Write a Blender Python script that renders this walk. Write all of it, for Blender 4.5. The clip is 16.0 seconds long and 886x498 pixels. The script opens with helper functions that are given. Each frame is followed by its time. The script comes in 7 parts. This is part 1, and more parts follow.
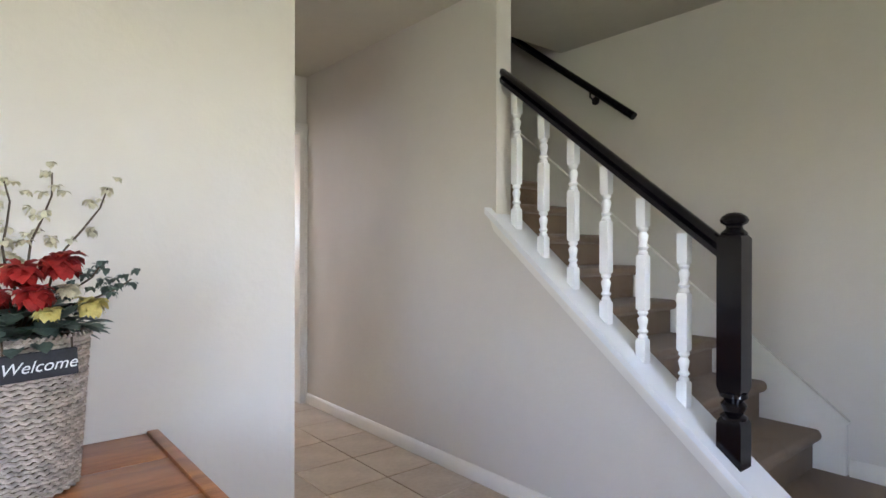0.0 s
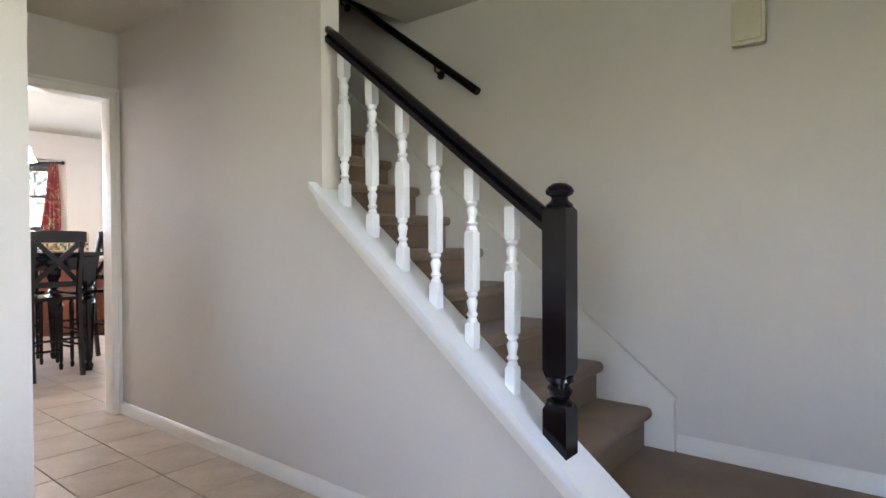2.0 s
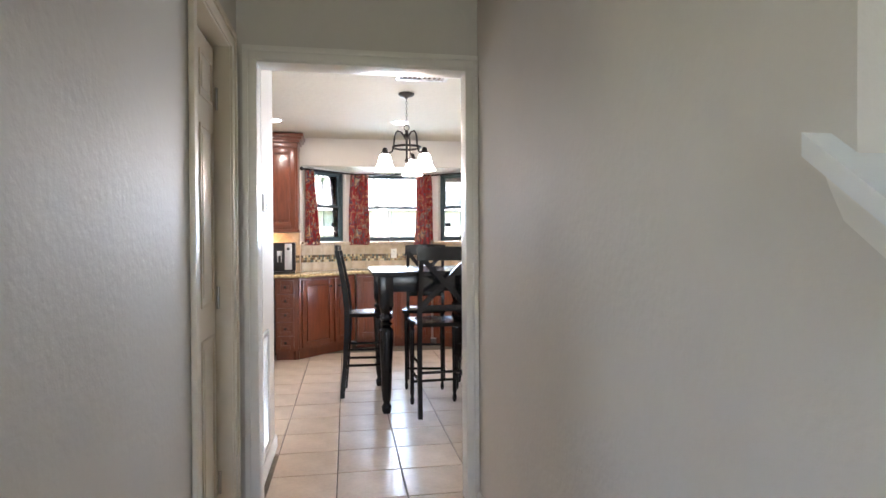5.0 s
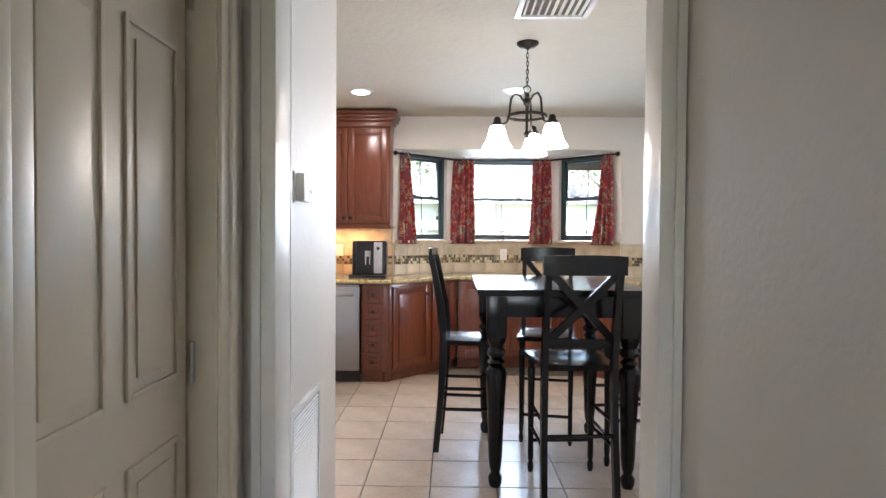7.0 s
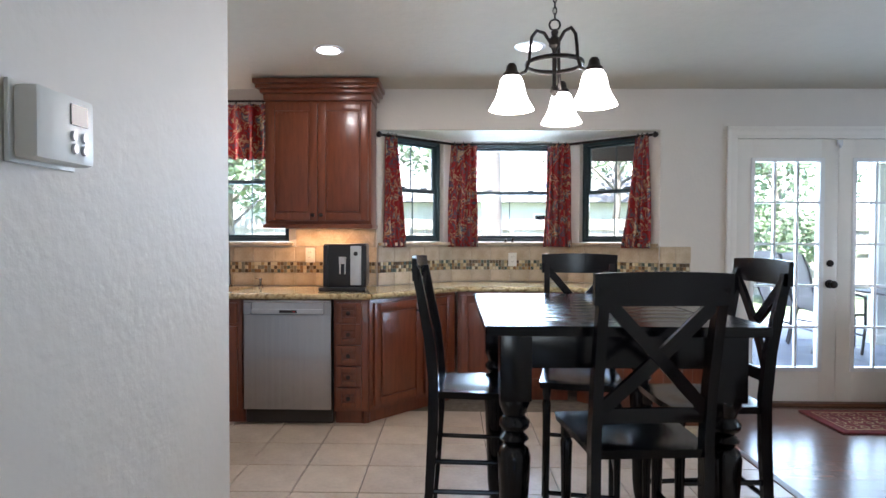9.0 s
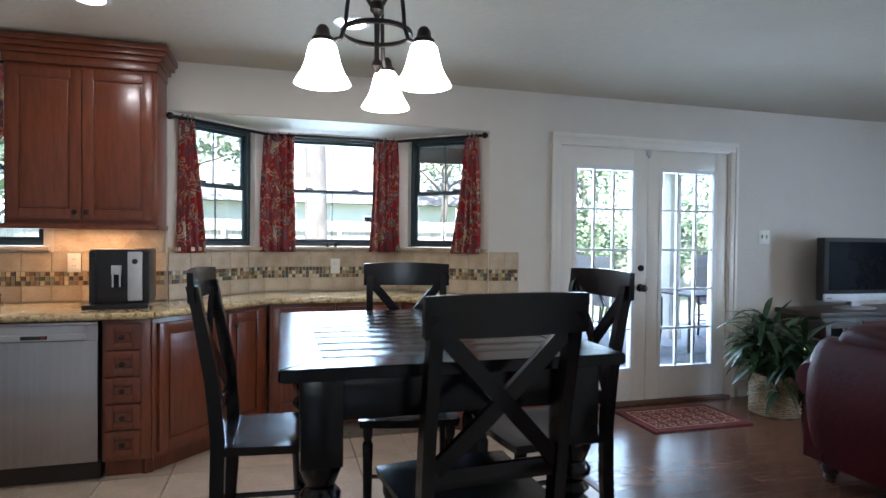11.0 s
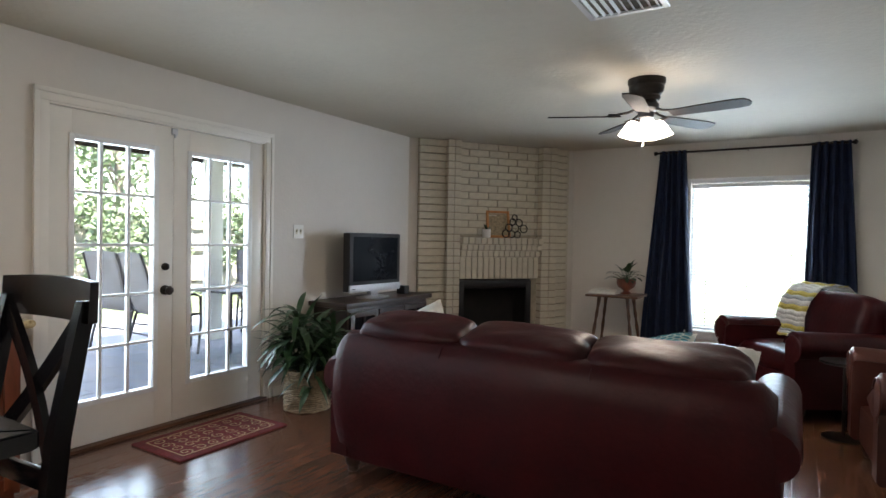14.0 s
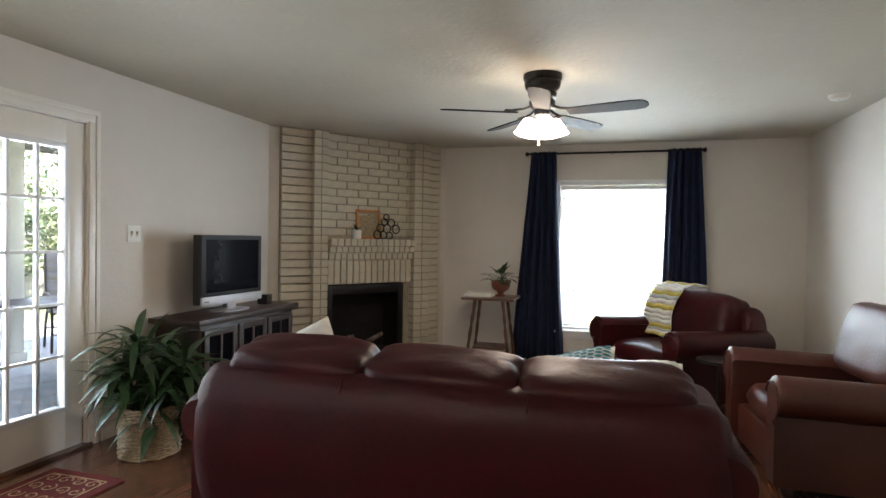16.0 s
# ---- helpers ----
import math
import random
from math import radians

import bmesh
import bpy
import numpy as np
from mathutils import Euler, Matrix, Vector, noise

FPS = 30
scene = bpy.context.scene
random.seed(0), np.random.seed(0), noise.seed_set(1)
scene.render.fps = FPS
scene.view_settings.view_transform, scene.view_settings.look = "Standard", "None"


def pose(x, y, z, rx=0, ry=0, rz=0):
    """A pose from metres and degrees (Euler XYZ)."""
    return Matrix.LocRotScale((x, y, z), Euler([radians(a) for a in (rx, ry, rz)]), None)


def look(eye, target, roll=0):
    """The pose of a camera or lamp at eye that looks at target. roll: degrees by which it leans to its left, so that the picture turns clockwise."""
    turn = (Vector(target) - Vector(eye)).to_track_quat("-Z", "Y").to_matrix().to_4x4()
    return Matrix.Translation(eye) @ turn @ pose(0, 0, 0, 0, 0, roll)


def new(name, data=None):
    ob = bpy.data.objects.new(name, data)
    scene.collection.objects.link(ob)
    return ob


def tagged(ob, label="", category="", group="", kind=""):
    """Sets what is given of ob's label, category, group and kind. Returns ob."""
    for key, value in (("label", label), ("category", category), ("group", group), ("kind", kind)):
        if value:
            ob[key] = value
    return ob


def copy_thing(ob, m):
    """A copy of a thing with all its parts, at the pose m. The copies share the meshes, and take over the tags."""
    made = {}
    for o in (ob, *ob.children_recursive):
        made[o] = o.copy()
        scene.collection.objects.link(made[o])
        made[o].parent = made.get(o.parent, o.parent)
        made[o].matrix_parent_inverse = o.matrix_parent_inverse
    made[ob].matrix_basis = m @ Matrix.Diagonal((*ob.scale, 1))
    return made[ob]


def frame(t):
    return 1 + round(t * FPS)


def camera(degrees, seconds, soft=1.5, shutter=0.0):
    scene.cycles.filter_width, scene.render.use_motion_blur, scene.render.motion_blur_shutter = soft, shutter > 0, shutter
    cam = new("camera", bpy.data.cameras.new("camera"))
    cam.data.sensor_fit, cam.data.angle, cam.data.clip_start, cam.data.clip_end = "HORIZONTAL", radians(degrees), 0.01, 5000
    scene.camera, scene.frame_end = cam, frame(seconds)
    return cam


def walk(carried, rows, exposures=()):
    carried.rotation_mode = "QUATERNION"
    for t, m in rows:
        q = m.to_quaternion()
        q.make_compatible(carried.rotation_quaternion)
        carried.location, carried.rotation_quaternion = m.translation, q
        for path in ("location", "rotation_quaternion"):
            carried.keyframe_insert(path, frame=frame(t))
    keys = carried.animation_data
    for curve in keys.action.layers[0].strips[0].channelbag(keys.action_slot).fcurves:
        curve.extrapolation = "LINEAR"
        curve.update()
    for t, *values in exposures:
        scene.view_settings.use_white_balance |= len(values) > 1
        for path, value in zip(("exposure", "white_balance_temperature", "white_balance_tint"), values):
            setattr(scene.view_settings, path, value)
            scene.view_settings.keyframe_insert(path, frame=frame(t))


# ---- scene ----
cam = camera(75.3, 16.0)
METRES, EYE, TILT, LEAN, TURN = 6.12, 1.15, 0.0, 0.0, -40.0
PATH = [
    (0, (2.708, 1.99, 1.168), (3.983, 3.531, 1.162), 0.1),
    (0.5, (2.685, 1.944, 1.137), (4.121, 3.336, 1.124), 0.0),
    (1, (2.736, 1.907, 1.113), (4.277, 3.182, 1.091), -0.2),
    (1.5, (2.872, 1.913, 1.086), (4.437, 3.158, 1.061), -0.3),
    (2, (3.063, 2.019, 1.108), (4.627, 3.265, 1.078), -0.3),
    (2.5, (3.261, 2.186, 1.143), (4.762, 3.507, 1.109), -0.4),
    (3, (3.495, 2.367, 1.171), (4.795, 3.887, 1.136), -0.6),
    (3.5, (3.681, 2.568, 1.187), (4.705, 4.285, 1.156), -0.5),
    (4, (3.832, 2.822, 1.216), (4.621, 4.659, 1.189), -0.4),
    (4.5, (3.964, 3.091, 1.22), (4.533, 5.008, 1.196), -0.4),
    (5, (4.063, 3.361, 1.225), (4.396, 5.333, 1.205), -0.3),
    (5.2, (4.088, 3.487, 1.233), (4.341, 5.471, 1.209), -0.2),
    (7.3, (4.118, 4.761, 1.287), (4.078, 6.76, 1.243), 0.2),
    (7.5, (4.125, 4.89, 1.286), (4.082, 6.889, 1.246), 0.0),
    (8, (4.138, 5.166, 1.294), (4.09, 7.164, 1.246), 0.2),
    (8.2, (4.14, 5.27, 1.295), (4.092, 7.269, 1.247), 0.2),
    (10.3, (4.153, 5.983, 1.313), (4.343, 7.973, 1.278), 0.2),
    (10.5, (4.193, 5.997, 1.314), (4.484, 7.976, 1.277), 0.5),
    (11, (4.249, 6.096, 1.32), (4.793, 8.02, 1.285), 0.6),
    (11.5, (4.327, 6.165, 1.327), (5.115, 8.003, 1.295), 0.7),
    (12, (4.396, 6.2, 1.34), (5.408, 7.924, 1.307), 0.8),
    (12.5, (4.442, 6.251, 1.34), (5.694, 7.81, 1.309), 0.8),
    (13, (4.484, 6.305, 1.328), (5.933, 7.683, 1.297), 0.8),
    (13.5, (4.611, 6.316, 1.315), (6.187, 7.547, 1.285), 0.8),
    (14, (4.713, 6.456, 1.319), (6.415, 7.507, 1.286), 1.0),
    (14.5, (4.789, 6.539, 1.331), (6.567, 7.455, 1.298), 0.9),
    (15, (4.833, 6.708, 1.338), (6.679, 7.475, 1.307), 0.9),
    (15.5, (4.882, 6.822, 1.35), (6.776, 7.464, 1.317), 1.0),
    (16, (5.024, 6.91, 1.363), (6.942, 7.474, 1.328), 0.9),
]
walk(cam, [(t, look(eye, target, roll)) for t, eye, target, roll in PATH],
     [(0, 4.9, 6500, 23), (2.5, 4.98, 6500, 22), (4, 4.78, 6500, 21), (5, 4.55, 6450, 20), (7.5, 4.15, 6200, 18), (8, 4.02, 6100, 18), (10.5, 3.4, 5750, 14), (12, 3.4, 5900, 14), (13, 3.53, 6450, 16), (14, 3.43, 6800, 17), (16, 3.63, 7300, 18)])

# ---- world and large lights ----
world = bpy.data.worlds.new("sky")
scene.world = world
world.use_nodes = True
wn = world.node_tree.nodes
sky = wn.new("ShaderNodeTexSky")
sky.sky_type = "NISHITA"
sky.sun_disc = False
sky.sun_elevation = radians(62)
sky.sun_rotation = radians(20)
world.node_tree.links.new(sky.outputs[0], wn["Background"].inputs[0])
wn["Background"].inputs[1].default_value = 0.15
scene.view_settings.exposure = 3.5


def lamp(name, kind, where, power, color=(1, 1, 1), size=0.1, size_y=None, target=None, angle=None):
    d = bpy.data.lights.new(name, kind)
    d.energy, d.color = power, color
    if kind == "AREA":
        d.size = size
        if size_y:
            d.shape, d.size_y = "RECTANGLE", size_y
    elif kind == "SUN":
        d.angle = angle
    else:
        d.shadow_soft_size = size
    ob = new(name, d)
    ob.matrix_world = look(where, target) if target else Matrix.Translation(where)
    return ob


lamp("sun", "SUN", (3, -2, 9), 5.0, (1.0, 0.95, 0.87), target=(4.2, 1.5, 0), angle=radians(0.55))
# sky light entering by the openings; entry and front openings are assumed, unseen
DAY = (0.64, 0.82, 1.0)
lamp("skylight_bay", "AREA", (4.64, 10.85, 1.72), 7.0, DAY, 1.2, 0.8, target=(4.64, 8, 1.0))
lamp("skylight_french_doors", "AREA", (7.1, 10.36, 1.15), 6.0, DAY, 1.4, 1.6, target=(7.1, 7, 0.6))
lamp("skylight_sink", "AREA", (2.4, 10.34, 1.7), 2.5, DAY, 0.8, 0.8, target=(2.4, 8, 1.0))
lamp("skylight_living", "AREA", (11.82, 6.91, 1.2), 15, DAY, 1.1, 1.5, target=(9, 6.91, 0.9))
lamp("skylight_entry", "AREA", (0.84, 1.55, 1.4), 0.37, (0.82, 0.9, 1.0), 1.15, 1.1, target=(4.6, 1.75, 1.0))
# added fill for the passage, at an invented window out of view
lamp("skylight_front", "AREA", (3.9, 0.24, 1.4), 0.6, (0.82, 0.9, 1.0), 0.8, 1.1, target=(4.0, 4, 1.2))

# ---- materials ----
MATS = {}


def srgb(h):
    c = [int(h[i:i + 2], 16) / 255 for i in (0, 2, 4)]
    return tuple(((v + 0.055) / 1.055) ** 2.4 if v > 0.04045 else v / 12.92 for v in c) + (1,)


def mat(name, color, rough=0.5, metal=0.0, scale=8.0, vary=0.12, bump=0.0, bump_scale=120.0, stretch=(1, 1, 1), color2=None,
        rand=0.0, emit=0.0, spec=0.5, coat=0.0, detail=4.0, sheen=0.0):
    """A surface with two scales of variation in colour, its own gloss and fine relief."""
    m = bpy.data.materials.new(name)
    m.use_nodes = True
    nt = m.node_tree
    n, l = nt.nodes, nt.links
    b = n["Principled BSDF"]
    b.inputs["Roughness"].default_value = rough
    b.inputs["Metallic"].default_value = metal
    b.inputs["Specular IOR Level"].default_value = spec
    b.inputs["Coat Weight"].default_value = coat
    b.inputs["Coat Roughness"].default_value = 0.12
    b.inputs["Sheen Weight"].default_value = sheen
    c = color if len(color) == 4 else (*color, 1)
    c2 = color2 or tuple(v * (1 - 2.2 * vary) for v in c[:3]) + (1,)
    c2 = c2 if len(c2) == 4 else (*c2, 1)
    tc = n.new("ShaderNodeTexCoord")
    mp = n.new("ShaderNodeMapping")
    mp.inputs["Scale"].default_value = stretch
    l.new(tc.outputs["Object"], mp.inputs[0])
    big = n.new("ShaderNodeTexNoise")
    big.inputs["Scale"].default_value = scale
    big.inputs["Detail"].default_value = detail
    l.new(mp.outputs[0], big.inputs["Vector"])
    small = n.new("ShaderNodeTexNoise")
    small.inputs["Scale"].default_value = scale * 9
    small.inputs["Detail"].default_value = 3
    l.new(mp.outputs[0], small.inputs["Vector"])
    add = n.new("ShaderNodeMath")
    add.operation = "MULTIPLY_ADD"
    l.new(small.outputs[0], add.inputs[0])
    add.inputs[1].default_value = 0.45
    l.new(big.outputs[0], add.inputs[2])
    ramp = n.new("ShaderNodeValToRGB")
    ramp.color_ramp.elements[0].position, ramp.color_ramp.elements[0].color = 0.5, c2
    ramp.color_ramp.elements[1].position, ramp.color_ramp.elements[1].color = 0.92, c
    l.new(add.outputs[0], ramp.inputs[0])
    out = ramp.outputs[0]
    if rand:
        info = n.new("ShaderNodeObjectInfo")
        hsv = n.new("ShaderNodeHueSaturation")
        rng = n.new("ShaderNodeMapRange")
        rng.inputs[3].default_value, rng.inputs[4].default_value = 1 - rand, 1 + rand
        l.new(info.outputs["Random"], rng.inputs[0])
        l.new(rng.outputs[0], hsv.inputs["Value"])
        l.new(out, hsv.inputs["Color"])
        out = hsv.outputs[0]
    l.new(out, b.inputs["Base Color"])
    if bump:
        fine = n.new("ShaderNodeTexNoise")
        fine.inputs["Scale"].default_value = bump_scale
        fine.inputs["Detail"].default_value = 3
        l.new(mp.outputs[0], fine.inputs["Vector"])
        bp = n.new("ShaderNodeBump")
        bp.inputs["Strength"].default_value = bump
        bp.inputs["Distance"].default_value = 0.004
        l.new(fine.outputs[0], bp.inputs["Height"])
        l.new(bp.outputs[0], b.inputs["Normal"])
    if emit:
        b.inputs["Emission Color"].default_value = c
        b.inputs["Emission Strength"].default_value = emit
    MATS[name] = m
    return m


def mixed(name, stops, scale, rough=0.6, kind="noise", bump=0.0, stretch=(1, 1, 1), distort=0.0, coat=0.0, second=None, spec=0.5):
    """A patterned surface: noise, voronoi or wave through a colour ramp with several stops."""
    m = mat(name, stops[0][1], rough, coat=coat, spec=spec)
    nt = m.node_tree
    n, l = nt.nodes, nt.links
    b = n["Principled BSDF"]
    tc = n.new("ShaderNodeTexCoord")
    mp = n.new("ShaderNodeMapping")
    mp.inputs["Scale"].default_value = stretch
    l.new(tc.outputs["Object"], mp.inputs[0])
    if kind == "voronoi":
        t = n.new("ShaderNodeTexVoronoi")
        t.inputs["Scale"].default_value = scale
        fac = t.outputs["Color"]
    elif kind == "wave":
        t = n.new("ShaderNodeTexWave")
        t.inputs["Scale"].default_value = scale
        t.inputs["Distortion"].default_value = distort
        t.inputs["Detail"].default_value = 3
        fac = t.outputs["Fac"]
    else:
        t = n.new("ShaderNodeTexNoise")
        t.inputs["Scale"].default_value = scale
        t.inputs["Detail"].default_value = 6
        t.inputs["Distortion"].default_value = distort
        fac = t.outputs[0]
    l.new(mp.outputs[0], t.inputs["Vector"])
    r = n.new("ShaderNodeValToRGB")
    e = r.color_ramp.elements
    while len(e) < len(stops):
        e.new(0.5)
    for i, (p, c) in enumerate(stops):
        e[i].position, e[i].color = p, c
    l.new(fac, r.inputs[0])
    l.new(r.outputs[0], b.inputs["Base Color"])
    if bump:
        bp = n.new("ShaderNodeBump")
        bp.inputs["Strength"].default_value = bump
        bp.inputs["Distance"].default_value = 0.004
        l.new(fac, bp.inputs["Height"])
        l.new(bp.outputs[0], b.inputs["Normal"])
    return m


wall_paint = mat("wall_paint", (0.665, 0.615, 0.55), 0.56, scale=1.3, vary=0.02, bump=0.35, bump_scale=45, detail=3)
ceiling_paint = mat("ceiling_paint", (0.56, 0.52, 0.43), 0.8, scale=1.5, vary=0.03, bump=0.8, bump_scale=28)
trim_paint = mat("trim_paint", (0.80, 0.76, 0.69), 0.28, scale=3, vary=0.02, bump=0.05)
white_gloss = mat("white_gloss", (0.83, 0.83, 0.82), 0.22, scale=4, vary=0.02, bump=0.06, bump_scale=60)
door_paint = mat("door_paint", (0.74, 0.655, 0.52), 0.35, scale=3, vary=0.02, bump=0.04)
black_gloss = mat("black_gloss", (0.005, 0.004, 0.006), 0.16, scale=12, vary=0.2, bump=0.03, spec=0.4)
black_wood = mat("black_wood", (0.0045, 0.004, 0.005), 0.2, scale=10, vary=0.25, bump=0.05, bump_scale=60, stretch=(1, 6, 1), spec=0.34)
cherry = mat("cherry", (0.17, 0.042, 0.016), 0.28, scale=7, vary=0.22, bump=0.04, stretch=(6, 6, 0.7), color2=(0.105, 0.025, 0.009), coat=0.2)
dark_toe = mat("dark_toe", (0.02, 0.012, 0.008), 0.6)
granite = mixed("granite", [(0.25, srgb("5a4630")), (0.42, srgb("a08a62")), (0.55, srgb("c9b68d")), (0.7, srgb("8a7048"))], 34, 0.12, spec=0.5)
travertine = mat("travertine", (0.56, 0.46, 0.33), 0.4, scale=9, vary=0.16, bump=0.15, bump_scale=70, color2=(0.38, 0.28, 0.17), rand=0.1)
floor_tile = mat("floor_tile", (0.56, 0.46, 0.36), 0.3, scale=5, vary=0.1, bump=0.1, bump_scale=25, color2=(0.42, 0.33, 0.245), rand=0.06)
grout = mat("grout", (0.20, 0.165, 0.125), 0.9, scale=20, vary=0.2)
carpet = mat("carpet", (0.225, 0.135, 0.07), 0.95, scale=5, vary=0.2, bump=1.0, bump_scale=320, color2=(0.14, 0.08, 0.04), sheen=0.3)
steel = mat("steel", (0.40, 0.40, 0.415), 0.2, 1.0, scale=3, vary=0.05, stretch=(14, 14, 0.2))
chrome = mat("chrome", (0.7, 0.7, 0.7), 0.12, 1.0, vary=0.04)
bronze = mat("bronze", (0.035, 0.028, 0.024), 0.38, 0.7, scale=14, vary=0.2, bump=0.05)
black_plastic = mat("black_plastic", (0.012, 0.012, 0.014), 0.3, scale=20, vary=0.1)
screen_glass = mat("screen_glass", (0.005, 0.006, 0.009), 0.1, scale=3, vary=0.1, spec=0.12)
silver_plastic = mat("silver_plastic", (0.55, 0.56, 0.58), 0.3, 0.4, scale=20, vary=0.05)
white_plastic = mat("white_plastic", (0.78, 0.77, 0.72), 0.35, scale=10, vary=0.02)
cream_plastic = mat("cream_plastic", (0.60, 0.55, 0.41), 0.4, scale=8, vary=0.04)
leather = mat("leather", (0.046, 0.004, 0.005), 0.42, scale=5, vary=0.2, bump=0.6, bump_scale=28, spec=0.22, color2=(0.026, 0.003, 0.004))
leather_tan = mat("leather_tan", (0.085, 0.021, 0.012), 0.42, scale=4, vary=0.2, bump=0.35, bump_scale=60, color2=(0.06, 0.014, 0.008))
brick_paint = mat("brick_paint", (0.62, 0.56, 0.44), 0.65, scale=14, vary=0.07, bump=0.5, bump_scale=70, rand=0.05)
mortar_paint = mat("mortar_paint", (0.42, 0.36, 0.27), 0.85, scale=20, vary=0.12, bump=0.4)
soot = mat("soot", (0.012, 0.011, 0.010), 0.75, scale=9, vary=0.3, bump=0.4)
navy = mat("navy", (0.010, 0.022, 0.062), 0.85, scale=12, vary=0.2, bump=0.4, bump_scale=300)
oak = mat("oak", (0.52, 0.19, 0.055), 0.33, scale=3, vary=0.3, stretch=(1, 7, 7), color2=(0.24, 0.07, 0.02), bump=0.1, coat=0.2)
plank_wood = mat("plank_wood", (0.14, 0.06, 0.034), 0.22, scale=3.5, vary=0.25, stretch=(1.2, 10, 1), color2=(0.075, 0.03, 0.017), bump=0.04, rand=0.22, coat=0.15)
blade_wood = mat("blade_wood", (0.035, 0.022, 0.016), 0.6, scale=6, vary=0.25, stretch=(1, 8, 8), bump=0.05, spec=0.2)
dark_wood = mat("dark_wood", (0.045, 0.022, 0.014), 0.35, scale=6, vary=0.25, stretch=(1, 8, 8), bump=0.05)
walnut = mat("walnut", (0.13, 0.055, 0.026), 0.4, scale=6, vary=0.25, stretch=(1, 1, 5), bump=0.05)
wicker_pale = mat("wicker_pale", (0.62, 0.52, 0.43), 0.7, scale=40, vary=0.25, bump=0.4, rand=0.1)
wicker_tan = mat("wicker_tan", (0.47, 0.36, 0.22), 0.7, scale=40, vary=0.25, bump=0.4)
leaf_dark = mat("leaf_dark", (0.028, 0.07, 0.02), 0.35, scale=20, vary=0.3, rand=0.2)
leaf_blue = mat("leaf_blue", (0.10, 0.15, 0.12), 0.5, scale=20, vary=0.3)
petal_red = mat("petal_red", (0.50, 0.025, 0.02), 0.6, scale=30, vary=0.25)
petal_yellow = mat("petal_yellow", (0.75, 0.62, 0.20), 0.6, scale=30, vary=0.15)
petal_white = mat("petal_white", (0.72, 0.66, 0.46), 0.6, scale=30, vary=0.15)
twig = mat("twig", (0.12, 0.085, 0.05), 0.8, scale=30, vary=0.25)
terracotta = mat("terracotta", (0.19, 0.055, 0.03), 0.4, scale=12, vary=0.2)
chalk_black = mat("chalk_black", (0.018, 0.018, 0.024), 0.7, scale=15, vary=0.3)
chalk = mat("chalk", (0.8, 0.8, 0.78), 0.9)
print_red = mixed("print_red", [(0.0, (0.23, 0.012, 0.014, 1)), (0.36, (0.31, 0.015, 0.016, 1)), (0.40, (0.05, 0.10, 0.13, 1)), (0.43, (0.30, 0.014, 0.016, 1)), (0.5, (0.27, 0.012, 0.014, 1)),
                                (0.53, (0.52, 0.40, 0.24, 1)), (0.56, (0.29, 0.014, 0.014, 1)), (0.62, (0.06, 0.12, 0.17, 1)), (0.66, (0.58, 0.48, 0.32, 1)), (0.71, (0.45, 0.16, 0.05, 1)), (0.75, (0.19, 0.011, 0.013, 1))],
                  11, 0.85, distort=0.8)
green_frame = mat("green_frame", (0.028, 0.055, 0.062), 0.4, scale=10, vary=0.1)
blanket_white = mat("blanket_white", (0.72, 0.70, 0.64), 0.95, scale=30, vary=0.08, bump=0.8, bump_scale=200)
blanket_yellow = mat("blanket_yellow", (0.62, 0.50, 0.12), 0.95, scale=30, vary=0.1, bump=0.8, bump_scale=200)
blanket_grey = mat("blanket_grey", (0.42, 0.43, 0.42), 0.95, scale=30, vary=0.1, bump=0.8, bump_scale=200)
teal_fabric = mat("teal_fabric", (0.05, 0.23, 0.28), 0.9, scale=30, vary=0.1, bump=0.3)
linen = mat("linen", (0.70, 0.68, 0.62), 0.9, scale=30, vary=0.08, bump=0.5, bump_scale=150)
copper = mat("copper", (0.62, 0.27, 0.10), 0.35, 0.6, scale=10, vary=0.15)
paper = mat("paper", (0.75, 0.74, 0.70), 0.7, scale=10, vary=0.04)
rug_red = mat("rug_red", (0.17, 0.016, 0.016), 0.95, scale=25, vary=0.2, bump=0.8, bump_scale=300)
rug_cream = mat("rug_cream", (0.50, 0.36, 0.20), 0.95, scale=25, vary=0.15, bump=0.8, bump_scale=300)
slate = mat("slate", (0.22, 0.24, 0.28), 0.5, scale=4, vary=0.15, bump=0.3, rand=0.12)
lawn = mat("lawn", (0.105, 0.135, 0.06), 0.9, scale=3, vary=0.3, bump=1.0, bump_scale=60, color2=(0.075, 0.10, 0.045))
fence_wood = mat("fence_wood", (0.46, 0.41, 0.36), 0.9, scale=5, vary=0.2, stretch=(5, 5, 0.5), bump=0.3, rand=0.12)
bark = mat("bark", (0.23, 0.19, 0.16), 0.9, scale=9, vary=0.3, bump=1.0, bump_scale=30, stretch=(1, 1, 0.4))
foliage = mat("foliage", (0.17, 0.22, 0.12), 0.6, scale=2.5, vary=0.3, color2=(0.085, 0.125, 0.06))
siding = mat("siding", (0.62, 0.60, 0.56), 0.7, scale=2, vary=0.05)
roofing = mat("roofing", (0.18, 0.17, 0.165), 0.9, scale=6, vary=0.2)
sling = mat("sling", (0.32, 0.28, 0.27), 0.85, scale=60, vary=0.12)
patio_metal = mat("patio_metal", (0.05, 0.042, 0.042), 0.45, 0.4, scale=20, vary=0.2)
lamp_glass = mat("lamp_glass", (1.0, 0.95, 0.86), 0.4, emit=0.85, vary=0.0)
lens_glow = mat("lens_glow", (1.0, 0.94, 0.85), 0.4, emit=1.2, vary=0.0)
blind_slat = mat("blind_slat", (0.86, 0.86, 0.84), 0.5, vary=0.02)
glass = bpy.data.materials.new("window_glass")
glass.use_nodes = True
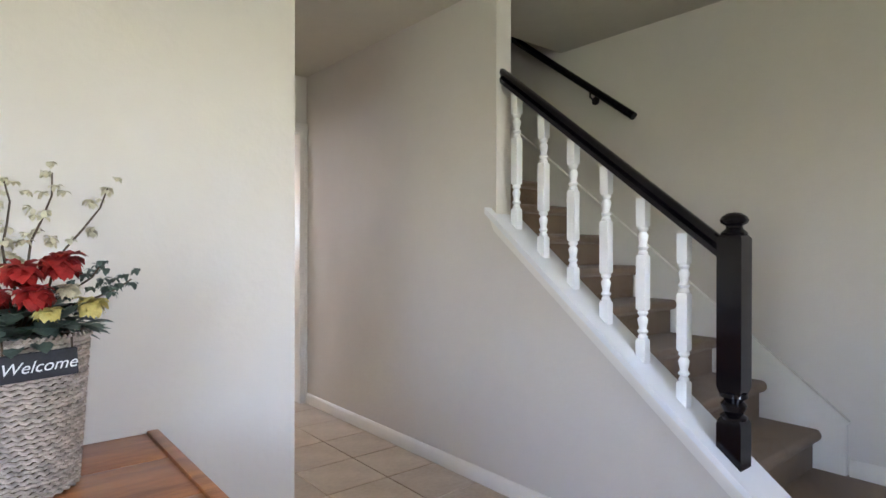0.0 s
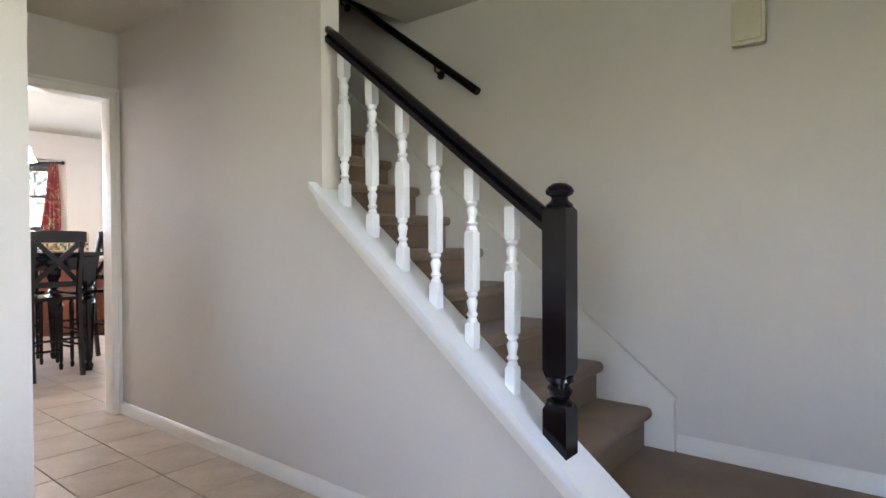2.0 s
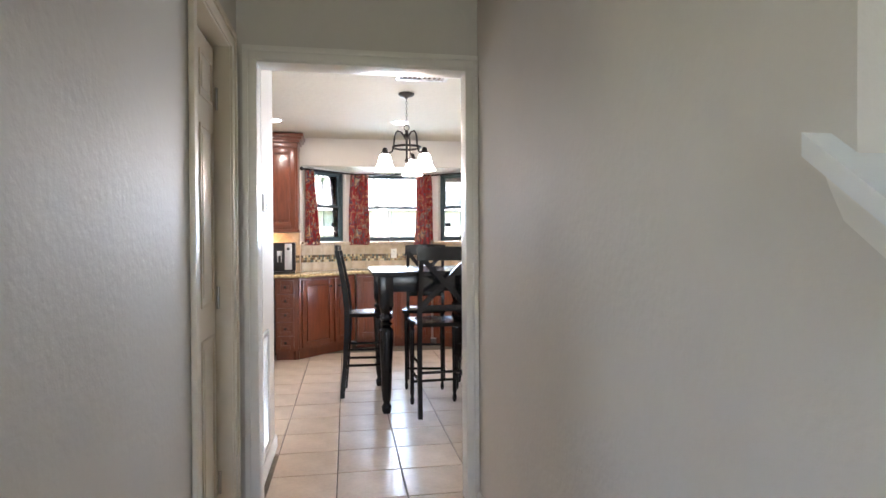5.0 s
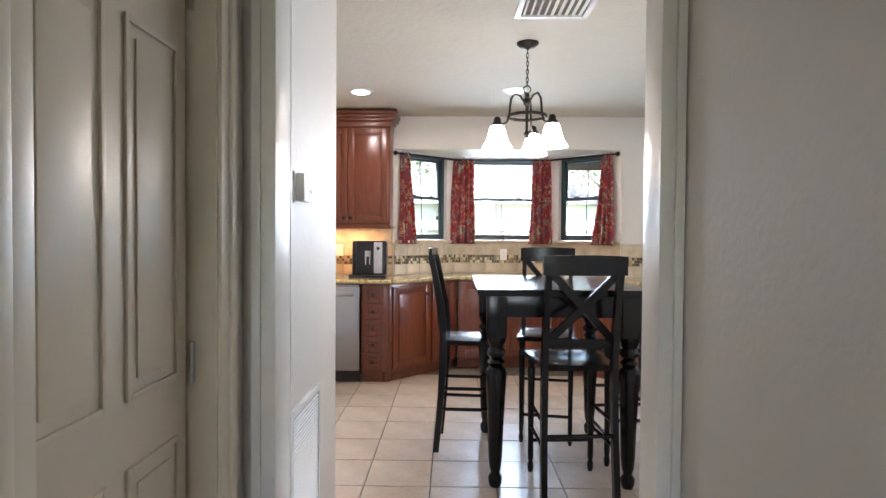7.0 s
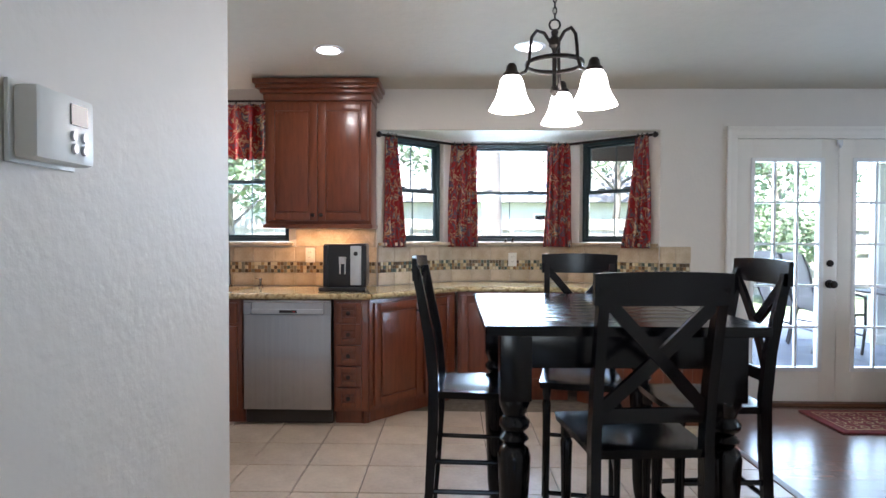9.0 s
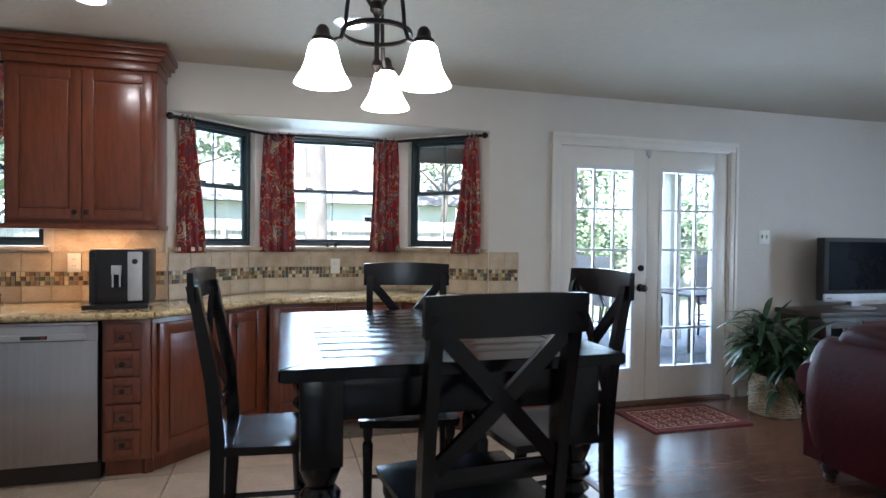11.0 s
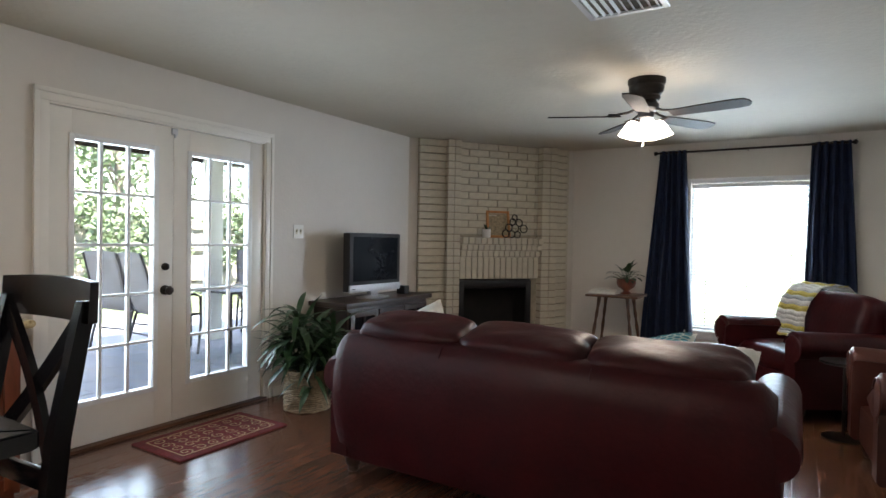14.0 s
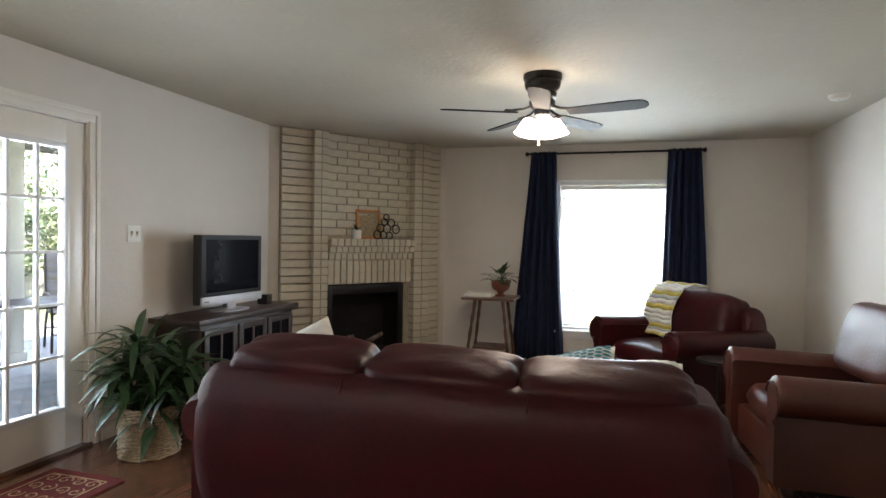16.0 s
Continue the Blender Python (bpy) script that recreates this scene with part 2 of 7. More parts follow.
gn, gl = glass.node_tree.nodes, glass.node_tree.links
gn.remove(gn["Principled BSDF"])
g_clear, g_gloss, g_mix, g_fres = gn.new("ShaderNodeBsdfTransparent"), gn.new("ShaderNodeBsdfGlossy"), gn.new("ShaderNodeMixShader"), gn.new("ShaderNodeFresnel")
g_gloss.inputs["Roughness"].default_value = 0.02
g_clear.inputs[0].default_value = (0.93, 0.96, 0.95, 1)
gl.new(g_fres.outputs[0], g_mix.inputs[0])
gl.new(g_clear.outputs[0], g_mix.inputs[1])
gl.new(g_gloss.outputs[0], g_mix.inputs[2])
gl.new(g_mix.outputs[0], gn["Material Output"].inputs[0])


# ---- mesh helpers ----
def box(bm, x0, x1, y0, y1, z0, z1, m=None, bevel=0.0):
    vs = [bm.verts.new(Vector((x, y, z))) for x in (x0, x1) for y in (y0, y1) for z in (z0, z1)]
    fs = [bm.faces.new([vs[i] for i in q]) for q in ((0, 1, 3, 2), (4, 6, 7, 5), (0, 4, 5, 1), (2, 3, 7, 6), (0, 2, 6, 4), (1, 5, 7, 3))]
    if bevel:
        es = list({e for f in fs for e in f.edges})
        r = bmesh.ops.bevel(bm, geom=es, offset=bevel, segments=2, profile=0.6, affect="EDGES", clamp_overlap=True)
        vs = list({v for f in r["faces"] for v in f.verts} | {v for v in vs if v.is_valid})
    if m:
        bmesh.ops.transform(bm, matrix=m, verts=vs)
    return vs


def prism(bm, poly, axis, a, b):
    """A polygon of two coordinates, drawn out along an axis from a to b."""
    def at(p, c):
        return {"x": (c, p[0], p[1]), "y": (p[0], c, p[1]), "z": (p[0], p[1], c)}[axis]
    lo = [bm.verts.new(at(p, a)) for p in poly]
    hi = [bm.verts.new(at(p, b)) for p in poly]
    n = len(poly)
    bm.faces.new(lo)
    bm.faces.new(hi[::-1])
    for i in range(n):
        bm.faces.new((lo[i], hi[i], hi[(i + 1) % n], lo[(i + 1) % n]))
    return lo + hi


def lathe(bm, profile, seg=20, m=None, square=()):
    """Rows of (radius, height) turned about z."""
    rings = []
    for r, z in profile:
        rings.append([bm.verts.new((r * math.cos(2 * math.pi * i / seg), r * math.sin(2 * math.pi * i / seg), z)) for i in range(seg)])
    for a, b in zip(rings, rings[1:]):
        for i in range(seg):
            bm.faces.new((a[i], a[(i + 1) % seg], b[(i + 1) % seg], b[i]))
    bm.faces.new(rings[0][::-1])
    bm.faces.new(rings[-1])
    vs = [v for r in rings for v in r]
    if m:
        bmesh.ops.transform(bm, matrix=m, verts=vs)
    return vs


def tube(bm, pts, r, seg=8, closed=False, flat=1.0):
    """A round bar along points; r may be one radius or one for each point."""
    pts = [Vector(p) for p in pts]
    rs = r if isinstance(r, (list, tuple)) else [r] * len(pts)
    rings, n = [], len(pts)
    prev = None
    for i, p in enumerate(pts):
        d = (pts[(i + 1) % n] - pts[i - 1]) if closed else (pts[min(i + 1, n - 1)] - pts[max(i - 1, 0)])
        d.normalize()
        up = prev if prev else (Vector((0, 0, 1)) if abs(d.z) < 0.9 else Vector((0, 1, 0)))
        s = d.cross(up).normalized()
        up = s.cross(d).normalized()
        prev = up
        rings.append([bm.verts.new(p + rs[i] * (math.cos(a) * s + flat * math.sin(a) * up)) for a in [2 * math.pi * k / seg for k in range(seg)]])
    for i in range(n if closed else n - 1):
        a, b = rings[i], rings[(i + 1) % n]
        for k in range(seg):
            bm.faces.new((a[k], a[(k + 1) % seg], b[(k + 1) % seg], b[k]))
    if not closed:
        bm.faces.new(rings[0][::-1])
        bm.faces.new(rings[-1])
    return [v for r in rings for v in r]


def finish(name, bm, material, smooth=None):
    me = bpy.data.meshes.new(name)
    bmesh.ops.recalc_face_normals(bm, faces=bm.faces)
    bm.to_mesh(me)
    bm.free()
    me.materials.append(material)
    if smooth:
        me.shade_smooth()
        me.set_sharp_from_angle(angle=radians(smooth))
    return me


def part(name, bm, material, parent=None, label="", smooth=38):
    """One mesh object, under a thing or under a part."""
    ob = new(name, finish(name, bm, material, smooth))
    if parent:
        ob.parent = parent
    return tagged(ob, label)


def thing(name, m, label, category, group="", kind=""):
    """The Empty at a thing's base."""
    ob = new(name)
    ob.empty_display_size = 0.05
    ob.matrix_basis = m
    return tagged(ob, label, category, group, kind)


def setting(name, bm, material, label, category="wall", smooth=None):
    return tagged(part(name, bm, material, None, "", smooth), label, category, "", "structure")


def sag_cushion(bm, sx, sy, sz, m=None, n=10, puff=0.5, power=2.6, lump=0.0, seed=0):
    """A soft cushion: a rounded box whose faces swell."""
    vs, grid = [], {}

    def add(u, v, w):
        k = (round(u, 4), round(v, 4), round(w, 4))
        if k not in grid:
            p = Vector((u, v, w))
            q = (abs(u) ** power + abs(v) ** power + abs(w) ** power) ** (1 / power)
            mx = max(abs(u), abs(v), abs(w))
            p = p * (mx / q) * (1 - puff) + p * puff * (1 - 0.06 * (abs(u * v) + abs(v * w) + abs(u * w)))
            d = 1 + (lump * noise.noise(Vector((u * 2 + seed, v * 2, w * 2))) if lump else 0)
            grid[k] = bm.verts.new((p.x * sx / 2 * d, p.y * sy / 2 * d, p.z * sz / 2 * d))
        return grid[k]
    st = [-1 + 2 * i / n for i in range(n + 1)]
    for ax in range(3):
        for side in (-1, 1):
            for i in range(n):
                for j in range(n):
                    q = []
                    for a, b in ((i, j), (i + 1, j), (i + 1, j + 1), (i, j + 1)):
                        c = [0, 0, 0]
                        c[ax], c[(ax + 1) % 3], c[(ax + 2) % 3] = side, st[a], st[b]
                        q.append(add(*c))
                    bm.faces.new(q if side > 0 else q[::-1])
    vs = list(grid.values())
    if m:
        bmesh.ops.transform(bm, matrix=m, verts=vs)
    return vs


# ---- structure ----
CEIL = 2.44


def wall(name, axis, at, thick, u0, u1, z0, z1, holes=(), label="smooth wall in light greige paint", material=None):
    """A wall along an axis ('x' or 'y') between u0 and u1, at the other coordinate from at to at + thick, with holes (u0, u1, z0, z1)."""
    us = sorted({u0, u1, *[h[0] for h in holes], *[h[1] for h in holes]})
    zs = sorted({z0, z1, *[h[2] for h in holes], *[h[3] for h in holes]})
    us = [u for u in us if u0 <= u <= u1]
    zs = [z for z in zs if z0 <= z <= z1]
    bm = bmesh.new()
    solid = {}
    for i in range(len(us) - 1):
        for j in range(len(zs) - 1):
            cu, cz = (us[i] + us[i + 1]) / 2, (zs[j] + zs[j + 1]) / 2
            solid[i, j] = not any(h[0] < cu < h[1] and h[2] < cz < h[3] for h in holes)

    def P(u, w, z):
        return (u, w, z) if axis == "x" else (w, u, z)
    cache = {}

    def V(u, w, z):
        k = (u, w, z)
        if k not in cache:
            cache[k] = bm.verts.new(P(u, w, z))
        return cache[k]
    a, b = at, at + thick
    for (i, j), s in solid.items():
        if not s:
            continue
        p, q, r, t = us[i], us[i + 1], zs[j], zs[j + 1]
        bm.faces.new([V(p, a, r), V(q, a, r), V(q, a, t), V(p, a, t)])
        bm.faces.new([V(p, b, r), V(p, b, t), V(q, b, t), V(q, b, r)])
        for di, dj, quad in ((-1, 0, ((p, a, r), (p, a, t), (p, b, t), (p, b, r))), (1, 0, ((q, a, r), (q, b, r), (q, b, t), (q, a, t))),
                             (0, -1, ((p, a, r), (p, b, r), (q, b, r), (q, a, r))), (0, 1, ((p, a, t), (q, a, t), (q, b, t), (p, b, t)))):
            if not solid.get((i + di, j + dj), False):
                bm.faces.new([V(*c) for c in quad])
    return setting(name, bm, material or wall_paint, label)


# entry, passage and stairs
wall("wall_entry_back", "x", 3.85, 0.12, 0.8, 3.58, 0, CEIL)
wall("wall_entry_west", "y", 0.68, 0.12, 0.2, 3.97, 0, CEIL, [(0.95, 2.15, 0.9, 2.0)])
# the hole is invented with the front fill lamp, to light the passage
wall("wall_entry_front", "x", 0.08, 0.12, 0.68, 4.79, 0, CEIL, [(3.5, 4.3, 0.9, 2.0)])
wall("wall_entry_east", "y", 4.67, 0.12, 0.2, 1.70, 0, CEIL)
wall("wall_landing", "x", 1.70, 0.12, 4.67, 5.7, 0, CEIL)
wall("wall_stair_far", "y", 5.7, 0.12, 1.70, 6.09, 0, 4.6)
wall("wall_passage_stair", "y", 4.67, 0.1, 3.96, 5.97, 0, CEIL)
wall("wall_passage_left", "y", 3.5, 0.1, 3.97, 5.97, 0, CEIL, [(5.24, 5.82, 0, 2.04)])
wall("wall_kitchen_door", "x", 5.97, 0.12, 3.5, 5.7, 0, CEIL, [(3.66, 4.636, 0, 2.04)])
wall("wall_thermostat", "y", 3.53, 0.1, 6.09, 6.95, 0, CEIL, label="lightly textured greige wall stub with eggshell sheen")
wall("wall_stair_top", "x", 5.97, 0.12, 4.67, 5.7, CEIL + 0.1, 4.6)
wall("wall_closet_back", "y", 2.75, 0.1, 3.97, 6.83, 0, CEIL)
# kitchen and living room
NORTH = 10.12
wall("wall_kitchen_south", "x", 6.83, 0.12, 0.5, 3.53, 0, CEIL)
wall("wall_kitchen_west", "y", 0.38, 0.12, 6.71, 10.3, 0, CEIL)
wall("wall_north", "x", NORTH, 0.16, 0.5, 11.6, 0, CEIL, [(1.95, 2.86, 1.25, 2.2), (3.55, 5.74, 0.0, 2.13), (6.3, 7.92, 0, 2.095)])
wall("wall_east", "y", 11.6, 0.16, 4.91, 10.28, 0, CEIL, [(6.34, 7.48, 0.36, 1.99)])
wall("wall_living_south", "x", 4.91, 0.12, 5.82, 11.6, 0, CEIL)

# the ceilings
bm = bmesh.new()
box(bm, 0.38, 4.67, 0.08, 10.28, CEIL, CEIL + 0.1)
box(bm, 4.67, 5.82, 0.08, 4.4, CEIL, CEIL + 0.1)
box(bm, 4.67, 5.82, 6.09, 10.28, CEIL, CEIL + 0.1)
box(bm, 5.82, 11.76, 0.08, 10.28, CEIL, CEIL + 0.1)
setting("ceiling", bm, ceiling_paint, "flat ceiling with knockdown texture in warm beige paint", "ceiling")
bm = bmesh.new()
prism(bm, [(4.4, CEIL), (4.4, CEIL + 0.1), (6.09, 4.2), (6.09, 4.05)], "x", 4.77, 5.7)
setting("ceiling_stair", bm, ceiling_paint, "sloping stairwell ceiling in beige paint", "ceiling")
bm = bmesh.new()
box(bm, 4.67, 4.77, 4.4, 6.09, CEIL, 4.6)
setting("wall_stair_upper", bm, wall_paint, "upper stairwell wall in greige paint")

# floors: beds under the pieces laid on them further down
bm = bmesh.new()
box(bm, 0.4, 5.88, 0.1, NORTH + 0.9, -0.12, -0.012)
floor_hall = setting("floor_kitchen", bm, grout, "floor of square beige ceramic tiles with brown grout", "floor")
bm = bmesh.new()
box(bm, 5.88, 11.7, 4.95, NORTH + 0.15, -0.12, -0.012)
floor_living = setting("floor_living", bm, dark_wood, "floor of reddish brown laminate planks", "floor")
bm = bmesh.new()
box(bm, 5.86, 5.905, 6.1, NORTH, -0.01, 0.006, bevel=0.003)
setting("trim_threshold", bm, walnut, "wooden threshold strip between tile and planks", "trim", 30)

# landing and carpeted stairs
RISE, RUN, LAND, FIRST = 0.18, 0.23, 0.165, 2.93
bm = bmesh.new()
prism(bm, [(4.67, 0), (4.67, LAND - 0.05), (4.655, LAND - 0.03), (4.655, LAND - 0.008), (4.667, LAND), (5.7, LAND), (5.7, 0)], "y", 1.82, 2.98)
landing = setting("floor_landing", bm, carpet, "low stair landing in tan-brown carpet", "floor", 40)
stairs = thing("staircase", pose(4.77, FIRST, LAND), "straight staircase covered in tan-brown carpet", "staircase", kind="structure")
for i in range(13):
    bm = bmesh.new()
    y, z = i * RUN, i * RISE
    pts = [(y, z - (0.18 if i else 0.0)), (y, z + RISE - 0.055)]
    for a in range(-90, 91, 30):
        pts.append((y - 0.012 - 0.024 * math.cos(radians(a)), z + RISE - 0.027 + 0.027 * math.sin(radians(a))))
    pts += [(y + RUN + 0.02, z + RISE), (y + RUN + 0.02, z - (0.18 if i else 0.0))]
    prism(bm, pts, "x", 0.0, 0.905)
    part("step", bm, carpet, stairs)

# knee wall under the balustrade, its cap and mouldings
SLOPE = 0.80


def cap_z(y):
    return 1.25 + SLOPE * (y - 3.856)


bm = bmesh.new()
prism(bm, [(2.74, 0), (2.74, cap_z(2.74) - 0.03), (3.96, cap_z(3.96) - 0.03), (3.96, 0)], "x", 4.67, 4.77)
setting("wall_knee", bm, wall_paint, "knee wall below the stair balustrade in greige paint")
bm = bmesh.new()
prism(bm, [(2.665, cap_z(2.665) - 0.03), (2.665, cap_z(2.665)), (3.995, cap_z(3.995)), (3.995, cap_z(3.995) - 0.03)], "x", 4.625, 4.668)
prism(bm, [(2.665, cap_z(2.665) - 0.03), (2.665, cap_z(2.665)), (3.957, cap_z(3.957)), (3.957, cap_z(3.957) - 0.03)], "x", 4.668, 4.815)
setting("trim_knee_cap", bm, white_gloss, "sloping white cap board on the knee wall", "trim", 30)
bm = bmesh.new()
for zt, zb, x in ((0.031, 0.062, 4.640), (0.061, 0.100, 4.652)):
    prism(bm, [(2.70, cap_z(2.70) - zt), (3.98, cap_z(3.98) - zt), (3.98 - zb * 0.2, cap_z(3.98) - zb), (2.70, cap_z(2.70) - zb)], "x", x, 4.672)
box(bm, 4.655, 4.785, 2.72, 2.738, 0.0, cap_z(2.72) - 0.035, bevel=0.002)
box(bm, 4.655, 4.668, 2.738, 2.80, 0.0, cap_z(2.738) - 0.10, bevel=0.002)
setting("trim_knee_moulding", bm, trim_paint, "off-white moulding along the knee wall edge", "trim", 30)

# skirting boards
bm = bmesh.new()


def base_x(x0, x1, y, side, z=0.0):
    prism(bm, [(y, z), (y + side * 0.014, z), (y + side * 0.014, z + 0.055), (y + side * 0.009, z + 0.068), (y + side * 0.004, z + 0.076), (y, z + 0.076)], "x", x0, x1)


def base_y(y0, y1, x, side, z=0.0):
    prism(bm, [(x, z), (x + side * 0.014, z), (x + side * 0.014, z + 0.055), (x + side * 0.009, z + 0.068), (x + side * 0.004, z + 0.076), (x, z + 0.076)], "y", y0, y1)


base_y(2.802, 5.955, 4.668, -1)
base_x(0.8, 3.58, 3.848, -1)
base_y(3.97, 5.165, 3.602, 1)
base_y(6.09, 6.95, 3.632, 1)
base_y(1.82, 2.79, 5.698, -1, LAND)
base_x(4.7, 5.684, 1.822, 1, LAND)
base_x(8.0, 9.83, NORTH - 0.002, -1)
base_y(5.03, 8.72, 11.598, -1)
base_x(5.82, 11.58, 5.032, 1)
base_x(4.66, 5.82, 6.092, 1)
setting("baseboard", bm, trim_paint, "low off-white baseboard with rounded top", "baseboard", 30)
bm = bmesh.new()
prism(bm, [(2.80, LAND), (2.80, 0.385), (2.83, 0.41), (5.2, 0.41 + 0.8 * 2.37), (5.2, 0.2 + 0.8 * 2.2), (2.95, LAND)], "x", 5.678, 5.698)
prism(bm, [(2.80, 0.386), (2.83, 0.411), (5.2, 0.411 + 0.8 * 2.37), (5.2, 0.435 + 0.8 * 2.37), (2.825, 0.435), (2.79, 0.405)], "x", 5.672, 5.698)
setting("trim_stair_skirt", bm, trim_paint, "sloping off-white skirt board beside the stairs", "trim", 30)


def casing(bm, axis, u0, u1, top, at, side, w=0.07, t=0.018, z0=0.0):
    """Door casing round an opening: two uprights and a head, stepped outwards."""
    for a, b, tt in ((0.0, w * 0.62, t * 0.6), (w * 0.62, w, t)):
        for q in ((u0 - b, u0 - a, z0, top + a), (u1 + a, u1 + b, z0, top + a), (u0 - b, u1 + b, top + a, top + b)):
            lo, hi = sorted((at, at + side * tt))
            if axis == "x":
                box(bm, q[0], q[1], lo, hi, q[2], q[3], bevel=0.003)
            else:
                box(bm, lo, hi, q[0], q[1], q[2], q[3], bevel=0.003)


bm = bmesh.new()
casing(bm, "x", 3.684, 4.61, 2.03, 5.968, -1, 0.058)
casing(bm, "x", 3.684, 4.628, 2.03, 6.092, 1, 0.05)
box(bm, 3.662, 3.682, 5.965, 6.095, 0, 2.03, bevel=0.002)
box(bm, 4.616, 4.634, 5.965, 6.095, 0, 2.03, bevel=0.002)
box(bm, 3.682, 4.616, 5.965, 6.095, 2.02, 2.038, bevel=0.002)
setting("trim_kitchen_doorway", bm, trim_paint, "off-white stepped casing round the open kitchen doorway", "door frame", 30)
bm = bmesh.new()
casing(bm, "y", 5.25, 5.81, 2.03, 3.602, 1, 0.07)
box(bm, 3.5, 3.604, 5.242, 5.258, 0, 2.03, bevel=0.002)
box(bm, 3.5, 3.604, 5.802, 5.818, 0, 2.03, bevel=0.002)
box(bm, 3.5, 3.604, 5.258, 5.802, 2.024, 2.038, bevel=0.002)
setting("trim_closet_doorway", bm, door_paint, "cream casing round the closet door", "door frame", 30)
closet_door = thing("door_1", pose(3.53, 5.53, 0.01), "closed cream six-panel closet door", "door", kind="structure")
bm = bmesh.new()
box(bm, -0.018, 0.012, -0.262, 0.262, 0, 2.0, bevel=0.002)
part("leaf", bm, door_paint, closet_door)
for zz0, zz1 in ((0.16, 0.86), (0.98, 1.66), (1.76, 1.93)):
    for s in (-1, 1):
        bm = bmesh.new()
        c = s * 0.125
        for q in ((c - 0.095, c - 0.083, zz0, zz1), (c + 0.083, c + 0.095, zz0, zz1), (c - 0.083, c + 0.083, zz0, zz0 + 0.012), (c - 0.083, c + 0.083, zz1 - 0.012, zz1)):
            box(bm, 0.012, 0.018, q[0], q[1], q[2], q[3], bevel=0.002)
        box(bm, 0.012, 0.0165, c - 0.06, c + 0.06, zz0 + 0.035, zz1 - 0.035, bevel=0.004)
        part("panel", bm, door_paint, closet_door)
for zz in (0.25, 1.0, 1.8):
    bm = bmesh.new()
    tube(bm, [(0.022, 0.268, zz - 0.045), (0.022, 0.268, zz + 0.045)], 0.007)
    part("hinge", bm, chrome, closet_door, "small steel hinge")

# ---- balustrade ----
balustrade = thing("balustrade", pose(4.72, 2.865, 0.40), "stair balustrade with white balusters and black handrail", "railing")


def bal_local(x, y, z):
    return (x - 4.72, y - 2.84, z - 0.40)


def oct_post(bm, rows, m):
    lathe(bm, rows, 4, m @ pose(0, 0, 0, 0, 0, 45))


for i in range(6):
    y = 3.021 + 0.167 * i
    z0, z1 = cap_z(y) - 0.02, 1.20 + 0.836 * (y - 3.021) + 0.02
    h = z1 - z0
    bm = bmesh.new()
    o = Matrix.Translation(bal_local(4.728, y, z0))
    k = 0.0275
    oct_post(bm, [(k, 0), (k, h * 0.17), (k * 0.8, h * 0.18)], o)
    oct_post(bm, [(k * 0.8, h * 0.345), (k, h * 0.355), (k, h * 0.66), (k * 0.8, h * 0.67)], o)
    oct_post(bm, [(k * 0.8, h * 0.83), (k, h * 0.84), (k, h)], o)
    for a in (0.18, 0.67):
        z = h * a
        d = h * 0.165
        lathe(bm, [(0.018, z), (0.020, z + d * 0.06), (0.014, z + d * 0.16), (0.022, z + d * 0.26), (0.014, z + d * 0.36), (0.017, z + d * 0.5),
                   (0.021, z + d * 0.68), (0.013, z + d * 0.8), (0.021, z + d * 0.9), (0.018, z + d)], 14, o)
    part("baluster", bm, white_gloss, balustrade, "white turned wooden baluster", 50)
bm = bmesh.new()
y0, y1 = 2.87, 4.01
z0 = 1.157
rail_sec = [(-0.028, -0.028), (0.028, -0.028), (0.03, -0.008), (0.02, 0.0), (0.03, 0.012), (0.024, 0.028), (0.008, 0.034), (-0.008, 0.034), (-0.024, 0.028), (-0.03, 0.012), (-0.02, 0.0), (-0.03, -0.008)]
lo = [bm.verts.new(bal_local(4.72 + a, y0, z0 + b * 1.2)) for a, b in rail_sec]
hi = [bm.verts.new(bal_local(4.72 + a, y1, z0 + 0.79 * (y1 - y0) + b * 1.2)) for a, b in rail_sec]
bm.faces.new(lo)
bm.faces.new(hi[::-1])
for i in range(len(lo)):
    bm.faces.new((lo[i], hi[i], hi[(i + 1) % len(lo)], lo[(i + 1) % len(lo)]))
part("handrail", bm, black_gloss, balustrade, "glossy black moulded wooden handrail", 50)
bm = bmesh.new()
k = 0.058
oct_post(bm, [(k, -0.06), (k, 0.17), (k * 0.8, 0.19)], Matrix())
oct_post(bm, [(k * 0.8, 0.27), (k, 0.295), (k, 0.80), (k * 0.75, 0.815)], Matrix())
lathe(bm, [(0.042, 0.185), (0.044, 0.195), (0.03, 0.205), (0.038, 0.22), (0.042, 0.235), (0.03, 0.25), (0.046, 0.262), (0.042, 0.275)], 20)
lathe(bm, [(0.036, 0.81), (0.044, 0.818), (0.028, 0.832), (0.026, 0.842), (0.042, 0.852), (0.046, 0.862), (0.04, 0.874), (0.022, 0.886), (0.005, 0.889)], 20)
part("newel_post", bm, black_gloss, balustrade, "glossy black turned newel post", 45)

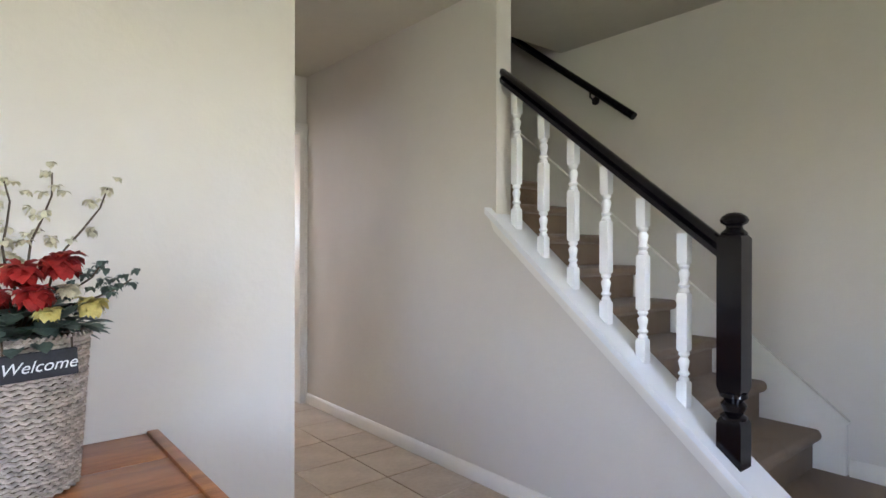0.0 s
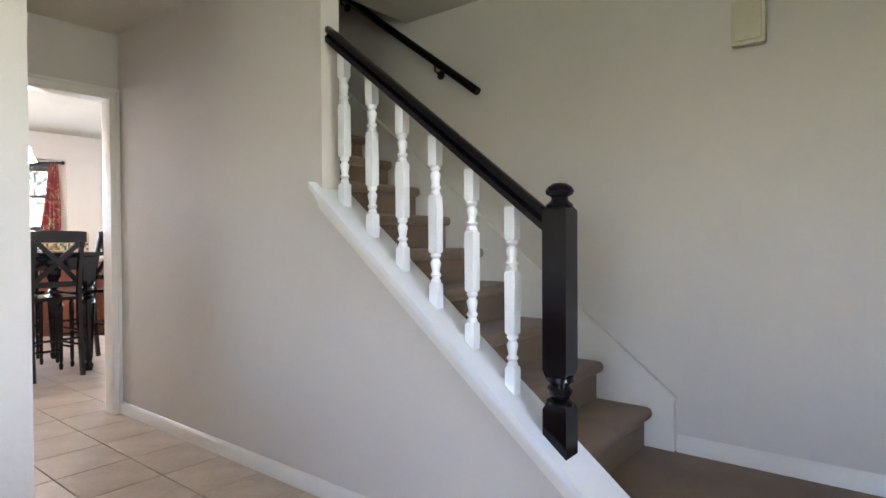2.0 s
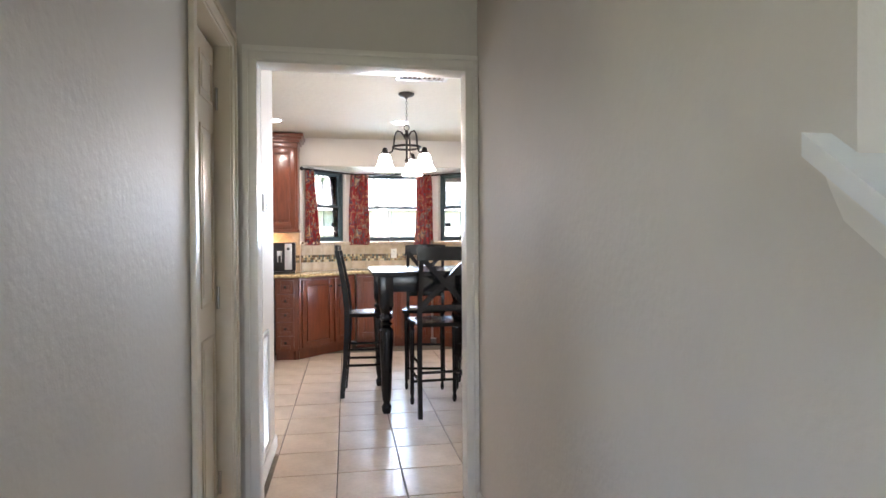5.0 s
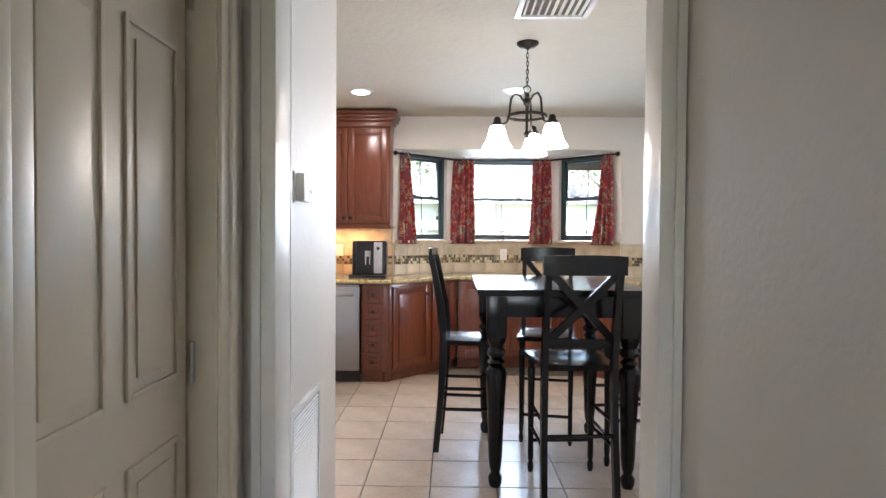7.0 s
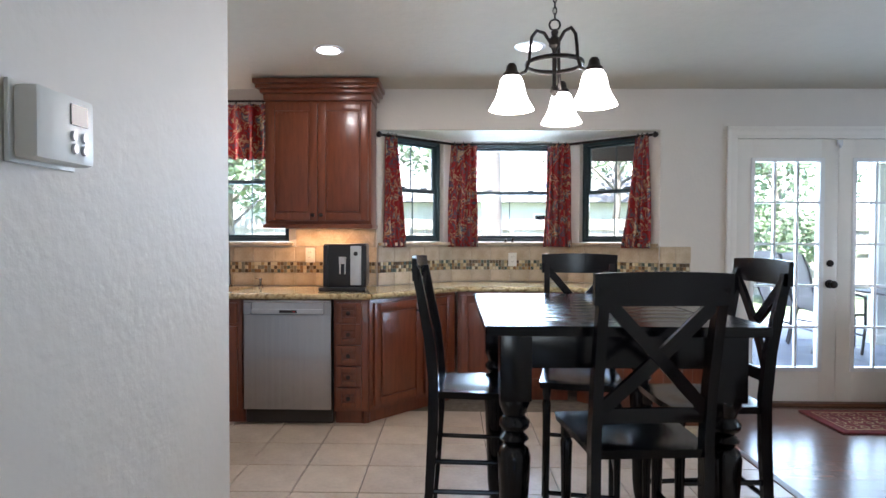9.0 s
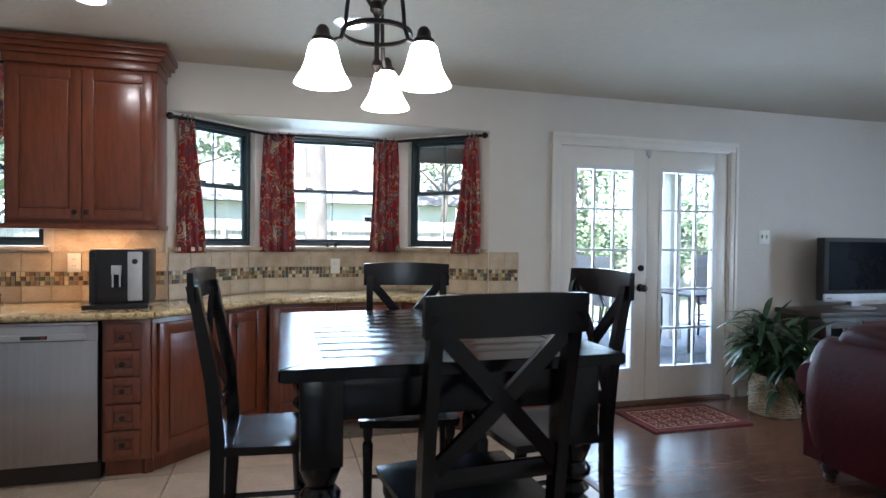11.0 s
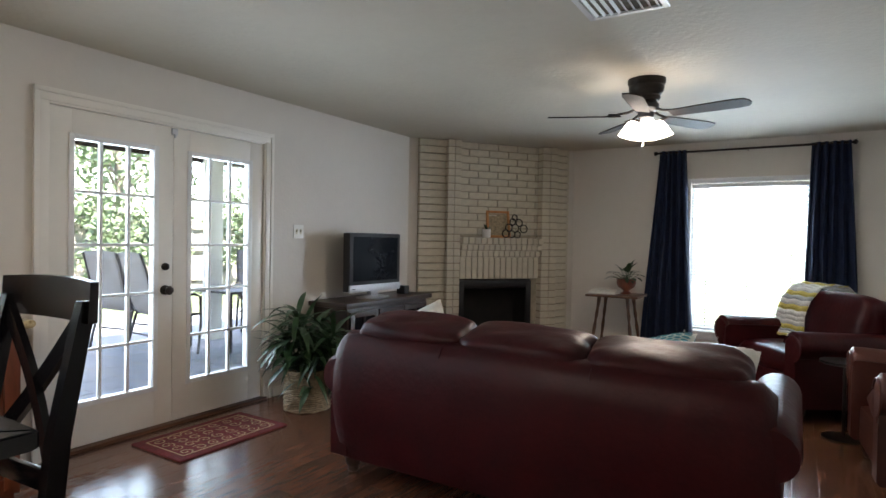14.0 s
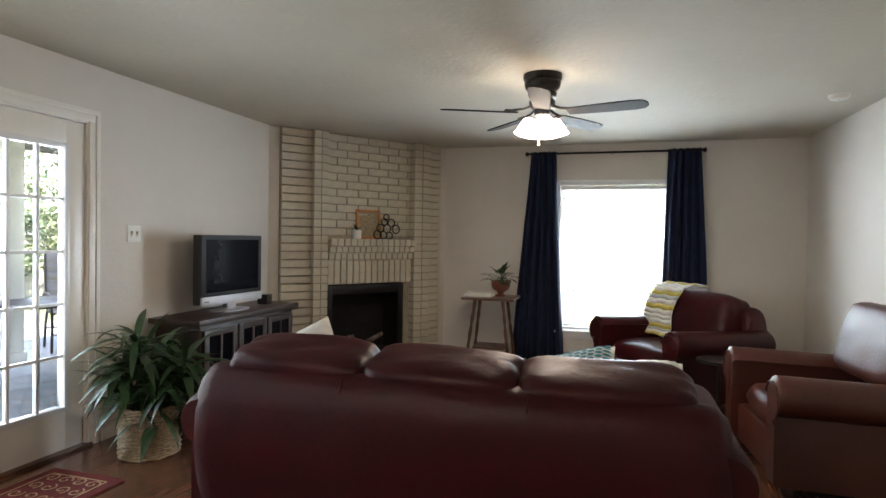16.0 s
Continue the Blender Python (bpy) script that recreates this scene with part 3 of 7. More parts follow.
wall_rail = thing("wall_handrail", pose(5.64, 3.825, 1.918), "dark wooden handrail fixed to the stair wall", "handrail")
bm = bmesh.new()
tube(bm, [(0, 0, 0), (0, 1.5, 1.5 * 0.745)], 0.024, 10)
part("rail", bm, black_gloss, wall_rail)
for s in (0.3, 1.1):
    bm = bmesh.new()
    tube(bm, [(0, s, s * 0.745 - 0.02), (0, s, s * 0.745 - 0.055), (0.03, s, s * 0.745 - 0.065), (0.06, s, s * 0.745 - 0.065)], 0.006, 6)
    lathe(bm, [(0.026, 0), (0.026, 0.008), (0.01, 0.014)], 14, Matrix.Translation((0.06, s, s * 0.745 - 0.068)) @ pose(0, 0, 0, 0, -90, 0))
    part("bracket", bm, bronze, wall_rail, "dark metal bracket")
chime = thing("door_chime", pose(5.698, 2.505, 1.985), "cream plastic door chime box on the wall", "door chime")
bm = bmesh.new()
box(bm, -0.045, 0, -0.062, 0.062, -0.09, 0.09, bevel=0.008)
part("housing", bm, cream_plastic, chime)
bm = bmesh.new()
box(bm, -0.056, -0.0455, -0.05, 0.05, -0.076, 0.076, bevel=0.006)
part("cover", bm, cream_plastic, chime, "raised cream cover plate")

# ---- french doors ----
bm = bmesh.new()
casing(bm, "x", 6.32, 7.90, 2.075, NORTH - 0.002, -1, 0.075, 0.02)
box(bm, 6.302, 6.33, NORTH - 0.004, NORTH + 0.15, 0, 2.075, bevel=0.002)
box(bm, 7.89, 7.918, NORTH - 0.004, NORTH + 0.15, 0, 2.075, bevel=0.002)
box(bm, 6.33, 7.89, NORTH - 0.004, NORTH + 0.15, 2.061, 2.093, bevel=0.002)
setting("trim_french_doorway", bm, trim_paint, "off-white casing round the double glass doors", "door frame", 30)
bm = bmesh.new()
box(bm, 6.3, 7.92, NORTH - 0.03, NORTH + 0.18, 0.0, 0.022, bevel=0.004)
setting("trim_door_sill", bm, walnut, "brown wooden door sill", "trim", 30)


def french_leaf(name, x0, x1, knob_side):
    w = x1 - x0
    d = thing(name, pose(x0, NORTH + 0.035, 0.026), "white glazed door with fifteen panes, closed", "door", kind="structure")
    gx0, gx1, gz0, gz1 = 0.125, w - 0.125, 0.255, 1.868
    bm = bmesh.new()
    for q in ((0, gx0, 0, 2.033), (gx1, w, 0, 2.033), (gx0, gx1, 0, gz0), (gx0, gx1, gz1, 2.033)):
        box(bm, q[0], q[1], -0.022, 0.022, q[2], q[3], bevel=0.0015)
    part("frame", bm, trim_paint, d)
    bm = bmesh.new()
    for q in ((gx0 - 0.02, gx0 + 0.012, gz0 - 0.02, gz1 + 0.02), (gx1 - 0.012, gx1 + 0.02, gz0 - 0.02, gz1 + 0.02), (gx0 + 0.012, gx1 - 0.012, gz0 - 0.02, gz0 + 0.012), (gx0 + 0.012, gx1 - 0.012, gz1 - 0.012, gz1 + 0.02)):
        box(bm, q[0], q[1], -0.03, 0.03, q[2], q[3], bevel=0.004)
    part("glazing_bead", bm, white_gloss, d)
    xs = [gx0 + (gx1 - gx0) * i / 3 for i in range(4)]
    zs = [gz0 + (gz1 - gz0) * i / 5 for i in range(6)]
    for x in xs[1:3]:
        bm = bmesh.new()
        box(bm, x - 0.009, x + 0.009, -0.014, 0.014, gz0, gz1, bevel=0.003)
        part("muntin", bm, white_gloss, d)
    for z in zs[1:5]:
        bm = bmesh.new()
        box(bm, gx0, gx1, -0.0135, 0.0135, z - 0.009, z + 0.009, bevel=0.003)
        part("muntin", bm, white_gloss, d)
    for i in range(3):
        for j in range(5):
            bm = bmesh.new()
            box(bm, xs[i] + 0.005, xs[i + 1] - 0.005, -0.002, 0.002, zs[j] + 0.005, zs[j + 1] - 0.005)
            p = part("pane", bm, glass, d, "", None)
            p.visible_shadow = False
    if knob_side:
        kx = w - 0.055
        for z, r in ((1.075, 0.026), (0.915, 0.033)):
            bm = bmesh.new()
            o = Matrix.Translation((kx, -0.022, z)) @ pose(0, 0, 0, 90, 0, 0)
            if r > 0.03:
                lathe(bm, [(r, 0), (r, 0.008), (0.012, 0.014), (0.012, 0.035), (0.026, 0.045), (0.03, 0.058), (0.022, 0.07), (0.004, 0.074)], 18, o)
            else:
                lathe(bm, [(r, 0), (r, 0.012), (0.018, 0.018), (0.004, 0.02)], 18, o)
                box(bm, kx - 0.005, kx + 0.005, -0.06, -0.04, z - 0.018, z + 0.018, bevel=0.002)
            part("door_knob" if r > 0.03 else "deadbolt", bm, bronze, d, "dark bronze knob" if r > 0.03 else "dark bronze deadbolt")
    for z in (0.22, 1.02, 1.82):
        bm = bmesh.new()
        tube(bm, [(-0.005 if knob_side else w + 0.005, -0.026, z - 0.045), (-0.005 if knob_side else w + 0.005, -0.026, z + 0.045)], 0.008)
        part("hinge", bm, trim_paint, d)
    return d


french_leaf("door_2", 6.334, 7.108, True)
leaf_r = french_leaf("door_3", 7.112, 7.886, False)
bm = bmesh.new()
box(bm, -0.022, 0.02, -0.036, -0.022, 1.98, 2.025, bevel=0.003)
box(bm, -0.012, 0.0, -0.05, -0.036, 1.96, 1.985, bevel=0.003)
part("bolt", bm, silver_plastic, leaf_r, "small metal surface bolt")

# ---- windows ----


def window(name, m, w, z0, z1, label, cols=3, material=None, deep=0.05):
    """A double-hung window: origin at the left jamb on the room side, x along the wall, y outwards."""
    mt = material or green_frame
    d = thing(name, m, label, "window", kind="structure")
    t = 0.03
    bm = bmesh.new()
    for q in ((0, t, z0, z1), (w - t, w, z0, z1), (t, w - t, z0, z0 + t), (t, w - t, z1 - t, z1)):
        box(bm, q[0], q[1], deep, deep + 0.06, q[2], q[3], bevel=0.003)
    part("window_frame", bm, mt, d)
    zm = (z0 + z1) / 2
    for nm, a, b, y in (("lower_sash", z0 + t, zm + 0.015, deep + 0.012), ("upper_sash", zm - 0.015, z1 - t, deep + 0.036)):
        s = 0.022
        bm = bmesh.new()
        for q in ((t, t + s, a, b), (w - t - s, w - t, a, b), (t + s, w - t - s, a, a + s), (t + s, w - t - s, b - s, b)):
            box(bm, q[0], q[1], y, y + 0.02, q[2], q[3], bevel=0.002)
        sash = part(nm, bm, mt, d)
        for i in range(1, cols):
            bm = bmesh.new()
            x = t + s + (w - 2 * t - 2 * s) * i / cols
            box(bm, x - 0.004, x + 0.004, y + 0.006, y + 0.014, a + s, b - s)
            part("muntin", bm, mt, sash, "", None)
        bm = bmesh.new()
        box(bm, t + s, w - t - s, y + 0.009, y + 0.011, a + s, b - s)
        p = part("pane", bm, glass, sash, "", None)
        p.visible_shadow = False
    bm = bmesh.new()
    for x in (w * 0.3, w * 0.7):
        box(bm, x - 0.03, x + 0.03, deep + 0.0, deep + 0.02, zm + 0.016, zm + 0.028, bevel=0.003)
    part("latch", bm, mt, d)
    return d


BAY = [Vector((3.55, NORTH)), Vector((4.13, 10.66)), Vector((5.15, 10.66)), Vector((5.74, NORTH))]
bay_frames = []
for i, (hole0, hole1, nm) in enumerate(((0.12, 0.70, "wall_bay_left"), (0.06, 0.96, "wall_bay_middle"), (0.10, 0.68, "wall_bay_right"))):
    a, b = BAY[i], BAY[i + 1]
    ln, ang = (b - a).length, math.degrees(math.atan2(b.y - a.y, b.x - a.x))
    ob = wall(nm, "x", 0.0, 0.14, 0.0, ln, 0, 2.13, [(hole0, hole1, 1.25, 2.11)])
    ob.matrix_basis = pose(a.x, a.y, 0, 0, 0, ang)
    bay_frames.append((a, ln, ang, hole0, hole1))
    window("window_%d" % (i + 1), pose(a.x, a.y, 0, 0, 0, ang) @ pose(hole0 + 0.002, 0, 0), hole1 - hole0 - 0.004, 1.255, 2.105,
           "dark green double-hung window of the kitchen bay", 2 if i == 1 else 2)
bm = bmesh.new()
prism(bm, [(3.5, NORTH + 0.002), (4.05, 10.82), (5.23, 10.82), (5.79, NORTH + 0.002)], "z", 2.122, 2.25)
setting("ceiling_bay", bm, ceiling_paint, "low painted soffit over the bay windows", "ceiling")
window("window_4", pose(1.952, NORTH + 0.02, 0), 0.906, 1.255, 2.195, "dark green double-hung window over the sink", 3)
bm = bmesh.new()
for a, ln, ang, h0, h1 in bay_frames:
    o = pose(a.x, a.y, 0, 0, 0, ang)
    box(bm, -0.0 + 0.01, ln - 0.01, -0.04, 0.05, 1.222, 1.248, o, 0.006)
setting("trim_bay_sill", bm, travertine, "stone window ledge along the kitchen bay", "window sill", 30)
bm = bmesh.new()
box(bm, 1.90, 2.9, NORTH - 0.035, NORTH + 0.06, 1.222, 1.248, bevel=0.006)
setting("trim_sink_sill", bm, travertine, "stone window ledge over the sink", "window sill", 30)

win_l = window("window_5", pose(11.6, 7.478, 0, 0, 0, -90), 1.136, 0.365, 1.985, "white double-hung living room window with blinds", 1, white_gloss, 0.07)
bm = bmesh.new()
for q in ((7.475, 7.53, 0.30, 2.04), (6.29, 6.345, 0.30, 2.04)):
    box(bm, 11.584, 11.598, q[0], q[1], q[2], q[3], bevel=0.003)
box(bm, 11.584, 11.598, 6.345, 7.475, 1.986, 2.04, bevel=0.003)
box(bm, 11.55, 11.64, 6.28, 7.54, 0.335, 0.362, bevel=0.006)
box(bm, 11.584, 11.598, 6.30, 7.52, 0.27, 0.333, bevel=0.003)
setting("trim_living_window", bm, white_gloss, "white casing and sill of the living room window", "window sill", 30)
blind = thing("window_blind", pose(11.625, 6.91, 1.98), "white horizontal slat blind, slats open", "blind")
bm = bmesh.new()
box(bm, -0.02, 0.02, -0.555, 0.555, -0.045, -0.002, bevel=0.004)
part("headrail", bm, blind_slat, blind)
slat_bm = bmesh.new()
box(slat_bm, -0.017, 0.017, -0.55, 0.55, -0.0012, 0.0012, pose(0, 0, 0, 0, 12, 0))
slat_me = finish("slat", slat_bm, blind_slat)
for i in range(44):
    s = new("slat", slat_me)
    s.parent = blind
    s.location = (0, 0, -0.07 - i * 0.0345)
for y in (-0.4, 0.0, 0.4):
    bm = bmesh.new()
    box(bm, -0.02, -0.0185, y - 0.004, y + 0.004, -1.59, -0.04)
    part("ladder_tape", bm, blind_slat, blind)
bm = bmesh.new()
box(bm, -0.02, 0.02, -0.55, 0.55, -1.595, -1.578, bevel=0.003)
part("bottom_rail", bm, blind_slat, blind)

# ---- kitchen ----


def raised_door(bm, x0, x1, z0, z1, y=0.0):
    """A raised-panel front whose face looks to -y."""
    f = min(0.055, (x1 - x0) * 0.28, (z1 - z0) * 0.28)
    for q in ((x0, x0 + f, z0, z1), (x1 - f, x1, z0, z1), (x0 + f, x1 - f, z0, z0 + f), (x0 + f, x1 - f, z1 - f, z1)):
        box(bm, q[0], q[1], y - 0.022, y, q[2], q[3], bevel=0.003)
    box(bm, x0 + f, x1 - f, y - 0.010, y, z0 + f, z1 - f)
    if x1 - x0 - 2 * f > 0.05 and z1 - z0 - 2 * f > 0.05:
        g = f + 0.012
        pb_ = bmesh.new()
        box(pb_, x0 + g, x1 - g, y - 0.019, y - 0.0095, z0 + g, z1 - g, bevel=0.007)
        return pb_


def cabinet(name, m, w, d, z0, z1, fronts, label, toe=True, side=0.0):
    c = thing(name, m, label, "cabinet", "kitchen cabinets")
    bm = bmesh.new()
    box(bm, 0, w, 0, d, z0 + (0.1 if toe else 0), z1, bevel=0.002)
    if toe:
        box(bm, 0, w, 0.06, d, z0, z0 + 0.1)
    part("body", bm, cherry, c)
    for kind, x0, x1, a, b, kx in fronts:
        bm = bmesh.new()
        field = raised_door(bm, x0, x1, a, b, -0.001)
        f = part(kind, bm, cherry, c)
        if field:
            part("panel", field, cherry, f)
        if kx is not None:
            bm = bmesh.new()
            lathe(bm, [(0.008, 0), (0.006, 0.012), (0.014, 0.02), (0.015, 0.026), (0.004, 0.031)], 12, Matrix.Translation((kx[0], -0.022, kx[1])) @ pose(0, 0, 0, 90, 0, 0))
            part("knob", bm, bronze, f, "small dark metal knob")
    return c


FRONT = 9.54
BASE_L = "cherry wood base cabinet with raised-panel fronts"
cabinet("base_cabinet", pose(0.5, FRONT, 0), 1.25, 0.575, 0, 0.87, [("door", 0.03, 0.61, 0.13, 0.84, (0.56, 0.78)), ("door", 0.63, 1.22, 0.13, 0.84, (0.68, 0.78))], BASE_L)
cabinet("sink_cabinet", pose(1.752, FRONT, 0), 0.95, 0.575, 0, 0.87,
        [("drawer_front", 0.03, 0.92, 0.70, 0.84, (0.475, 0.77)), ("door", 0.03, 0.465, 0.13, 0.68, (0.44, 0.64)), ("door", 0.485, 0.92, 0.13, 0.68, (0.51, 0.64))],
        "cherry wood sink base cabinet with two doors")
cabinet("drawer_cabinet", pose(3.332, FRONT, 0), 0.236, 0.575, 0, 0.87,
        [("drawer", 0.02, 0.19, 0.13 + i * 0.145, 0.265 + i * 0.145, (0.105, 0.198 + i * 0.145)) for i in range(5)], "narrow cherry wood cabinet with five small drawers")
DIAG = math.degrees(math.atan2(10.14 - FRONT, 4.16 - 3.575))
dl = math.hypot(10.14 - FRONT, 4.16 - 3.575)
cabinet("corner_cabinet", pose(3.575, FRONT, 0, 0, 0, DIAG), dl, 0.35, 0, 0.87, [("door", 0.03, dl * 0.56, 0.13, 0.84, (dl * 0.5, 0.76)), ("door", dl * 0.6, dl - 0.05, 0.13, 0.84, (dl * 0.66, 0.76))],
        "angled cherry wood base cabinet by the bay")
cabinet("base_cabinet", pose(4.18, 10.15, 0), 0.44, 0.45, 0, 0.87, [("door", 0.02, 0.42, 0.13, 0.84, (0.38, 0.76))], BASE_L + " under the bay windows")
cabinet("base_cabinet", pose(4.622, 10.15, 0), 0.44, 0.45, 0, 0.87, [("door", 0.02, 0.42, 0.13, 0.84, (0.06, 0.76))], BASE_L + " under the bay windows")
cabinet("corner_cabinet", pose(5.085, 10.14, 0, 0, 0, -DIAG), dl, 0.35, 0, 0.87, [("door", 0.05, dl * 0.42, 0.13, 0.84, (dl * 0.36, 0.76)), ("door", dl * 0.46, dl - 0.03, 0.13, 0.84, (dl * 0.52, 0.76))],
        "angled cherry wood base cabinet by the bay")
cabinet("base_cabinet", pose(5.672, FRONT, 0), 0.288, 0.575, 0, 0.87, [("door", 0.02, 0.27, 0.13, 0.84, (0.05, 0.76))], BASE_L + " at the counter end")

# dishwasher
dw = thing("dishwasher", pose(2.715, FRONT - 0.006, 0), "stainless steel built-in dishwasher with pocket handle", "dishwasher")
bm = bmesh.new()
box(bm, 0.004, 0.606, 0.03, 0.57, 0.1, 0.865)
part("tub", bm, dark_toe, dw)
bm = bmesh.new()
box(bm, 0.006, 0.604, -0.022, 0.028, 0.115, 0.765, bevel=0.006)
box(bm, 0.006, 0.604, -0.022, 0.028, 0.845, 0.862, bevel=0.004)
box(bm, 0.006, 0.058, -0.022, 0.028, 0.765, 0.845)
box(bm, 0.552, 0.604, -0.022, 0.028, 0.765, 0.845)
part("door", bm, steel, dw)
bm = bmesh.new()
box(bm, 0.058, 0.552, -0.004, 0.02, 0.765, 0.845)
box(bm, 0.058, 0.552, -0.021, -0.004, 0.767, 0.80, pose(0, 0, 0), 0.004)
part("pocket_handle", bm, silver_plastic, dw, "pale metal recessed handle strip")
bm = bmesh.new()
box(bm, 0.25, 0.37, -0.024, -0.02, 0.776, 0.794)
part("display", bm, black_plastic, dw, "small black display")
bm = bmesh.new()
box(bm, 0.342, 0.36, -0.0255, -0.0235, 0.78, 0.79)
part("indicator", bm, petal_red, dw, "red indicator")
bm = bmesh.new()
box(bm, 0.006, 0.604, 0.03, 0.06, 0.01, 0.1)
part("toe_panel", bm, dark_toe, dw)

# counter: one continuous stone top
counter = thing("countertop", pose(0, 0, 0.87), "continuous beige-brown granite countertop with rounded edge", "countertop")
out = [(0.5, 9.505), (3.59, 9.505), (4.185, 10.11), (5.07, 10.11), (5.66, 9.505), (5.985, 9.505), (5.985, NORTH - 0.003), (5.735, NORTH - 0.003), (5.145, 10.655), (4.135, 10.655), (3.555, NORTH - 0.003), (0.5, NORTH - 0.003)]
hole = [(1.92, 9.62), (2.62, 9.62), (2.62, 9.99), (1.92, 9.99)]
bm = bmesh.new()
parts2 = [[(0.5, 9.505), (1.92, 9.505), (1.92, NORTH - 0.003), (0.5, NORTH - 0.003)], [(1.92, 9.505), (2.62, 9.505), (2.62, 9.62), (1.92, 9.62)], [(1.92, 9.99), (2.62, 9.99), (2.62, NORTH - 0.003), (1.92, NORTH - 0.003)],
          [(2.62, 9.505)] + out[1:11] + [(2.62, NORTH - 0.003)]]
for poly in parts2:
    prism(bm, poly, "z", 0.002, 0.038)
part("slab", bm, granite, counter)
bm = bmesh.new()
edge = [(0.5, 9.503), (3.59, 9.503), (4.185, 10.108), (5.07, 10.108), (5.66, 9.503), (5.987, 9.503), (5.987, NORTH - 0.003)]
for p, q in zip(edge, edge[1:]):
    tube(bm, [(p[0], p[1], 0.0195), (q[0], q[1], 0.0195)], 0.0198, 10)
part("bullnose", bm, granite, counter, "", 60)

# sink and taps
sink = thing("kitchen_sink", pose(2.27, 9.805, 0.868), "stainless steel double-bowl undermount sink", "sink")
for x0, x1 in ((-0.345, -0.01), (0.01, 0.345)):
    bm = bmesh.new()
    for q in ((x0, x1, -0.18, -0.172), (x0, x1, 0.172, 0.18)):
        box(bm, q[0], q[1], q[2], q[3], -0.19, 0.0)
    box(bm, x0, x0 + 0.008, -0.172, 0.172, -0.19, 0.0)
    box(bm, x1 - 0.008, x1, -0.172, 0.172, -0.19, 0.0)
    box(bm, x0, x1, -0.18, 0.18, -0.198, -0.19)
    part("bowl", bm, steel, sink)
faucet = thing("faucet", pose(2.42, 10.03, 0.908), "brushed steel gooseneck kitchen faucet", "faucet")
bm = bmesh.new()
lathe(bm, [(0.028, 0), (0.028, 0.012), (0.019, 0.02), (0.017, 0.09), (0.014, 0.1)], 16)
part("base", bm, steel, faucet)
bm = bmesh.new()
tube(bm, [(0, 0, 0.09), (0, 0, 0.3)] + [(-0.1 + 0.1 * math.cos(a), -0.05 * (1 - math.cos(a)), 0.3 + 0.1 * math.sin(a)) for a in [math.pi * k / 10 for k in range(1, 11)]] + [(-0.203, -0.1, 0.26)], 0.0115, 10)
part("spout", bm, steel, faucet)
bm = bmesh.new()
tube(bm, [(-0.203, -0.1, 0.265), (-0.205, -0.1, 0.17)], [0.015, 0.02], 12)
part("spray_head", bm, steel, faucet)
bm = bmesh.new()
tube(bm, [(0, -0.02, 0.05), (0.0, -0.05, 0.055), (-0.03, -0.1, 0.075)], 0.006, 8)
part("lever", bm, steel, faucet)
disp = thing("soap_dispenser", pose(2.66, 10.04, 0.908), "small steel soap dispenser by the sink", "soap dispenser")
bm = bmesh.new()
lathe(bm, [(0.02, 0), (0.02, 0.01), (0.01, 0.016), (0.009, 0.05), (0.014, 0.054), (0.012, 0.064)], 14)
tube(bm, [(0, 0, 0.058), (-0.03, -0.03, 0.062)], 0.005, 6)
part("pump", bm, steel, disp)
for dx, h, r, nm, lb in ((0.0, 0.15, 0.032, "soap_bottle", "white soap bottle on the sink window ledge"), (0.09, 0.08, 0.025, "small_bottle", "small white bottle on the window ledge")):
    b = thing(nm, pose(1.99 + dx, NORTH - 0.005, 1.249), lb, "bottle")
    bm = bmesh.new()
    lathe(bm, [(r * 0.95, 0), (r, 0.008), (r, h * 0.72), (r * 0.5, h * 0.82)], 16)
    part("body", bm, white_plastic, b)
    bm = bmesh.new()
    lathe(bm, [(r * 0.42, h * 0.82), (r * 0.42, h * 0.9), (r * 0.2, h * 0.92), (r * 0.2, h)], 12)
    part("cap", bm, white_plastic, b)


def upper(x0, x1, label):
    w = x1 - x0
    c = cabinet("wall_cabinet", pose(x0, 9.83, 0), w, 0.286, 1.385, 2.30,
                [("door", 0.02, w / 2 - 0.003, 1.41, 2.26, (w / 2 - 0.03, 1.45)), ("door", w / 2 + 0.003, w - 0.02, 1.41, 2.26, (w / 2 + 0.03, 1.45))], label, False)
    bm = bmesh.new()
    for o, a, b in ((0.0, 2.28, 2.33), (0.02, 2.33, 2.36), (0.045, 2.36, 2.39), (0.06, 2.39, 2.425)):
        box(bm, -o - 0.006, w + o + 0.006, -o - 0.026, 0.286, a, b, bevel=0.006)
    part("crown_moulding", bm, cherry, c)
    bm = bmesh.new()
    box(bm, -0.012, w + 0.012, -0.03, 0.286, 1.355, 1.385, bevel=0.006)
    part("light_rail", bm, cherry, c)
    return c


upper(2.77, 3.545, "cherry wood wall cabinet with two raised-panel doors")
upper(1.0, 1.93, "cherry wood wall cabinet beside the sink window")
lamp("undercabinet_lamp", "AREA", (3.15, 9.95, 1.35), 0.26, (1.0, 0.56, 0.26), 0.5, 0.06, target=(3.15, 9.98, 0.9))
lamp("undercabinet_lamp_left", "AREA", (1.5, 9.95, 1.35), 0.26, (1.0, 0.56, 0.26), 0.5, 0.06, target=(1.5, 9.98, 0.9))

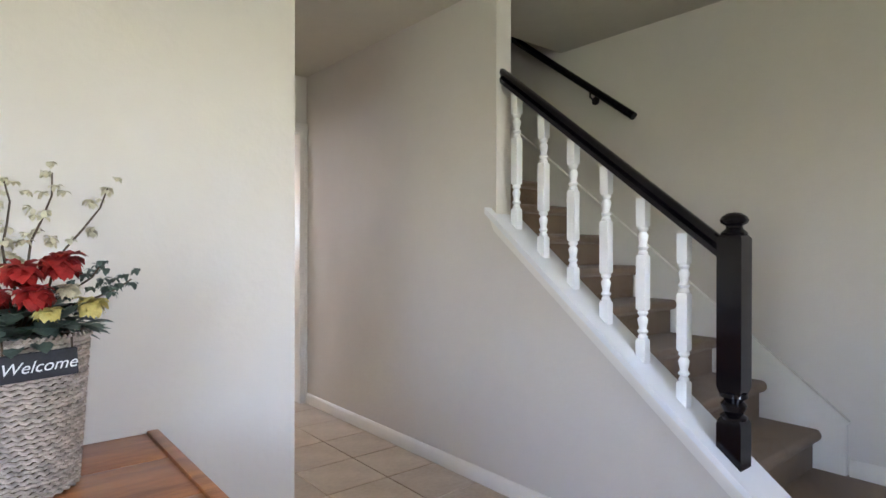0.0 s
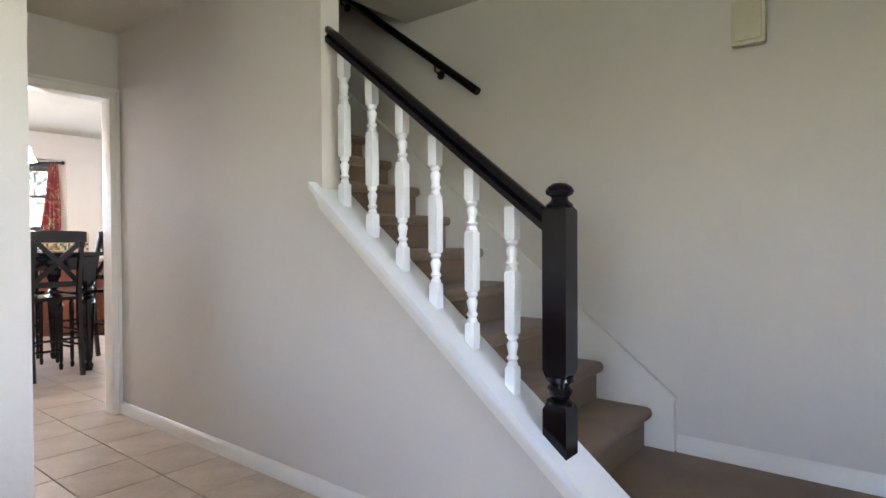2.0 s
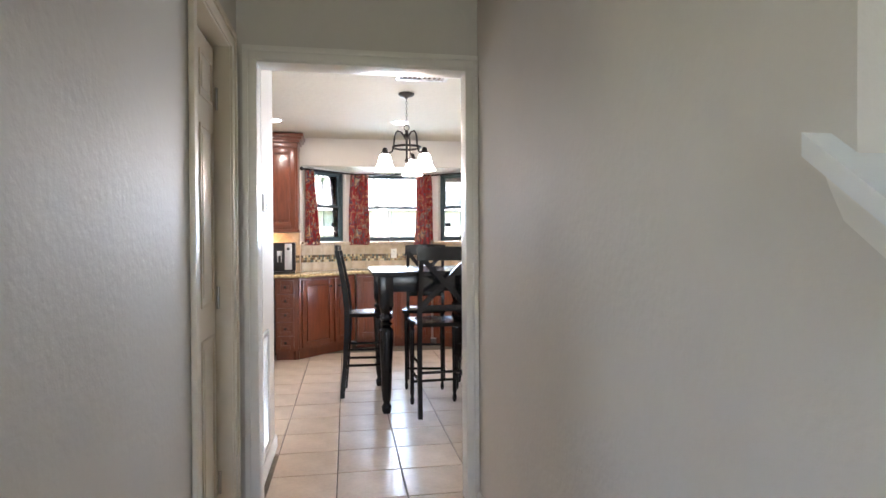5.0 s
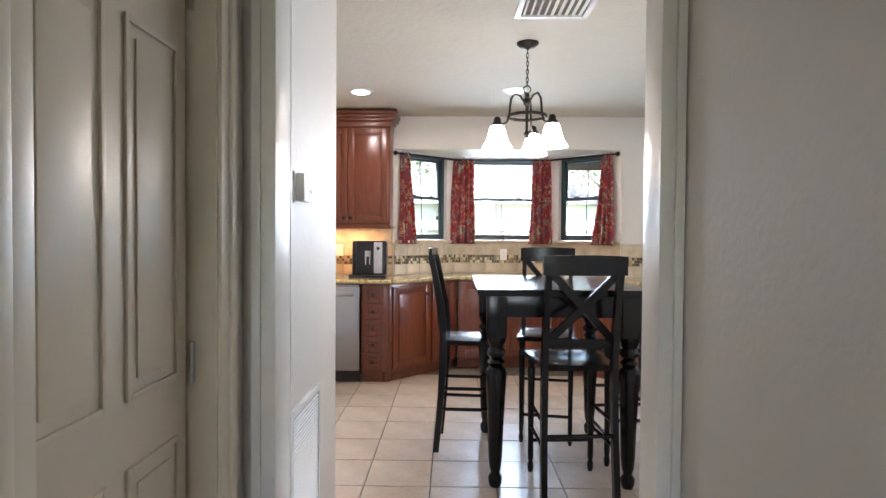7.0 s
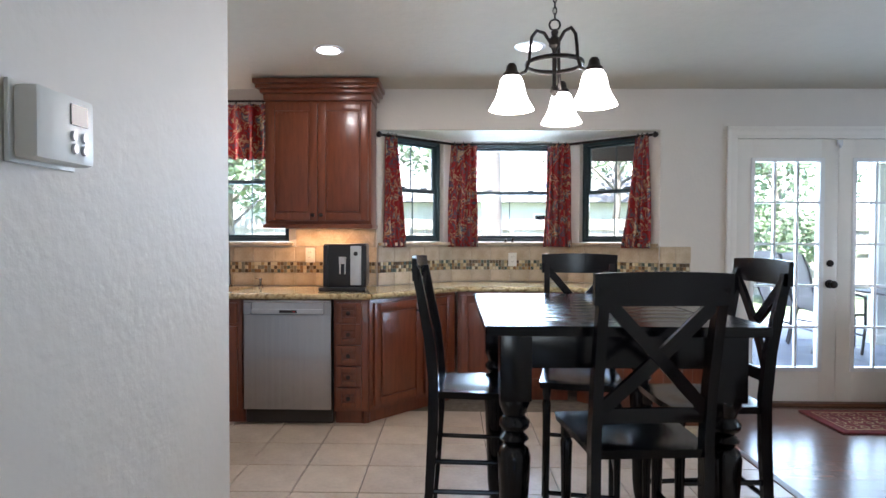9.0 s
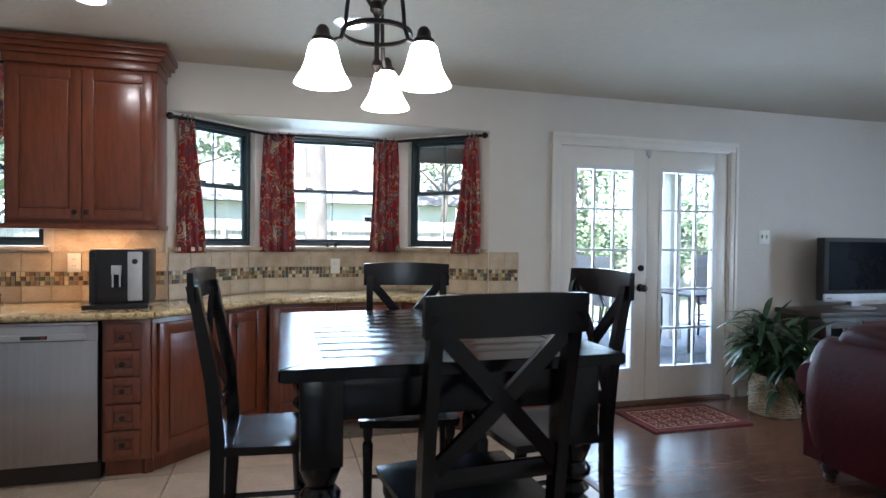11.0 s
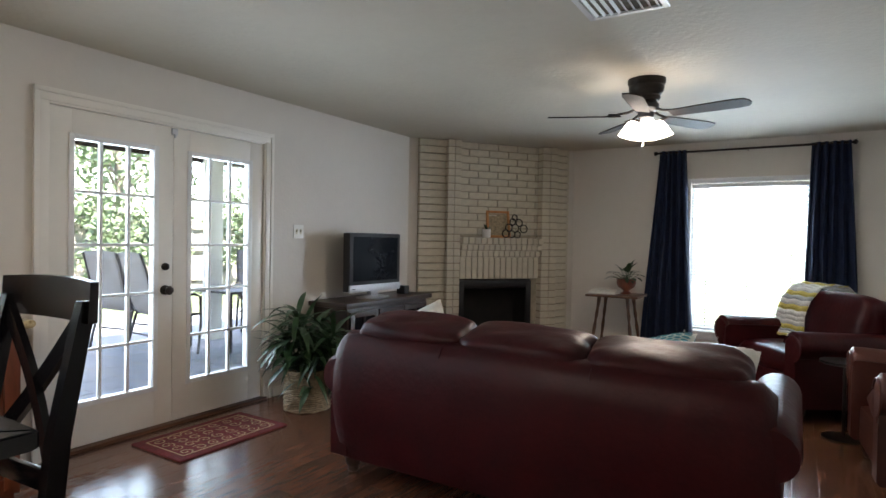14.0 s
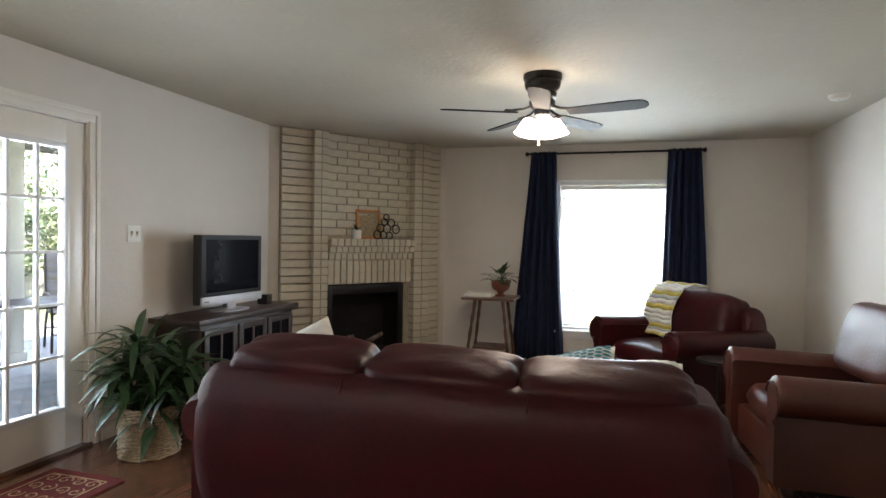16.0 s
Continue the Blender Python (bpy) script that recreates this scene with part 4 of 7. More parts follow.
# coffee machine
cm = thing("coffee_machine", pose(3.365, 9.84, 0.909, 0, 0, 4), "black and silver automatic coffee machine on the counter", "coffee machine")
bm = bmesh.new()
box(bm, -0.15, 0.15, -0.12, 0.16, 0.02, 0.335, bevel=0.012)
part("body", bm, black_plastic, cm)
for s in (-1, 1):
    bm = bmesh.new()
    box(bm, s * 0.135 - 0.018, s * 0.135 + 0.018, -0.128, 0.15, 0.03, 0.325, bevel=0.008)
    part("side_panel", bm, black_plastic, cm, "black side panel")
bm = bmesh.new()
box(bm, 0.04, 0.116, -0.135, -0.12, 0.04, 0.32, bevel=0.008)
part("front_panel", bm, silver_plastic, cm, "silver front panel")
bm = bmesh.new()
box(bm, -0.18, 0.15, -0.175, -0.1, 0.0, 0.025, bevel=0.006)
part("drip_tray", bm, black_plastic, cm)
bm = bmesh.new()
box(bm, -0.04, 0.015, -0.15, -0.12, 0.19, 0.245, bevel=0.005)
for x in (-0.03, 0.006):
    box(bm, x - 0.006, x + 0.006, -0.155, -0.14, 0.12, 0.2, bevel=0.003)
part("spout", bm, chrome, cm, "chrome coffee spout")
bm = bmesh.new()
lathe(bm, [(0.016, 0), (0.014, 0.008), (0.004, 0.01)], 16, Matrix.Translation((0.078, -0.135, 0.265)) @ pose(0, 0, 0, 90, 0, 0))
part("dial", bm, black_plastic, cm)


def outlet(name, m, label, toggles):
    o = thing(name, m, label, "switch" if toggles else "outlet")
    w = 0.036 if toggles < 2 else 0.058
    bm = bmesh.new()
    box(bm, -w, w, -0.006, 0, -0.058, 0.058, bevel=0.002)
    part("plate", bm, white_plastic, o)
    if toggles:
        for i in range(toggles):
            x = (i - (toggles - 1) / 2) * 0.046
            bm = bmesh.new()
            box(bm, x - 0.005, x + 0.005, -0.018, -0.006, -0.004, 0.018, bevel=0.002)
            box(bm, x - 0.009, x + 0.009, -0.0075, -0.006, -0.02, 0.02)
            part("toggle", bm, cream_plastic, o)
    else:
        for z in (-0.02, 0.02):
            bm = bmesh.new()
            box(bm, -0.016, 0.016, -0.009, -0.006, z - 0.014, z + 0.014, bevel=0.003)
            so = part("socket", bm, white_plastic, o)
            bm = bmesh.new()
            for x in (-0.006, 0.006):
                box(bm, x - 0.0012, x + 0.0012, -0.0098, -0.0088, z - 0.002, z + 0.008)
            part("slot", bm, black_plastic, so)
    return o


outlet("wall_outlet", pose(3.03, NORTH - 0.014, 1.15), "white double wall outlet in the backsplash", 0)
outlet("wall_outlet", pose(4.66, 10.645, 1.10), "white double wall outlet in the backsplash", 0)
outlet("light_switch", pose(8.265, NORTH - 0.001, 1.365), "white double light switch on the wall", 2)

# rods and curtains
rod = thing("curtain_rod", pose(4.64, NORTH - 0.03, 2.085), "dark metal curtain rod bent round the bay", "curtain rod")
bm = bmesh.new()
rp = [(3.57, NORTH - 0.03), (4.16, 10.58), (5.12, 10.58), (5.69, NORTH - 0.03)]
tube(bm, [(x - 4.64, y - NORTH + 0.03, 0) for x, y in rp], 0.011, 8)
part("rod", bm, bronze, rod)
for x, y in (rp[0], rp[-1]):
    bm = bmesh.new()
    lathe(bm, [(0.012, -0.02), (0.022, -0.012), (0.024, 0.0), (0.018, 0.014), (0.006, 0.022)], 14, Matrix.Translation((x - 4.64, y - NORTH + 0.03, 0)) @ pose(0, 0, 0, 0, 90, 0))
    part("finial", bm, bronze, rod)


def curtain(name, m, w0, w1, h, folds, material, label, group, depth=0.03, seed=0, lean=0.0):
    """A hanging cloth in folds: x across, z down from the rod."""
    c = thing(name, m, label, "curtain", group)
    bm = bmesh.new()
    nu, nv = folds * 10, 16
    rnd = random.Random(seed)
    ph = [rnd.uniform(-0.5, 0.5) for _ in range(folds + 2)]
    rows = []
    for j in range(nv + 1):
        v = j / nv
        w = w0 + (w1 - w0) * v
        row = []
        for i in range(nu + 1):
            u = i / nu
            a = u * folds * 2 * math.pi
            f = ph[int(u * folds)]
            row.append(bm.verts.new(((u - 0.5) * w + lean * v + 0.006 * math.sin(a * 0.5 + 5 * v + f * 4), depth * math.sin(a + f * v * 1.5) * (0.75 + 0.5 * v) + 0.006 * math.sin(7 * u + 3 * v), -h * v)))
        rows.append(row)
    for a, b in zip(rows, rows[1:]):
        for i in range(nu):
            bm.faces.new((a[i], a[i + 1], b[i + 1], b[i]))
    p = part("cloth", bm, material, c, "", 60)
    s = p.modifiers.new("thick", "SOLIDIFY")
    s.thickness = 0.004
    return c


CUR = "red floral cotton cafe curtain hanging in folds"
for x, y, rz, w0, w1, lean, sd in ((3.66, 10.17, 40, 0.10, 0.2, 0.03, 1), (4.23, 10.585, 5, 0.22, 0.26, 0.0, 2), (5.04, 10.585, -8, 0.18, 0.24, 0.0, 3), (5.615, 10.165, -40, 0.10, 0.24, -0.04, 4)):
    c = curtain("curtain", pose(x, y, 2.09, 0, 0, rz), w0, w1, 0.88, 4, print_red, CUR, "kitchen bay curtains", 0.024, sd, lean)
    for i in range(3):
        bm = bmesh.new()
        tube(bm, [(0.016 * math.cos(a) * 0 + (i - 1) * w0 * 0.35, 0.018 * math.cos(a), 0.0 + 0.018 * math.sin(a)) for a in [2 * math.pi * k / 10 for k in range(10)]], 0.003, 5, True)
        part("ring", bm, bronze, c, "dark metal curtain ring")
valance = curtain("valance", pose(2.36, NORTH - 0.05, 2.31), 0.92, 0.92, 0.42, 9, print_red, "red floral valance gathered above the sink window", "", 0.03, 7)
for i in range(9):
    bm = bmesh.new()
    x = -0.42 + i * 0.105
    tube(bm, [(x, 0.016 * math.cos(a), 0.014 + 0.018 * math.sin(a)) for a in [2 * math.pi * k / 10 for k in range(10)]], 0.003, 5, True)
    part("ring", bm, bronze, valance, "dark metal curtain ring")
rod2 = thing("curtain_rod", pose(2.36, NORTH - 0.05, 2.335), "dark metal valance rod over the sink window", "curtain rod")
bm = bmesh.new()
tube(bm, [(-0.45, 0, 0), (0.4, 0, 0)], 0.008, 8)
part("rod", bm, bronze, rod2)
for x in (-0.43, 0.39):
    bm = bmesh.new()
    tube(bm, [(x, 0, 0), (x, 0.049, 0)], 0.006, 6)
    part("bracket", bm, bronze, rod2)

# thermostat and air return on the wall stub
th = thing("thermostat", Matrix.LocRotScale((3.632, 6.35, 1.432), None, (1, 0.8, 1)), "white wall thermostat with small grey display", "thermostat")
bm = bmesh.new()
box(bm, 0, 0.006, -0.072, 0.072, -0.048, 0.048, bevel=0.002)
part("back_plate", bm, white_plastic, th)
bm = bmesh.new()
box(bm, 0.006, 0.036, -0.066, 0.066, -0.043, 0.043, bevel=0.008)
part("body", bm, white_plastic, th)
bm = bmesh.new()
box(bm, 0.036, 0.0375, 0.005, 0.045, 0.006, 0.032)
part("display", bm, black_plastic, th, "dark grey display")
for y, z in ((0.01, -0.008), (0.035, -0.008), (0.012, -0.024), (0.035, -0.024)):
    bm = bmesh.new()
    lathe(bm, [(0.007, 0), (0.006, 0.004)], 12, Matrix.Translation((0.036, y, z)) @ pose(0, 0, 0, 0, 90, 0))
    part("button", bm, silver_plastic, th)
vent = thing("air_return_grille", pose(3.632, 6.43, 0.45), "white metal air return grille low on the wall", "air vent")
bm = bmesh.new()
for q in ((-0.19, -0.165, -0.31, 0.31), (0.165, 0.19, -0.31, 0.31), (-0.165, 0.165, -0.31, -0.285), (-0.165, 0.165, 0.285, 0.31)):
    box(bm, 0, 0.014, q[0], q[1], q[2], q[3], bevel=0.003)
part("frame", bm, white_gloss, vent)
bm = bmesh.new()
box(bm, 0.0005, 0.002, -0.165, 0.165, -0.285, 0.285)
part("backing", bm, grout, vent)
sl_bm = bmesh.new()
box(sl_bm, 0.003, 0.011, -0.165, 0.165, -0.006, 0.001, pose(0, 0, 0, 0, 25, 0))
sl_me = finish("slat", sl_bm, white_gloss)
for i in range(44):
    s = new("slat", sl_me)
    s.parent = vent
    s.location = (0.001, 0, -0.277 + i * 0.0128)

# ---- dining set ----
TX0, TX1, TY0, TY1, TZ = 4.245, 5.125, 7.41, 8.43, 1.025
table = thing("dining_table", pose((TX0 + TX1) / 2, (TY0 + TY1) / 2, 0), "black counter-height dining table with plank top and turned legs", "table")
hx, hy = (TX1 - TX0) / 2, (TY1 - TY0) / 2
top = part("tabletop", (lambda b: (box(b, -hx + 0.01, hx - 0.01, -hy + 0.01, hy - 0.01, TZ - 0.034, TZ - 0.006, None, 0.004), b)[1])(bmesh.new()), black_wood, table)
bw = 0.105
for poly in ([(-hx, -hy), (hx, -hy), (hx - bw, -hy + bw), (-hx + bw, -hy + bw)], [(hx, -hy), (hx, hy), (hx - bw, hy - bw), (hx - bw, -hy + bw)],
             [(hx, hy), (-hx, hy), (-hx + bw, hy - bw), (hx - bw, hy - bw)], [(-hx, hy), (-hx, -hy), (-hx + bw, -hy + bw), (-hx + bw, hy - bw)]):
    cx, cy = sum(p[0] for p in poly) / 4, sum(p[1] for p in poly) / 4
    bm = bmesh.new()
    vs = prism(bm, [(cx + (p[0] - cx) * 0.997, cy + (p[1] - cy) * 0.997) for p in poly], "z", TZ - 0.03, TZ)
    bmesh.ops.bevel(bm, geom=list(bm.edges), offset=0.003, segments=2, affect="EDGES")
    part("border_board", bm, black_wood, top)
np_ = 8
pw = (2 * hy - 2 * bw) / np_
for i in range(np_):
    y = -hy + bw + i * pw
    bm = bmesh.new()
    box(bm, -hx + bw + 0.001, hx - bw - 0.001, y + 0.0012, y + pw - 0.0012, TZ - 0.03, TZ - 0.0005, bevel=0.002)
    part("plank", bm, black_wood, top)
for s, a in (("x", -1), ("x", 1), ("y", -1), ("y", 1)):
    bm = bmesh.new()
    if s == "x":
        box(bm, a * (hx - 0.10) - 0.012, a * (hx - 0.10) + 0.012, -hy + 0.13, hy - 0.13, TZ - 0.15, TZ - 0.034, bevel=0.003)
    else:
        box(bm, -hx + 0.13, hx - 0.13, a * (hy - 0.10) - 0.012, a * (hy - 0.10) + 0.012, TZ - 0.15, TZ - 0.034, bevel=0.003)
    part("apron", bm, black_wood, table)
LEG = [(0.026, 0.0), (0.034, 0.02), (0.036, 0.05), (0.022, 0.075), (0.03, 0.1), (0.036, 0.16), (0.04, 0.3), (0.05, 0.5), (0.054, 0.585), (0.047, 0.61), (0.03, 0.625), (0.047, 0.645), (0.03, 0.665),
       (0.048, 0.685), (0.05, 0.70), (0.034, 0.72), (0.044, 0.745), (0.05, 0.76), (0.05, 0.78)]
for sx in (-1, 1):
    for sy in (-1, 1):
        bm = bmesh.new()
        o = Matrix.Translation((sx * (hx - 0.10), sy * (hy - 0.10), 0))
        lathe(bm, LEG, 20, o)
        box(bm, -0.05, 0.05, -0.05, 0.05, 0.775, TZ - 0.034, o, 0.004)
        part("leg", bm, black_wood, table, "", 50)


def dining_chair(m):
    """Counter chair: origin at the floor under the seat's middle, facing +y."""
    c = thing("dining_chair", m, "black wooden counter-height chair with X-shaped back", "chair", "chairs round the dining table")
    sh = 0.66
    bm = bmesh.new()
    n = 12
    g = []
    for i in range(n + 1):
        for j in range(n + 1):
            u, v = i / n * 2 - 1, j / n * 2 - 1
            w = 0.205 + 0.02 * (v + 1) / 2
            dip = -0.014 * (1 - u * u) * (1 - v * v)
            edge = -0.006 * (max(abs(u), abs(v)) ** 8)
            g.append((u * w, v * 0.2 + (0.012 * (1 - u * u) if v > 0.9 else 0), sh + dip + edge))
    vt = [bm.verts.new(p) for p in g]
    vb = [bm.verts.new((p[0] * 0.97, p[1] * 0.97, sh - 0.034)) for p in g]
    for i in range(n):
        for j in range(n):
            q = (i * (n + 1) + j, (i + 1) * (n + 1) + j, (i + 1) * (n + 1) + j + 1, i * (n + 1) + j + 1)
            bm.faces.new([vt[k] for k in q])
            bm.faces.new([vb[k] for k in q[::-1]])
    for i in range(n):
        for a, b in ((i * (n + 1), (i + 1) * (n + 1)), (i * (n + 1) + n, (i + 1) * (n + 1) + n), (i, i + 1), (n * (n + 1) + i, n * (n + 1) + i + 1)):
            bm.faces.new((vt[a], vt[b], vb[b], vb[a]))
    part("seat", bm, black_wood, c, "", 40)
    for s in (-1, 1):
        bm = bmesh.new()
        lathe(bm, [(0.012, 0), (0.017, 0.015), (0.019, 0.04), (0.012, 0.06), (0.018, 0.08), (0.017, 0.2), (0.022, 0.5), (0.024, 0.56), (0.016, 0.575), (0.023, 0.59), (0.023, sh - 0.03)], 14, Matrix.Translation((s * 0.185, 0.165, 0)))
        part("front_leg", bm, black_wood, c, "", 50)
        bm = bmesh.new()
        pts = [(s * 0.2, -0.225, 0.0), (s * 0.197, -0.2, 0.25), (s * 0.193, -0.185, 0.5), (s * 0.192, -0.182, 0.68), (s * 0.192, -0.2, 0.85), (s * 0.193, -0.245, 1.06), (s * 0.194, -0.264, 1.14)]
        rings = []
        for k, p in enumerate(pts):
            h = 0.019 + (0.004 if 2 <= k <= 4 else 0)
            rings.append([bm.verts.new((p[0] + dx * 0.017, p[1] + dy * h, p[2])) for dx, dy in ((-1, -1), (1, -1), (1, 1), (-1, 1))])
        for a, b in zip(rings, rings[1:]):
            for k in range(4):
                bm.faces.new((a[k], a[(k + 1) % 4], b[(k + 1) % 4], b[k]))
        bm.faces.new(rings[0])
        bm.faces.new(rings[-1])
        part("back_leg", bm, black_wood, c, "", 50)
    bm = bmesh.new()
    sec = []
    for i in range(13):
        u = i / 12 * 2 - 1
        y = -0.262 - 0.022 * (1 - u * u)
        x = u * 0.226
        sec.append([bm.verts.new((x, y + a, z + dz)) for a, z, dz in ((-0.012, 1.092, 0.0), (0.012, 1.092, 0.0), (0.006, 1.182, 0.006 * (1 - u * u)), (-0.014, 1.182, 0.006 * (1 - u * u)))])
    for a, b in zip(sec, sec[1:]):
        for k in range(4):
            bm.faces.new((a[k], a[(k + 1) % 4], b[(k + 1) % 4], b[k]))
    bm.faces.new(sec[0])
    bm.faces.new(sec[-1])
    part("top_rail", bm, black_wood, c, "", 50)
    bm = bmesh.new()
    box(bm, -0.178, 0.178, -0.205, -0.187, 0.735, 0.78, bevel=0.003)
    part("lower_rail", bm, black_wood, c)
    for s in (-1, 1):
        bm = bmesh.new()
        a, b = Vector((-s * 0.178, -0.197, 0.772)), Vector((s * 0.178, -0.257, 1.10))
        rings = []
        for k in range(9):
            t = k / 8
            p = a.lerp(b, t) + Vector((0, -0.012 * math.sin(math.pi * t) + s * 0.003, 0))
            rings.append([bm.verts.new(p + Vector(q)) for q in ((-0.012, -0.009, 0.016), (0.012, -0.009, -0.016) if s < 0 else (-0.012 + 0.024, -0.009, -0.016), (0.012, 0.009, -0.016), (-0.012, 0.009, 0.016))]
                         if s > 0 else [bm.verts.new(p + Vector(q)) for q in ((0.012, -0.009, 0.016), (-0.012, -0.009, -0.016), (-0.012, 0.009, -0.016), (0.012, 0.009, 0.016))])
        for u, v in zip(rings, rings[1:]):
            for k in range(4):
                bm.faces.new((u[k], u[(k + 1) % 4], v[(k + 1) % 4], v[k]))
        bm.faces.new(rings[0])
        bm.faces.new(rings[-1])
        part("cross_bar", bm, black_wood, c, "", 50)
    for p, q in (((-0.185, 0.165, 0.17), (0.185, 0.165, 0.17)), ((-0.185, 0.165, 0.25), (-0.197, -0.2, 0.25)), ((0.185, 0.165, 0.25), (0.197, -0.2, 0.25)),
                 ((-0.185, 0.165, 0.37), (-0.195, -0.192, 0.37)), ((0.185, 0.165, 0.37), (0.195, -0.192, 0.37)), ((-0.197, -0.2, 0.31), (0.197, -0.2, 0.31))):
        bm = bmesh.new()
        tube(bm, [p, q], 0.0105, 8)
        part("stretcher", bm, black_wood, c)
    return c


CHAIR = Matrix.Diagonal((0.9, 0.96, 1.012, 1))
chair = dining_chair(pose(4.73, 7.555, 0, 0, 0, 4) @ CHAIR)
for x, y, rz in ((4.245, 8.12, -94), (5.135, 7.95, 94), (4.73, 8.28, 170)):
    copy_thing(chair, pose(x, y, 0, 0, 0, rz) @ CHAIR)

# ---- lamps ----
WARM = (1.0, 0.9, 0.78)
chand = thing("chandelier", pose(4.555, 8.02, CEIL), "three-light dark bronze chandelier with white glass shades", "chandelier")
bm = bmesh.new()
lathe(bm, [(0.066, 0.0), (0.066, -0.008), (0.05, -0.022), (0.02, -0.028), (0.008, -0.04)], 24)
part("canopy", bm, bronze, chand)
for i in range(9):
    bm = bmesh.new()
    z = -0.05 - i * 0.024
    tube(bm, [((0.008 * math.cos(a)) * (1 if i % 2 else 0), (0.008 * math.cos(a)) * (0 if i % 2 else 1), z + 0.016 * math.sin(a)) for a in [2 * math.pi * k / 10 for k in range(10)]], 0.0022, 5, True)
    part("chain_link", bm, bronze, chand)
bm = bmesh.new()
tube(bm, [(0.022 * math.cos(a), 0, -0.275 + 0.022 * math.sin(a)) for a in [2 * math.pi * k / 14 for k in range(14)]], 0.004, 6, True)
lathe(bm, [(0.01, -0.295), (0.016, -0.305), (0.012, -0.320), (0.024, -0.335), (0.024, -0.360), (0.014, -0.370), (0.01, -0.380), (0.008, -0.520), (0.014, -0.530), (0.018, -0.545), (0.006, -0.565)], 16)
part("stem", bm, bronze, chand)
bm = bmesh.new()
tube(bm, [(0.115 * math.cos(a), 0.115 * math.sin(a), -0.435) for a in [2 * math.pi * k / 40 for k in range(40)]], 0.006, 8, True, 1.6)
part("ring", bm, bronze, chand)
for a in (71, -51, 203):
    ca, sa = math.cos(radians(a)), math.sin(radians(a))
    bm = bmesh.new()
    prof = [(0.02, -0.30), (0.05, -0.265), (0.085, -0.26), (0.108, -0.29), (0.115, -0.34), (0.118, -0.385), (0.135, -0.43), (0.165, -0.445), (0.19, -0.435), (0.198, -0.42)]
    tube(bm, [(r * ca, r * sa, z - 0.05) for r, z in prof], 0.007, 8)
    part("arm", bm, bronze, chand)
    o = Matrix.Translation((0.198 * ca, 0.198 * sa, -0.05))
    bm = bmesh.new()
    lathe(bm, [(0.012, -0.405), (0.02, -0.415), (0.024, -0.435), (0.034, -0.445), (0.034, -0.46)], 16, o)
    part("socket_cup", bm, bronze, chand)
    bm = bmesh.new()
    outer = [(0.032, -0.455), (0.043, -0.468), (0.05, -0.495), (0.056, -0.522), (0.067, -0.55), (0.083, -0.576), (0.089, -0.588)]
    lathe(bm, outer + [(r - 0.004, z) for r, z in outer[::-1]], 28, o)
    part("shade", bm, lamp_glass, chand, "glowing white bell-shaped glass shade")
    lamp("chandelier_bulb", "POINT", (4.555 + 0.198 * ca, 8.02 + 0.198 * sa, CEIL - 0.69), 0.6, WARM, 0.05)


def downlight(x, y):
    d = thing("downlight", pose(x, y, CEIL), "round white recessed ceiling light, lit", "downlight", "kitchen downlights")
    bm = bmesh.new()
    lathe(bm, [(0.072, 0.0), (0.095, -0.001), (0.095, -0.006), (0.07, -0.009)], 28)
    part("trim_ring", bm, white_gloss, d)
    bm = bmesh.new()
    lathe(bm, [(0.068, -0.0095), (0.062, -0.013), (0.02, -0.0145)], 24)
    part("lens", bm, lens_glow, d, "glowing lens")
    lamp("downlight_lamp", "AREA", (x, y, CEIL - 0.03), 0.45, WARM, 0.11, target=(x, y, 0))


downlight(3.377, 9.17)
downlight(4.6, 9.12)

pend = thing("pendant_lamp", pose(2.27, 9.85, CEIL), "small bronze pendant lamp with white glass shade", "pendant lamp")
bm = bmesh.new()
lathe(bm, [(0.07, 0), (0.07, -0.008), (0.03, -0.022), (0.008, -0.03), (0.006, -0.24), (0.014, -0.25), (0.018, -0.29), (0.03, -0.31)], 20)
part("stem", bm, bronze, pend)
bm = bmesh.new()
outer = [(0.028, -0.31), (0.045, -0.325), (0.055, -0.36), (0.07, -0.4), (0.09, -0.425)]
lathe(bm, outer + [(r - 0.004, z) for r, z in outer[::-1]], 24)
part("shade", bm, lamp_glass, pend, "glowing white glass shade")
lamp("pendant_bulb", "POINT", (2.27, 9.85, CEIL - 0.46), 0.4, WARM, 0.05)

